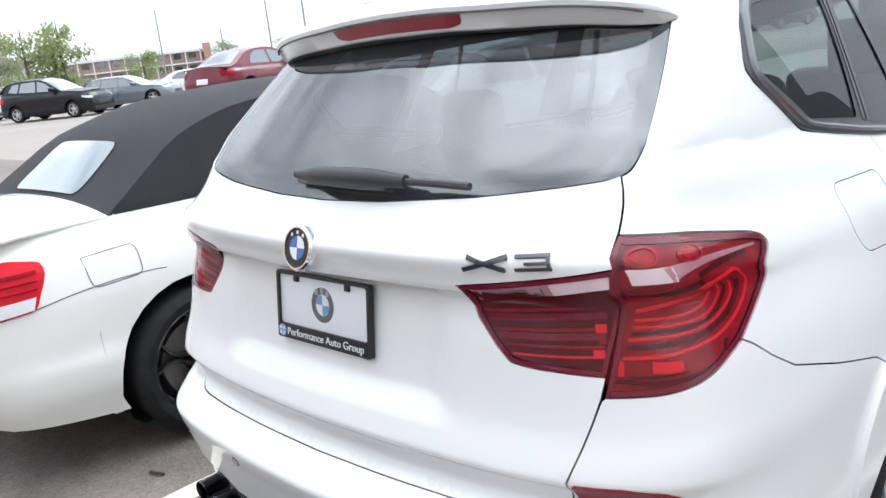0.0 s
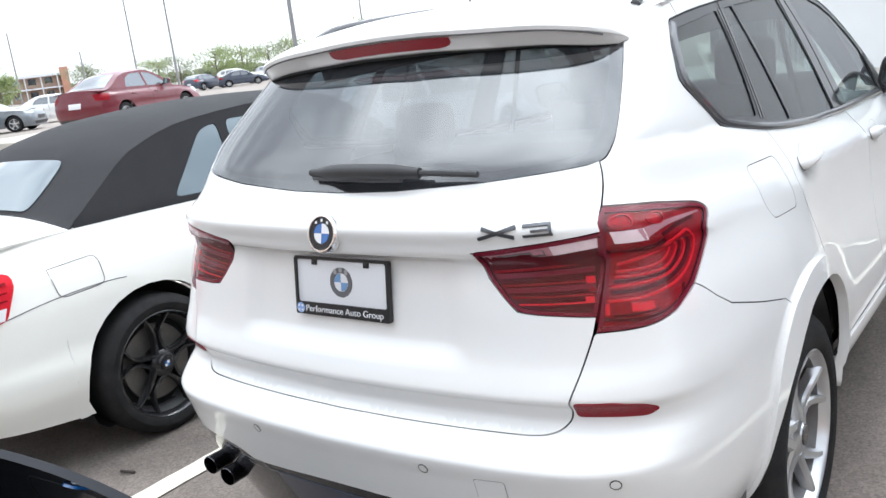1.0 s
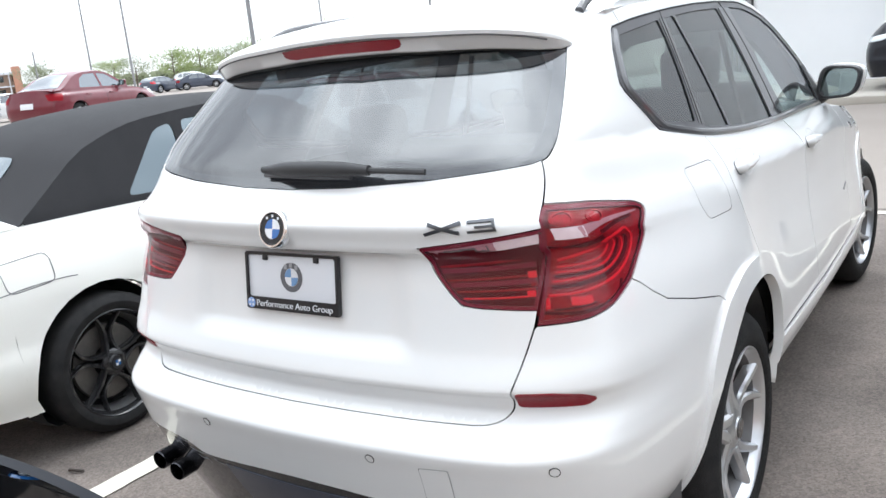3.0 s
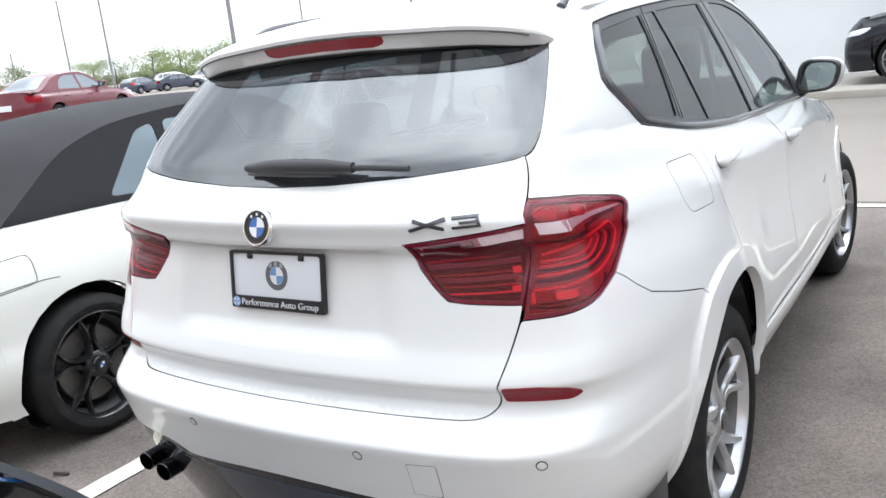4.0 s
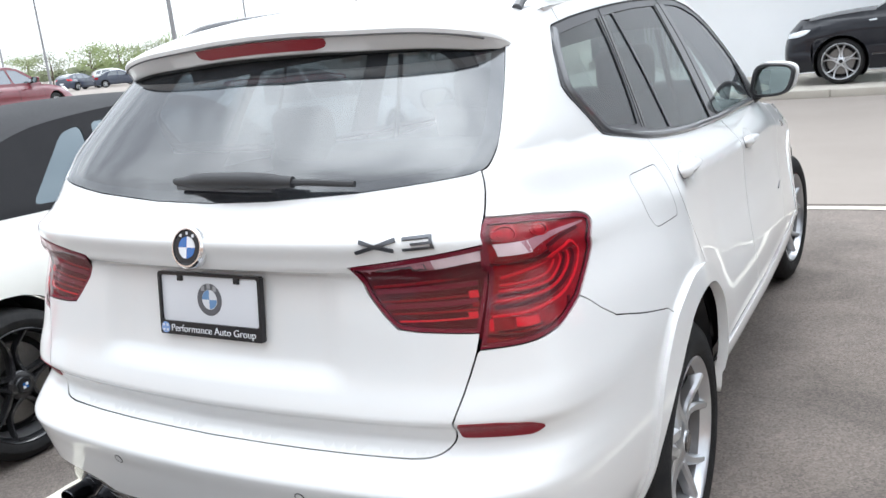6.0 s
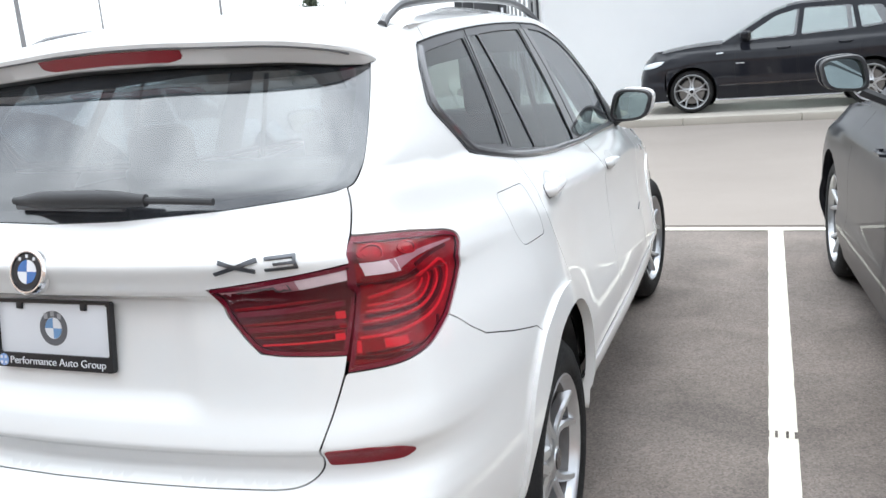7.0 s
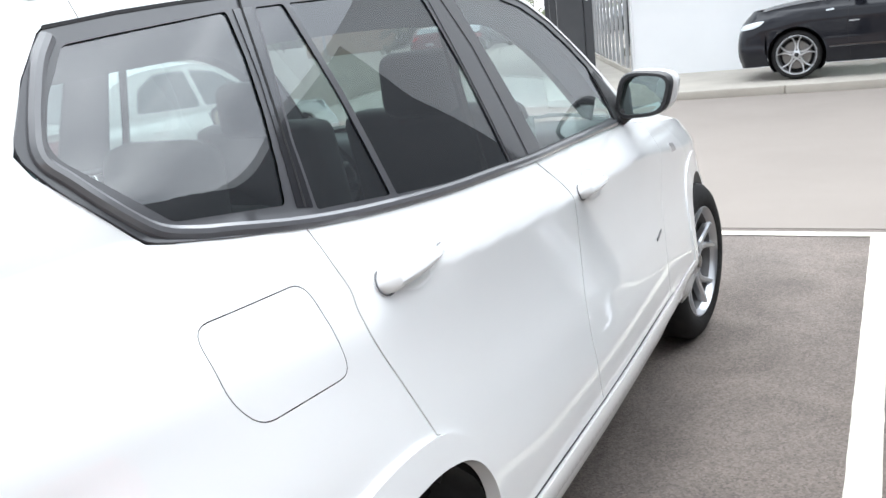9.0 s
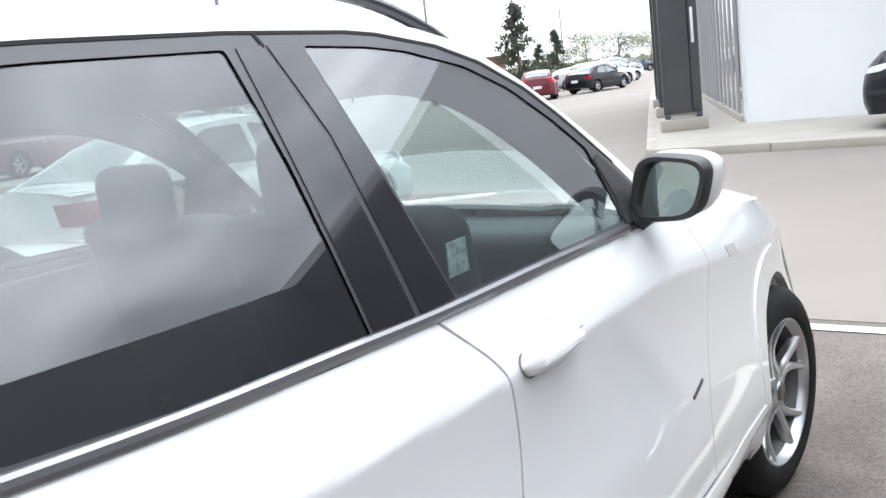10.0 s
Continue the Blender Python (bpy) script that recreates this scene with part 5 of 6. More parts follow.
# ---- other cars ----
class Body:
    """The surface of a car: rear at y = 0, nose at y = length."""

    def __init__(self, length, width, belt, roofline, tail, nose, tumble=0.42, corner=0.75):
        self.length, self.half, self.tumble, self.k = length, width / 2, tumble, corner
        self.belt, self.roofline = curve(*belt), curve(*roofline)
        self.tail, self.nose = curve(*tail), curve(*nose)

    def side_x(self, y, z):
        h = z - self.belt(y)
        low = np.minimum(h, 0)
        x = self.half - 0.105 * smooth(-0.16, 0.0, low) - 0.02 * smooth(-0.30, -0.12, low) - 0.05 * smooth(0.42, 0.18, z) + 0.015 * smooth(0.55, 0.45, z) - self.tumble * np.maximum(h, 0)
        return x * NOSE(np.maximum((self.length + self.nose(z) - y) / self.k, 0.006))

    def shell(self, u, z):
        a = np.abs(u)
        y = self.tail(z) + self.k * LOW_Y(a / self.k) + np.maximum(a / self.k - KNOTS[-1], 0) * self.k
        return np.stack([np.sign(u) * LOW_X(a / self.k) * self.side_x(y, z), y, z + 0 * y], -1)

    def along(self, y, z):
        g = np.linspace(0.0, self.length + 1.2, 500)
        return float(np.interp(y, self.shell(g, np.full(500, float(z)))[:, 1], g))

    def front(self, w, z):
        a = np.abs(w) / self.k
        y = self.length + self.nose(z) - self.k * LOW_Y(a)
        f = np.maximum(NOSE(np.maximum(LOW_Y(a), 0.006)), 1e-3)
        return np.stack([-np.sign(w) * LOW_X(a) * self.side_x(y, z) / f, y, z + 0 * y], -1)

    def top(self, a, b):
        """Bonnet and boot: between the belt lines."""
        x0 = self.side_x(b, self.belt(b) - 0.002)
        return np.stack([a * x0, b, self.belt(b) + 0.05 * (1 - np.abs(a) ** 2.4)], -1)

    def roof(self, a, b):
        z = self.roofline(b)
        x0 = self.side_x(b, z)
        mid = smooth(0, 0.5, (z - self.belt(b)) / 0.4)
        return np.stack([a * x0, b, z + (0.035 + 0.02 * mid) * (1 - np.abs(a) ** 2.6)], -1)

    def U(self, *pts):
        out = []
        for (a, b), (c, d) in zip(pts, pts[1:]):
            k = max(1, int(math.hypot(c - a, d - b) / 0.08))
            out += [(a + (c - a) * j / k, b + (d - b) * j / k) for j in range(k)]
        return [(self.along(y, z), z) for y, z in out + [pts[-1]]]


def make_car(name, label, m, body, colour, axles, r, rear_glass, screen, windows, lamps_rear, lamps_front, alloy=None, roof_mat=None, res=0.07, near=False, spokes=5, style="double", group="", glass=None, doors=(), category="car", deck=None, rim=0.66, back=0.78, back_span=(0.10, 0.04), lower=True, mirror=(0.13, 0.075, 1.0), poke=-0.035, slim=1.0):
    """A parked car. rear_glass, screen: the (y0, y1) of the sloping glass; windows: side openings as (y, z) outlines."""
    B, roof_mat, glass, alloy = body, roof_mat or colour, glass or DARK_GLASS, alloy or ALLOY
    root = thing(name, label, category, group, m)
    yb, yf, L = rear_glass[0], screen[1], B.length
    arch = [arc(y, r, r + 0.06, 0, 180, 14) for y in axles]
    y_end, zs = L - 0.42 * B.k - 0.12, 0.22
    ys = min(0.6, axles[0] - r - 0.10)
    top_line = [(y, float(B.belt(y))) for y in np.linspace(y_end, ys, 14)]
    lowline = [(ys, zs)] + [p for k in (0, 1) for p in ([(axles[k] - r - 0.06, zs)] + arch[k][::-1] + [(axles[k] + r + 0.06, zs)])] + [(y_end, zs)]
    side = B.U(*top_line, *lowline)
    # near-black inner sheet in place of the shade inside the body
    panel("shade_black", side, B.shell, VOID, root, res=0.2, depth=0, off=-0.06)
    for f in (lambda p: p, flip):
        s = panel("body_side", f(side), B.shell, colour, root, res=res, depth=0.03)
        for y0, y1 in doors:
            for yy in (y0, y1):
                panel("door_seam", f(band(B.U((yy, float(B.belt(yy)) - 0.01), (yy + 0.02, 0.7), (yy - 0.03, 0.30)), 0.006)), B.shell, VOID, s, off=0.002, res=0.1, depth=0)
            p = Vector(B.shell(B.along(y0 + 0.12, B.belt(y0 + 0.12) - 0.13), B.belt(y0 + 0.12) - 0.13))
            sg = f([(1, 0)])[0][0]
            part("door_handle", tube([(sg * (p.x - 0.005), p.y, p.z), (sg * (p.x + 0.03), p.y + 0.03, p.z), (sg * (p.x + 0.03), p.y + 0.17, p.z - 0.004), (sg * (p.x - 0.005), p.y + 0.2, p.z - 0.006)], 0.012, 6), colour, s)
    uc = B.along(ys, 0.6)
    dz = float(B.belt(0.2))
    top_r = [(u, min(dz + 0.03, float(np.interp(u, [0, 0.5, uc], [dz + 0.05, dz + 0.03, B.belt(ys)])))) for u in np.linspace(-uc, uc, 13)]
    sym = [(u, float(np.interp(abs(u), [0, 0.5, uc], [dz + 0.045, dz + 0.03, B.belt(ys)]))) for u in np.linspace(uc, -uc, 13)]
    lo = [(-uc, zs), (-uc * 0.6, zs + 0.04), (uc * 0.6, zs + 0.04), (uc, zs)]
    rear = panel("rear_end", sym + lo, B.shell, colour, root, res=res, depth=0.02)
    if lower:
        panel("rear_lower_trim", [(-0.55, 0.34), (0.55, 0.34), (0.5, 0.26), (-0.5, 0.26)], B.shell, PLASTIC, rear, off=0.004, res=0.1, depth=0)
    wf = B.k * float(np.interp((L - y_end) / B.k + 0.02, LOW_Y(KNOTS), KNOTS)) + 0.03
    fz = float(B.belt(L - 0.45))
    nose = panel("front_end", [(-wf, fz), (-0.5 * wf, fz + 0.02), (0.5 * wf, fz + 0.02), (wf, fz), (wf, zs), (0.5 * wf, zs - 0.02), (-0.5 * wf, zs - 0.02), (-wf, zs)], B.front, colour, root, res=res, depth=0.02)
    panel("grille", fillet([(-0.30, 0.66), (0.30, 0.66), (0.26, 0.50), (-0.26, 0.50)], 0.03), B.front, PLASTIC, nose, off=0.006, res=0.1, depth=0.01)
    panel("lower_grille", fillet([(-0.5, 0.40), (0.5, 0.40), (0.45, 0.27), (-0.45, 0.27)], 0.03), B.front, PLASTIC, nose, off=0.006, res=0.1, depth=0.01)
    panel("bonnet", [(-1, yf - 0.06), (1, yf - 0.06), (1, L - 0.42), (-1, L - 0.42)], B.top, colour, root, res=0.1, depth=0.01)
    if yb > 0.35:
        panel("boot_lid", [(-1, 0.12), (1, 0.12), (1, yb + 0.1), (-1, yb + 0.1)], B.top, colour, root, res=0.1, depth=0.01)
    panel("rear_window", fillet([(-back, rear_glass[0] + back_span[0]), (back, rear_glass[0] + back_span[0]), (back * 0.95, rear_glass[1] - back_span[1]), (-back * 0.95, rear_glass[1] - back_span[1])], 0.08), B.roof, glass, root, res=0.1, depth=0.004, off=0.006)
    panel("roof", [(-1, yb), (1, yb), (1, screen[0]), (-1, screen[0])], B.roof, roof_mat, root, res=0.09, depth=0.01)
    panel("windscreen", [(-0.95, screen[0]), (0.95, screen[0]), (0.96, yf), (-0.96, yf)], B.roof, glass, root, res=0.1, depth=0.004)
    rl = [(y, float(B.roofline(y)) + 0.004) for y in np.linspace(yb + 0.03, yf, 26)]
    green = B.U(*[(y, max(z, float(B.belt(y)) + 0.004)) for y, z in rl], *[(y, float(B.belt(y)) - 0.004) for y in np.linspace(yf, yb + 0.03, 20)])
    for f in (lambda p: p, flip):
        holes = [f(B.U(*(fillet(w, 0.04, 3) + [fillet(w, 0.04, 3)[0]]))[:-1]) for w in windows]
        panel("pillar_frame", f(green), B.shell, roof_mat, root, holes=holes, res=0.08, depth=0.01)
        for h in holes:
            panel("side_window", h, B.shell, glass, root, off=-0.004, gap=-0.004, res=0.12, depth=0)
        for pts, mt in lamps_rear:
            panel("tail_lamp", f(fillet(pts, 0.02, 2)), B.shell, mt, root, off=0.006, res=0.05, depth=0.008)
        for pts, mt in lamps_front:
            panel("head_lamp", f(fillet(pts, 0.02, 2)), B.front, mt, root, off=0.006, res=0.05, depth=0.008)
        sg = f([(1, 0)])[0][0]
        my = yf - 0.42
        p = Vector(B.shell(B.along(my, B.belt(my) + 0.03), B.belt(my) + 0.03))
        mir = wing_mirror(root, sg * (p.x + mirror[0]), p.y + 0.02, p.z + mirror[1], sg, colour, 1.1 * mirror[2])
        part("mirror_foot", tube([(sg * (p.x - 0.03), p.y, p.z), (sg * (p.x + mirror[0] * 0.6), p.y + 0.01, p.z + mirror[1] * 0.45)], 0.025, 6), PLASTIC, mir)
    panel("number_plate", [(-0.155, 0.74), (0.155, 0.74), (0.155, 0.60), (-0.155, 0.60)], B.shell, PLATE_WHITE, root, off=0.008, res=0.2, depth=0.006)
    for y in axles:
        for s in (1, -1):
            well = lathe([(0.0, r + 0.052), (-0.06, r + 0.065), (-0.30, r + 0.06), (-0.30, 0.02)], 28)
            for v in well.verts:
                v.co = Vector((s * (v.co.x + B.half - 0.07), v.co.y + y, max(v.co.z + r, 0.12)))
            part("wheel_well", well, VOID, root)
            wheel(root, s * (B.half + poke), y, r, r, r * rim, 0.21, s, spokes, alloy, style, cap=near, slim=slim)
    return root


def sedan(length=4.58, width=1.76):
    k = length / 4.58
    return Body(length, width, [(0, 1.0), (0.5 * k, 0.99), (1.4 * k, 0.965), (3.0 * k, 0.925), (3.5 * k, 0.88), (4.2 * k, 0.74), (4.6 * k, 0.62)],
                [(0.42 * k, 1.0), (0.62 * k, 1.06), (1.25 * k, 1.345), (1.6 * k, 1.40), (2.2 * k, 1.415), (2.5 * k, 1.36), (3.0 * k, 1.10), (3.3 * k, 0.91)],
                [(0.2, 0.10), (0.42, 0.03), (0.6, 0.0), (0.8, 0.04), (1.05, 0.10)], [(0.2, -0.06), (0.45, 0.0), (0.65, -0.03), (0.9, -0.22)])


def sedan_windows(k=1.0):
    return [[(1.22 * k, 1.02), (2.05 * k, 0.99), (2.05 * k, 1.36), (1.62 * k, 1.355), (1.36 * k, 1.24)], [(2.13 * k, 0.99), (2.98 * k, 0.96), (2.90 * k, 1.06), (2.48 * k, 1.31), (2.13 * k, 1.36)]]


def tall(length=4.65, width=1.88, h=1.0):
    k = length / 4.65
    return Body(length, width, [(0, 1.16 * h), (0.8 * k, 1.13 * h), (2.0 * k, 1.09 * h), (3.0 * k, 1.075 * h), (3.3 * k, 1.07 * h), (4.1 * k, 1.00 * h), (4.45 * k, 0.90 * h), (4.6 * k, 0.83 * h)],
                [(0.12 * k, 1.17 * h), (0.42 * k, 1.47 * h), (0.7 * k, 1.56 * h), (1.3 * k, 1.605 * h), (2.0 * k, 1.60 * h), (2.35 * k, 1.53 * h), (2.9 * k, 1.25 * h), (3.25 * k, 1.07 * h)],
                [(0.2, 0.10), (0.45, 0.0), (0.7, 0.0), (1.0, 0.05), (1.2, 0.12)], [(0.2, -0.06), (0.5, 0.0), (0.8, -0.04), (1.05, -0.24)])


def tall_windows(k=1.0, h=1.0):
    return [[(0.62 * k, 1.22 * h), (1.08 * k, 1.17 * h), (1.14 * k, 1.52 * h), (0.78 * k, 1.50 * h)], [(1.16 * k, 1.17 * h), (1.98 * k, 1.13 * h), (1.93 * k, 1.545 * h), (1.22 * k, 1.535 * h)],
            [(2.06 * k, 1.13 * h), (2.86 * k, 1.10 * h), (2.78 * k, 1.21 * h), (2.36 * k, 1.46 * h), (2.01 * k, 1.54 * h)]]


LAMP_SEDAN_R = [([(0.46, 0.93), (0.90, 0.93), (0.86, 0.74), (0.50, 0.76)], LAMP_MID)]
LAMP_SEDAN_F = [([(0.42, 0.74), (0.92, 0.79), (0.90, 0.67), (0.46, 0.60)], HEAD_LAMP)]
LAMP_TALL_F = [([(0.46, 0.83), (0.80, 0.895), (0.90, 0.90), (0.88, 0.84), (0.78, 0.795), (0.50, 0.765)], HEAD_LAMP)]
LAMP_TALL_R = [([(0.44, 1.08), (0.92, 1.08), (0.90, 0.88), (0.48, 0.92)], LAMP_RED)]


def parked_sedan(name, label, x, y, turn, colour, z=0.0, length=4.58, res=0.11, **kw):
    k = length / 4.58
    return make_car(name, label, pose(x, y, z, 0, 0, turn), sedan(length), colour, (0.95 * k, 3.6 * k), 0.32, (0.42 * k, 1.25 * k), (2.4 * k, 3.2 * k), sedan_windows(k), LAMP_SEDAN_R, LAMP_SEDAN_F, res=res, doors=((1.15 * k, 2.08 * k), (2.1 * k, 3.1 * k)), **kw)


def parked_suv(name, label, x, y, turn, colour, z=0.0, length=4.65, h=1.0, res=0.11, **kw):
    k = length / 4.65
    return make_car(name, label, pose(x, y, z, 0, 0, turn), tall(length, 1.88, h), colour, (0.93 * k, 3.72 * k), 0.36, (0.12 * k, 0.62 * k), (2.2 * k, 3.22 * k), tall_windows(k, h), LAMP_TALL_R, LAMP_TALL_F, res=res, doors=((1.1 * k, 2.0 * k), (2.03 * k, 3.0 * k)), **kw)

# ---- ground, lines, pavement ----
def asphalt():
    m = material("asphalt", (0.182, 0.152, 0.132), 0.9, grain=0.75, scale=0.55, spot=(0.128, 0.112, 0.102), bump=0.5, bump_scale=130)
    n, l = m.node_tree.nodes, m.node_tree.links
    p = n["Principled BSDF"]
    old = p.inputs["Base Color"].links[0].from_socket
    co = n.new("ShaderNodeTexCoord")
    stones = n.new("ShaderNodeTexVoronoi")
    stones.inputs["Scale"].default_value = 125
    k = n.new("ShaderNodeMapRange")
    k.inputs["From Min"].default_value, k.inputs["From Max"].default_value, k.inputs["To Min"].default_value, k.inputs["To Max"].default_value = 0.0, 1.0, 0.68, 1.38
    mul = n.new("ShaderNodeVectorMath")
    mul.operation = "SCALE"
    l.new(co.outputs["Object"], stones.inputs["Vector"])
    l.new(stones.outputs["Color"], k.inputs["Value"])
    l.new(old, mul.inputs[0])
    l.new(k.outputs["Result"], mul.inputs["Scale"])
    # damp and worn patches, a step across
    worn = n.new("ShaderNodeTexNoise")
    worn.inputs["Scale"].default_value, worn.inputs["Detail"].default_value, worn.inputs["Roughness"].default_value, worn.inputs["Distortion"].default_value = 1.7, 6.0, 0.62, 0.6
    k2 = n.new("ShaderNodeMapRange")
    k2.inputs["From Min"].default_value, k2.inputs["From Max"].default_value, k2.inputs["To Min"].default_value, k2.inputs["To Max"].default_value = 0.32, 0.66, 0.74, 1.2
    mul2 = n.new("ShaderNodeVectorMath")
    mul2.operation = "SCALE"
    l.new(co.outputs["Object"], worn.inputs["Vector"])
    l.new(worn.outputs["Fac"], k2.inputs["Value"])
    l.new(mul.outputs["Vector"], mul2.inputs[0])
    l.new(k2.outputs["Result"], mul2.inputs["Scale"])
    l.new(mul2.outputs["Vector"], p.inputs["Base Color"])
    return m


ASPHALT = asphalt()
PALE_ROAD = material("weathered_road", (0.265, 0.232, 0.205), 0.9, grain=0.6, scale=0.35, spot=(0.20, 0.174, 0.155), bump=0.3, bump_scale=90)
CONCRETE = material("concrete", (0.44, 0.41, 0.36), 0.85, grain=0.6, scale=1.4, spot=(0.34, 0.31, 0.27), bump=0.3, bump_scale=80)
LINE = material("road_paint", (0.72, 0.68, 0.57), 0.7, grain=0.5, scale=22.0, spot=(0.52, 0.49, 0.42), bump=0.3, bump_scale=150)

bm = bmesh.new()
bmesh.ops.create_grid(bm, x_segments=2, y_segments=2, size=900)
tagged(part("ground", bm, ASPHALT, None, flat=True), "worn grey asphalt car park", "ground", kind="structure")
tagged(part("road", box(-420, 60, 5.75, 400, -0.05, 0.004), PALE_ROAD, None), "pale weathered asphalt driving lane", "road", kind="structure")


def stripe(x0, x1, y0, y1, nick=False):
    """A painted line with a slightly ragged edge."""
    bm = bmesh.new()
    along_y = y1 - y0 > x1 - x0
    n = int(max(x1 - x0, y1 - y0) / 0.06)
    rows = []
    for k in range(n + 1):
        t = k / n
        j = [0.004 * noise.noise(Vector((t * n * 0.6, s, 3.1))) for s in (0.0, 5.0)]
        a, b = ((x0 + j[0], y0 + t * (y1 - y0)), (x1 + j[1], y0 + t * (y1 - y0))) if along_y else ((x0 + t * (x1 - x0), y0 + j[0]), (x0 + t * (x1 - x0), y1 + j[1]))
        rows.append([bm.verts.new((*a, 0.006)), bm.verts.new((*b, 0.006))])
    for k, (a, b) in enumerate(zip(rows, rows[1:])):
        if nick and abs(y0 + (k + 0.5) / n * (y1 - y0) - 1.975) < 0.035:
            continue
        bm.faces.new((a[0], a[1], b[1], b[0]))
    return part("bay_line", bm, LINE, None, flat=True)


for args in ((1.447, 1.552, -4.5, 5.56, True), (-1.45, -1.34, -4.5, 5.56), (-3.0, 12.0, 5.56, 5.66), (4.2, 4.3, -4.5, 5.56), (-4.25, -4.15, -4.5, 5.56)):
    tagged(stripe(*args), "chipped cream bay line painted on asphalt", "road marking", kind="structure")
# dark scrapes across the line
for x, w in ((1.46, 0.02), (1.495, 0.028), (1.53, 0.02)):
    bm = box(x - w / 2, x + w / 2, 1.945, 2.005, 0.0, 0.0075)
    tagged(part("line_scrape", bm, LINE, None), "remnant of chipped line paint", "road marking", kind="structure")

# pavement and kerb in front of the showroom
WALL_Y = 17.0
EDGE = [(-3.52, 13.52), (60, 14.2), (60, 40), (-13.6, 40), (-9.9, 30.0)]


def prism(pts, z0, z1):
    bm = bmesh.new()
    f = bm.faces.new([bm.verts.new((*p, z0)) for p in pts])
    e = bmesh.ops.extrude_face_region(bm, geom=[f])
    for v in e["geom"]:
        if isinstance(v, bmesh.types.BMVert):
            v.co.z = z1
    return bm


bm = prism(EDGE, -0.05, 0.125)
tagged(part("pavement", bm, CONCRETE, None, flat=True), "pale concrete pavement", "pavement", kind="structure")
kerb = thing("kerb", "worn concrete kerb along the pavement", "kerb", kind="structure")
p0, p1 = Vector((-3.52, 13.50, 0)), Vector((22, 13.77, 0))
for k in range(14):
    a, b = p0.lerp(p1, k / 14), p0.lerp(p1, (k + 1) / 14)
    d = (b - a).normalized()
    ang = math.degrees(math.atan2(d.y, d.x))
    part("kerb_stone", box(0.004, (b - a).length - 0.004, -0.02, 0.16, -0.05, 0.132, 0.025), CONCRETE, kerb, m=pose(a.x, a.y, 0, 0, 0, ang))
q0, q1 = Vector((-3.52, 13.52, 0)), Vector((-9.9, 30.0, 0))
for k in range(9):
    a, b = q0.lerp(q1, k / 9), q0.lerp(q1, (k + 1) / 9)
    d = (b - a).normalized()
    part("kerb_stone", box(0.004, (b - a).length - 0.004, -0.16, 0.02, -0.05, 0.132, 0.025), CONCRETE, kerb, m=pose(a.x, a.y, 0, 0, 0, math.degrees(math.atan2(d.y, d.x))))

# ---- showroom ----
RENDER_WALL = material("white_render", (0.84, 0.86, 0.88), 0.7, grain=0.3, scale=0.5, spot=(0.68, 0.70, 0.72), bump=0.08, bump_scale=60)
STEELWORK = material("grey_cladding", (0.085, 0.09, 0.10), 0.45, 0.3, grain=0.4, scale=1.5)
MULLION = material("aluminium", (0.66, 0.67, 0.69), 0.45, 0.3)
SHOW_GLASS = material("showroom_glass", (0.42, 0.44, 0.46), 0.01, 1.0, coat=0.5)
HEIGHT = 8.9
CLADDING = material("dark_cladding", (0.10, 0.105, 0.11), 0.5, grain=0.4, scale=0.8)
tagged(part("wall_cladding", box(6.6, 40, WALL_Y, WALL_Y + 0.4, 0.10, HEIGHT), CLADDING, None), "plain dark grey clad wall", "wall", kind="structure")
tagged(part("wall_wing", box(14, 40, 3.0, WALL_Y - 0.02, 0.0, HEIGHT), CLADDING, None), "plain dark grey side wing of the showroom", "wall", kind="structure")
tagged(part("wall_showroom", box(-2.96, 6.595, WALL_Y, WALL_Y + 0.4, 0.10, HEIGHT), RENDER_WALL, None), "smooth white showroom wall", "wall", kind="structure")
side = Vector((-0.405, 1.0, 0)).normalized()
sa = math.degrees(math.atan2(side.y, side.x))
glazing = thing("showroom_front", "tall dark glass front with aluminium uprights", "window", kind="structure", m=pose(-2.98, WALL_Y + 0.02, 0.10, 0, 0, sa))
part("corner_post", box(0.0, 0.30, -0.22, 0.02, 0.0, HEIGHT - 0.1, 0.01), RENDER_WALL, glazing)
for k in range(14):
    part("pane", box(0.33 + k * 0.9, 0.33 + k * 0.9 + 0.86, -0.02, 0.01, 0.14, HEIGHT - 0.2), SHOW_GLASS, glazing)
    part("upright", box(0.30 + k * 0.9 - 0.025, 0.30 + k * 0.9 + 0.025, -0.02, 0.045, 0.0, HEIGHT - 0.1, 0.006), MULLION, glazing)
part("base_rail", box(0.3, 13, -0.04, 0.08, 0.0, 0.14, 0.01), CONCRETE, glazing)
tagged(part("wall_back", box(-8.8, 40, 31, 31.4, 0.1, HEIGHT), RENDER_WALL, None), "plain showroom back wall", "wall", kind="structure")
tagged(part("roof_showroom", prism([(-3.0, WALL_Y), (40, WALL_Y), (40, 31.4), (-10.2, 31.4)], HEIGHT, HEIGHT + 0.3), RENDER_WALL, None), "flat showroom roof edge", "roof", kind="structure")
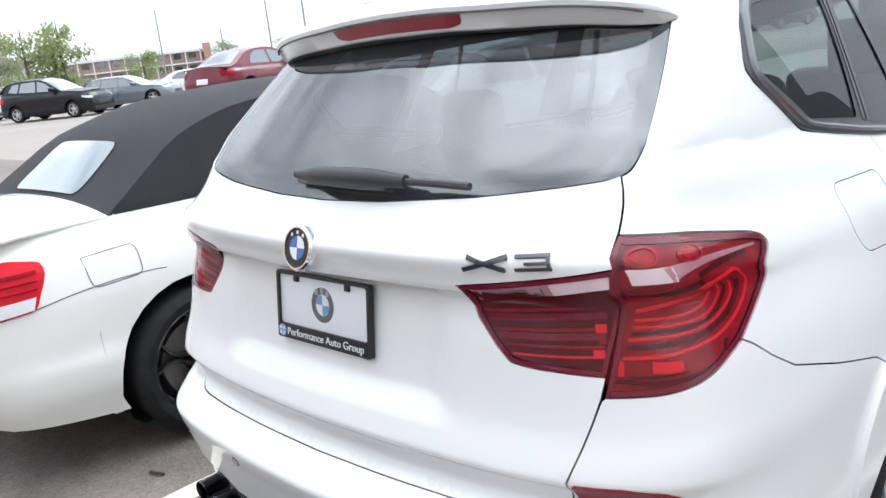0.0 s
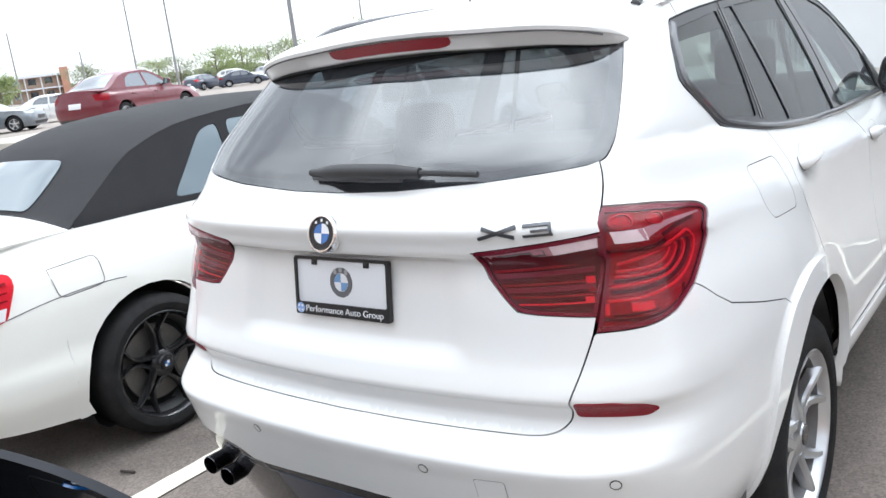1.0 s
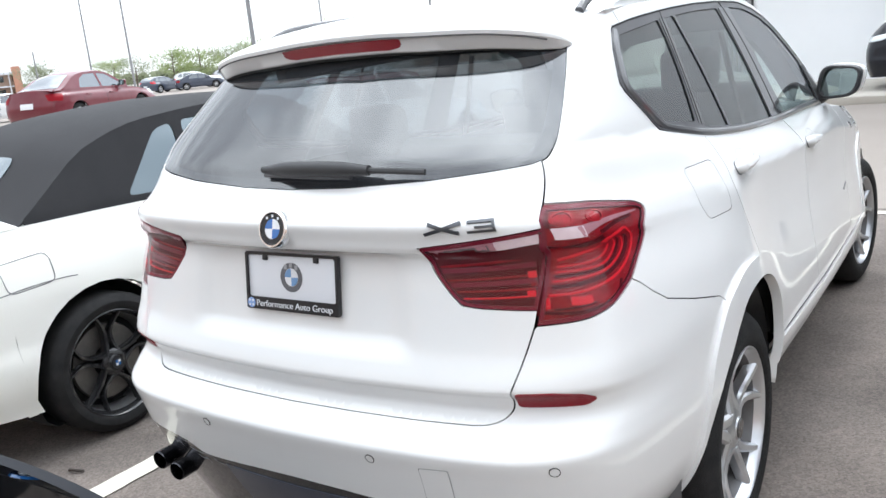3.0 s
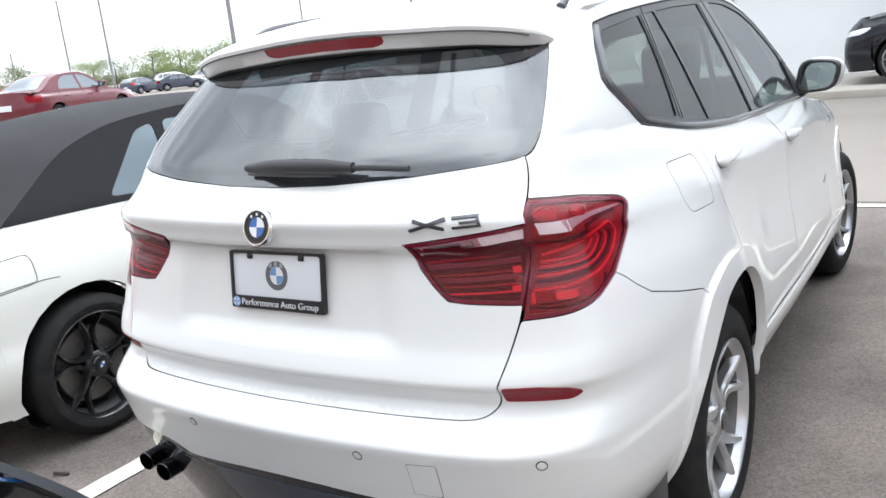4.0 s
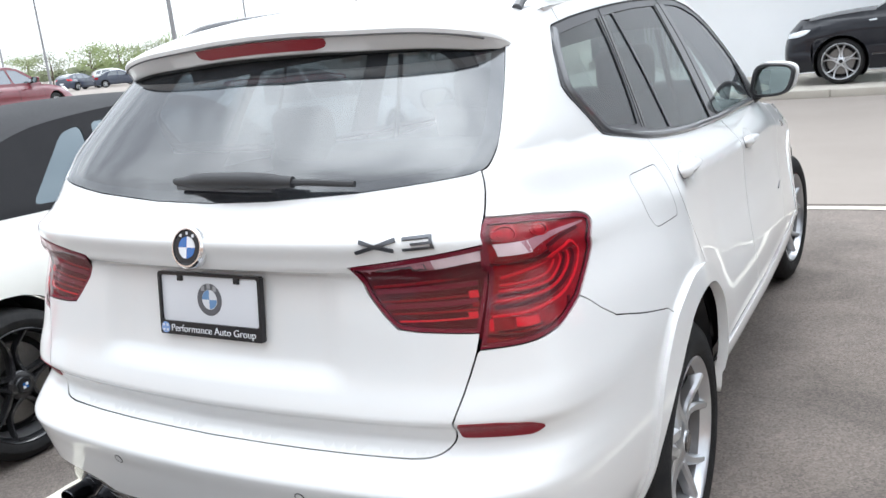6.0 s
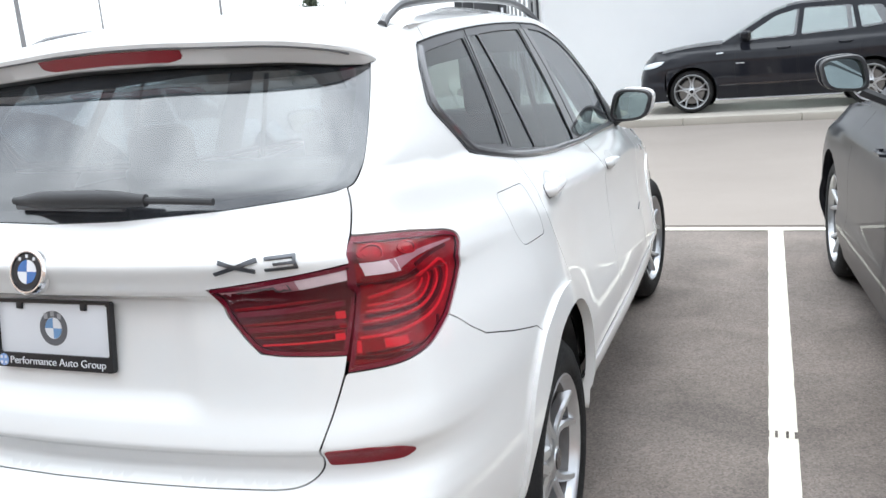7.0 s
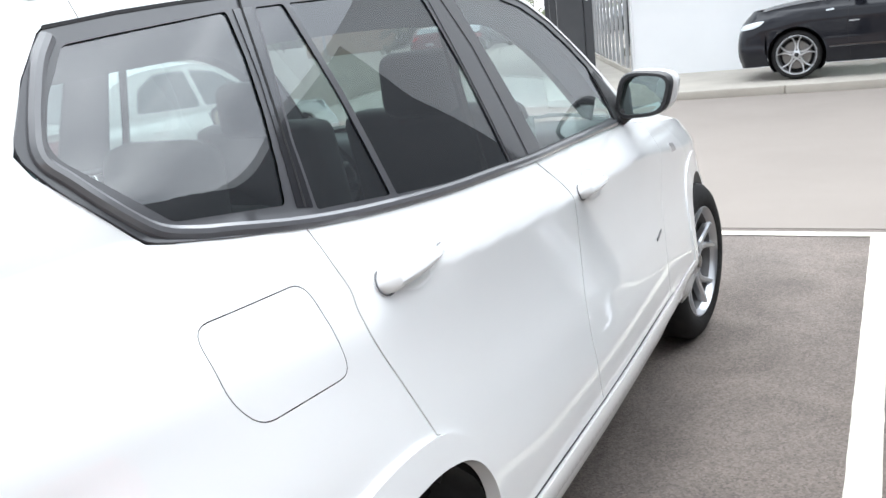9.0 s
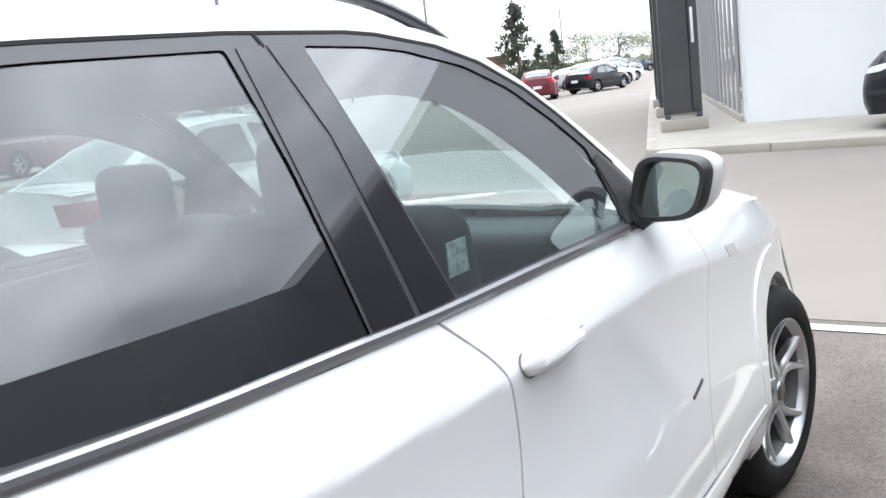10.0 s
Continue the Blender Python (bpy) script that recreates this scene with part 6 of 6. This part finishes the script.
for k in range(3):
    off = k * 4.0
    base = Vector((-4.02, 16.62, 0.123)) + side * off
    col = thing("cladding_column", "dark grey clad column on a concrete plinth", "column", "showroom columns", m=pose(base.x, base.y, base.z, 0, 0, sa - 90))
    part("plinth", box(-0.42, 0.42, -0.30, 0.30, 0.0, 0.22, 0.02), CONCRETE, col)
    part("clad_face", box(-0.34, 0.16, -0.14, 0.14, 0.30, HEIGHT - 0.4, 0.01), STEELWORK, col)
    part("clad_edge", box(0.17, 0.34, -0.10, 0.10, 0.30, HEIGHT - 0.4, 0.01), STEELWORK, col)
    for z in (1.55, 2.6, 3.65, 4.7):
        part("slot", box(0.215, 0.265, -0.108, -0.101, z, z + 0.62, 0.002), LIGHT, col)
    for x in (-0.28, 0.28):
        part("bolt_foot", box(x - 0.05, x + 0.05, -0.20, -0.10, 0.22, 0.30, 0.01), STEELWORK, col)
        part("anchor_bolt", tube([(x, -0.15, 0.22), (x, -0.15, 0.40)], 0.018, 6), STEELWORK, col)

# ---- cars round about ----
BARK0 = material("dark_bark", (0.05, 0.04, 0.035), 0.9)
conv = Body(4.36, 1.75, [(0, 0.985), (0.4, 1.0), (0.9, 0.995), (1.6, 0.975), (3.0, 0.935), (3.3, 0.92), (3.9, 0.82), (4.3, 0.68)],
            [(0.66, 1.0), (0.80, 1.09), (1.10, 1.27), (1.45, 1.355), (2.0, 1.385), (2.4, 1.375), (2.65, 1.27), (3.05, 0.98), (3.15, 0.93)],
            [(0.2, 0.08), (0.36, 0.02), (0.55, 0.0), (0.70, 0.02), (0.9, 0.06), (1.05, 0.10)], [(0.2, -0.06), (0.45, 0.0), (0.65, -0.03), (0.9, -0.22)], 0.33, 0.62)
FABRIC = material("soft_top_cloth", (0.016, 0.016, 0.0185), 0.92, grain=0.5, scale=4.0, spot=(0.028, 0.028, 0.031), bump=0.25, bump_scale=700)
SKY_GLASS = material("bright_rear_glass", (0.16, 0.20, 0.22), 0.02, 0.6, coat=1.0)
convertible = make_car("convertible", "warm white convertible with a black fabric soft top", pose(-2.70, -0.19, 0), conv, WHITE_WARM, (0.905, 3.565), 0.320, (0.66, 1.2), (2.4, 3.1),
                       [[(1.22, 1.02), (1.50, 1.30), (1.62, 1.325), (1.60, 1.0)], [(1.66, 1.0), (2.9, 0.965), (2.55, 1.24), (2.35, 1.33), (1.68, 1.33)]],
                       [([(0.30, 0.885), (0.60, 0.915), (0.715, 0.895), (0.722, 0.85), (0.685, 0.725), (0.40, 0.69)], LAMP_RED)], LAMP_SEDAN_F, alloy=BLACK_ALLOY, roof_mat=FABRIC, res=0.05, near=True, style="double",
                       doors=((1.65, 2.95),), glass=SKY_GLASS, rim=0.75, back=0.50, back_span=(0.04, 0.24), lower=False, poke=0.015, slim=0.55)
for s in (1, -1):
    f = (lambda p: p) if s > 0 else flip
    panel("lamp_clear_part", f([(0.43, 0.755), (0.685, 0.775), (0.675, 0.73), (0.46, 0.705)]), conv.shell, LAMP_CLEAR, convertible, off=0.0145, res=0.04, depth=0.002)
    for z, w in ((0.79, 0.006), (0.82, 0.006), (0.85, 0.010)):
        panel("lamp_band", f(band([(0.40, z), (0.69, z + 0.012)], w)), conv.shell, LAMP_MID, convertible, off=0.0147, res=0.06, depth=0.002)
    flap2 = conv.U(*fillet([(0.485, 0.875), (0.70, 0.885), (0.705, 0.765), (0.50, 0.755), (0.485, 0.875)], 0.03, 4))[:-1]
    panel("flap_groove", f([tuple(p) for p in shrink(flap2, -0.004)]), conv.shell, SLATE, convertible, holes=[f(flap2)], off=0.002, res=0.05, depth=0)
    panel("bumper_seam", f(band(line([(0.68, 0.728), (0.82, 0.752), (0.98, 0.765), (1.12, 0.765), (1.20, 0.758)], 3), 0.004)), conv.shell, SLATE, convertible, off=0.002, res=0.05, depth=0)

for s in (1, -1):
    cap = part("hub_badge", lathe([(0.0, 0.030), (0.004, 0.029), (0.005, 0.001)], 24), PLATE_BLACK, convertible, m=pose(s * 0.881, 0.905, 0.32, 0, 0, 0 if s > 0 else 180))
    for k in range(4):
        a = radians(45 + 90 * k)
        part("badge_quarter", box(0.0045, 0.007, 0.009 * math.cos(a) - 0.006, 0.009 * math.cos(a) + 0.006, 0.009 * math.sin(a) - 0.006, 0.009 * math.sin(a) + 0.006, 0.001), BLUE if k % 2 else LIGHT, cap)

black_suv = parked_suv("black_suv", "glossy black coupe suv parked on the pavement", 3.93, 15.20, 90, BLACK, z=0.135, h=1.05, res=0.07, near=True, style="double", glass=GREEN_GLASS, rim=0.80, slim=0.8)
black_shape = tall(4.65, 1.88, 1.05)
for f in (lambda p: p, flip):
    panel("side_indicator", f(band(black_shape.U((3.20, 0.985), (3.31, 0.975)), 0.022)), black_shape.shell, HEAD_LAMP, black_suv, off=0.004, res=0.05, depth=0.004)
    panel("side_badge", f(band(black_shape.U((2.86, 0.80), (3.0, 0.80)), 0.018)), black_shape.shell, SILVER, black_suv, off=0.003, res=0.05, depth=0.003)
    panel("sill_trim", f(band(black_shape.U((1.36, 0.45), (3.26, 0.45)), 0.03)), black_shape.shell, GLOSS_TRIM, black_suv, off=0.012, res=0.08, depth=0.014)
parked_suv("dark_suv", "glossy black suv parked beside the bay line", 2.98, 0.66, 4, BLACK, res=0.06, near=True, style="double", mirror=(0.20, 0.165, 1.12), rim=0.72)
white_saloon = parked_sedan("white_saloon", "white saloon parked tail-on, beyond the convertible", -5.35, 4.5, 3, WHITE, length=4.9, res=0.08, near=True)
grey_car = parked_sedan("black_saloon", "glossy black saloon standing nose-on close behind the bays", -0.28, -5.06, 0, BLACK, res=0.06, near=True)
badge2 = part("badge", lathe([(0.0, 0.041), (0.006, 0.038), (0.007, 0.001)], 28), BLUE, grey_car, "round blue and white badge", m=pose(0, 4.50, 0.715, 0, -65, 90))
part("badge_quarter", lathe([(0.0072, 0.024), (0.009, 0.022), (0.0092, 0.001)], 24), LIGHT, badge2)
tagged(part("twig", tube([(-1.69, 0.315, 0.008), (-1.66, 0.318, 0.012), (-1.62, 0.335, 0.008)], 0.006, 6), BARK0, None), "short dark twig lying on the asphalt", "litter")


def polar(az, d):
    return 1.5 + d * math.sin(radians(az)), -1.2 + d * math.cos(radians(az))


x, y = -19.5, 11.1
tagged(part("display_mound", box(x - 4.0, x + 2.5, y - 1.2, y + 6.0, -0.05, 0.45, 0.1), CONCRETE, None), "raised concrete display stand", "platform", kind="structure")
parked_sedan("red_saloon", "red saloon parked on a raised stand", x, y, 17, RED, z=0.45, res=0.08)
x, y = polar(-66.5, 42.0)
parked_suv("black_wagon", "large black suv with chrome trim", -40.5, 13.4, -61, BLACK, length=5.0, h=1.10, res=0.1)
far = [("blue_hatchback", "grey-blue hatchback parked in the far row", -66.6, 46, -52, GREY, "suv", 0.92), ("white_saloon", "white saloon parked in the far row", -62.6, 52, -50, WHITE, "sedan", 1),
       ("silver_saloon", "silver saloon parked in the far row", -75.5, 52, -50, SILVER, "sedan", 1),
       ("navy_hatchback", "dark hatchback with its tail to the lane", -52.4, 84, 10, NAVY, "suv", 0.9), ("white_van", "white estate parked in the far row", -50.6, 90, -60, WHITE, "suv", 1.0),
       ("navy_saloon", "dark blue saloon parked across the lane", -50.6, 84, -40, NAVY, "sedan", 1), ("white_suv_far", "white suv parked in the far row", -46.8, 92, -60, WHITE, "suv", 1.05), ("silver_hatchback", "silver hatchback parked in the far row", -48.2, 96, -60, SILVER, "suv", 0.95),
       ("red_hatchback", "red hatchback parked beside the lane", -27.2, 45.6, 26, RED, "suv", 0.92), ("black_saloon", "black saloon parked beside the lane", -25.0, 49.5, -8, BLACK, "sedan", 1), ("white_hatchback", "white hatchback parked beside the lane", -25.2, 56, -22, WHITE, "suv", 0.98),
       ("white_saloon", "white saloon parked beside the lane", -24.3, 64, -25, WHITE, "sedan", 1), ("white_van", "pale van parked beside the lane", -23.9, 80, -25, SILVER, "suv", 1.12), ("navy_saloon", "dark saloon parked by the lane", -22.9, 100, -35, NAVY, "suv", 1), ("black_saloon", "black saloon parked by the lane", -22.3, 118, -45, BLACK, "sedan", 1),
       ("silver_saloon", "silver saloon parked by the lane", -26.9, 62, -30, SILVER, "sedan", 1)]
for name, label, az, d, turn, mt, kind, h in far:
    x, y = polar(az, d)
    if kind == "sedan":
        parked_sedan(name, label, x, y, turn, mt, res=0.16, style="single")
    else:
        parked_suv(name, label, x, y, turn, mt, h=h, res=0.16, style="single")

# ---- lamp posts, trees, far buildings ----
POLE = material("dull_steel_pole", (0.30, 0.30, 0.31), 0.55, 0.2, grain=0.4, scale=3)


def lamp_post(az, d, h, r, arms=True):
    x, y = polar(az, d)
    post = thing("street_lamp", "tall grey steel lamp post in the car park", "street lamp", "car park lamps", pose(x, y, 0, 0, 0, -az))
    part("pole", tube([(0, 0, 0), (0, 0, h * 0.5), (0, 0, h)], r, 12, taper=[r, r * 0.85, r * 0.7]), POLE, post)
    part("base", lathe([(0.0, r * 2.4), (0.5, r * 2.4), (0.5, 0.01)], 16), CONCRETE, post, m=pose(0, 0, 0, 0, -90, 0))
    if arms:
        part("arm", tube([(-1.0, 0, h - 0.05), (1.0, 0, h - 0.05)], 0.05, 8), POLE, post)
        for s in (-1, 1):
            part("lamp_head", box(s * 0.95 - 0.4, s * 0.95 + 0.4, -0.18, 0.18, h - 0.1, h + 0.05, 0.03), POLE, post)


for args in ((-53.0, 74, 8.1, 0.10), (-45.6, 36, 10.0, 0.10), (-55.3, 90, 9.2, 0.10, False), (-58.3, 120, 6.0, 0.12, False), (-34.0, 60, 11, 0.10), (-62.0, 110, 8.5, 0.10, False), (-26.2, 120, 9.0, 0.12, False), (-41.0, 95, 9.5, 0.12, False)):
    lamp_post(*args)


LEAF = [material("leaf_%s" % n, c, 0.7, grain=0.6, scale=2.0, spot=s) for n, c, s in (("fresh", (0.26, 0.32, 0.14), (0.34, 0.38, 0.19)), ("olive", (0.25, 0.28, 0.18), (0.33, 0.35, 0.23)), ("dark", (0.095, 0.115, 0.08), (0.12, 0.14, 0.095)))]
for lf in LEAF:
    n, l = lf.node_tree.nodes, lf.node_tree.links
    thin, half_mix = n.new("ShaderNodeBsdfTranslucent"), n.new("ShaderNodeMixShader")
    l.new(n["Principled BSDF"].inputs["Base Color"].links[0].from_socket, thin.inputs["Color"])
    l.new(n["Principled BSDF"].outputs["BSDF"], half_mix.inputs[1])
    l.new(thin.outputs["BSDF"], half_mix.inputs[2])
    half_mix.inputs["Fac"].default_value = 0.55
    l.new(half_mix.outputs["Shader"], n["Material Output"].inputs["Surface"])
BARK = material("bark", (0.13, 0.10, 0.08), 0.9, grain=0.6, scale=6, bump=0.5, bump_scale=30)
rng = random.Random(4)


def tree(x, y, h, spread, leaf, conifer=False, name="tree", z=0.0):
    root = thing(name, "spruce with dark drooping boughs" if conifer else "young leafy tree with an open spring crown", "tree", "trees round the car park", pose(x, y, z))
    bm = tube([(0, 0, 0), (0.04 * h * rng.uniform(-1, 1), 0, h * 0.5), (0, 0, h * (0.98 if conifer else 0.85))], 0.1, 8, taper=[0.022 * h, 0.014 * h, 0.003 * h])
    trunk = part("trunk", bm, BARK, root)
    tips = []
    for k in range(16 if not conifer else 34):
        t = rng.uniform(0.28, 0.92) if not conifer else 0.10 + 0.88 * k / 34
        a = rng.uniform(0, 2 * math.pi)
        ln = spread * (math.sin(math.pi * min(1, (t - 0.15) * 1.1)) * rng.uniform(0.6, 1.05) + 0.12) if not conifer else spread * (1.02 - t) * rng.uniform(0.8, 1.15)
        p0 = Vector((0, 0, h * t * (0.8 if not conifer else 0.97)))
        p1 = p0 + Vector((ln * math.cos(a), ln * math.sin(a), (0.35 if not conifer else -0.22) * ln))
        part("limb", tube([tuple(p0), tuple(p0.lerp(p1, 0.5) + Vector((0, 0, 0.05 * ln))), tuple(p1)], 0.02, 5, taper=[0.006 * h, 0.004 * h, 0.0015 * h]), BARK, trunk)
        tips += [p0.lerp(p1, q) for q in ((0.45, 0.65, 0.85, 1.0) if not conifer else (0.25, 0.45, 0.65, 0.85, 1.0))]
    bm = bmesh.new()
    for p in tips:
        for _ in range(26 if not conifer else 16):
            c = p + Vector((rng.gauss(0, 1), rng.gauss(0, 1), rng.gauss(0, 0.8))) * (spread * (0.17 if not conifer else 0.07))
            s = h * rng.uniform(0.010, 0.022)
            e = Euler((rng.uniform(0, 6.3), rng.uniform(0, 6.3), rng.uniform(0, 6.3))).to_matrix()
            vs = [bm.verts.new(c + e @ Vector(q) * s) for q in ((-1.2, 0, 0), (0, -0.7, 0.25), (1.3, 0, 0), (0, 0.7, 0.25))]
            bm.faces.new(vs)
    me = bpy.data.meshes.new("crown")
    bm.to_mesh(me)
    bm.free()
    finish("crown", me, leaf, root)
    return root


for az, d, h, sp_, lf in ((-69.6, 56, 5.6, 2.0, 0), (-67.6, 57, 6.0, 1.5, 0), (-71.6, 60, 5.0, 1.9, 1), (-63.2, 60, 3.4, 1.2, 0), (-50.5, 98, 4.6, 2.2, 0), (-48.9, 100, 5.4, 2.7, 0), (-47.2, 104, 4.7, 2.4, 1), (-52.8, 110, 4.6, 2.6, 1), (-58.3, 130, 5.6, 2.6, 1),
                          (-54.0, 150, 5.4, 3.0, 0), (-46.0, 120, 5.5, 3.3, 0), (-44.6, 120, 4.9, 3.2, 1), (-25.0, 190, 9.0, 6.0, 1), (-22.9, 210, 8.5, 6.5, 2), (-26.8, 190, 7.0, 5.0, 2), (-21.0, 210, 8.0, 6.0, 1), (-33.5, 150, 8.0, 4.5, 1), (-40, 140, 8, 4.5, 0), (-37, 150, 7, 4.5, 2)):
    x, y = polar(az, d)
    tree(x, y, h, sp_, LEAF[lf])
for az, d, h, sp_ in ((-28.5, 58, 6.1, 2.5), (-26.3, 70, 4.6, 1.6), (-27.4, 74, 3.8, 1.3)):
    x, y = polar(az, d)
    tree(x, y, h, sp_, LEAF[2], True, "spruce_tree")

BRICK = material("motel_brick", (0.42, 0.30, 0.23), 0.85, grain=0.5, scale=1.0, spot=(0.50, 0.40, 0.32))
x, y = polar(-63.0, 185)
motel = thing("motel", "low two-storey motel with white balcony rails", "building", m=pose(x, y, 0, 0, 0, 63))
part("wall", box(-17, 12, 0, 8, 0, 4.6), BRICK, motel)
part("roof", box(-17.6, 12.6, -1.6, 8.4, 4.6, 5.1), PLATE_WHITE, motel)
part("balcony", box(-17, 12, -1.4, -0.1, 2.3, 2.55), PLATE_WHITE, motel)
for k in range(10):
    cx = -15.8 + k * 2.9
    part("post", box(cx - 0.1, cx + 0.1, -1.4, -1.2, 0, 4.6), PLATE_WHITE, motel)
    for z in (0.3, 2.8):
        part("window", box(cx + 0.6, cx + 2.0, -0.06, 0.02, z + 0.5, z + 1.6), DARK_GLASS, motel)
part("chimney", box(11.0, 12.4, -1.9, 1.0, 0, 6.0), material("tower_brick", (0.5, 0.26, 0.18), 0.8, grain=0.4, scale=1), motel)
x, y = polar(-31.8, 80)
shed = thing("brown_building", "brown-roofed low building behind the spruces", "building", m=pose(x, y, 0, 0, 0, 30))
part("wall", box(-5, 3, 0, 6, 0, 2.4), BRICK, shed)
part("roof", prism([(-5.4, -0.4), (3.4, -0.4), (3.4, 6.4), (-5.4, 6.4)], 2.4, 3.2), material("brown_shingle", (0.16, 0.09, 0.06), 0.9, grain=0.5, scale=2), shed)
x, y = polar(-73.0, 95)
house = thing("gabled_house", "pale gabled house behind the car park", "building", m=pose(x, y, 0, 0, 0, 70))
part("wall", box(-6, 6, 0, 8, 0, 3.2), PLATE_WHITE, house)
bm = bmesh.new()
v = [bm.verts.new(p) for p in ((-6.5, -0.5, 3.2), (6.5, -0.5, 3.2), (0, -0.5, 6.2), (-6.5, 8.5, 3.2), (6.5, 8.5, 3.2), (0, 8.5, 6.2))]
for q in ((0, 1, 2), (3, 5, 4), (0, 2, 5, 3), (1, 4, 5, 2), (0, 3, 4, 1)):
    bm.faces.new([v[i] for i in q])
part("roof", bm, material("tan_shingle", (0.34, 0.28, 0.22), 0.9, grain=0.5, scale=2), house, flat=True)
# unseen wall, added to cut the light on the white car's tail
tagged(part("wall_light_block", box(-45, 45, -14.4, -14.0, 0, 5.6), BRICK, None), "unseen brick wall added to cut light on the white car's tail", "wall", kind="structure")
# a low belt of far woods on the horizon
bm = bmesh.new()
for az in np.linspace(-110, 100, 900):
    d = 260 + 60 * noise.noise(Vector((az * 0.13, 0, 0)))
    x, y = polar(az + rng.uniform(-0.15, 0.15), d)
    top = 2.4 + 2.2 * noise.noise(Vector((az * 0.35, 4, 0)))
    for _ in range(12):
        c = Vector((x + rng.uniform(-2, 2), y + rng.uniform(-2, 2), rng.uniform(0, max(1.2, top))))
        s = rng.uniform(0.5, 1.1)
        e = Euler((rng.uniform(0, 6.3), rng.uniform(0, 6.3), rng.uniform(0, 6.3))).to_matrix()
        bm.faces.new([bm.verts.new(c + e @ Vector(q) * s) for q in ((-1, -0.8, 0), (1, -0.8, 0.2), (1, 0.8, 0), (-1, 0.8, 0.2))])
me = bpy.data.meshes.new("far_woods")
bm.to_mesh(me)
bm.free()
tagged(finish("far_woods", me, LEAF[1], None), "hazy line of distant trees", "trees", kind="stuff")
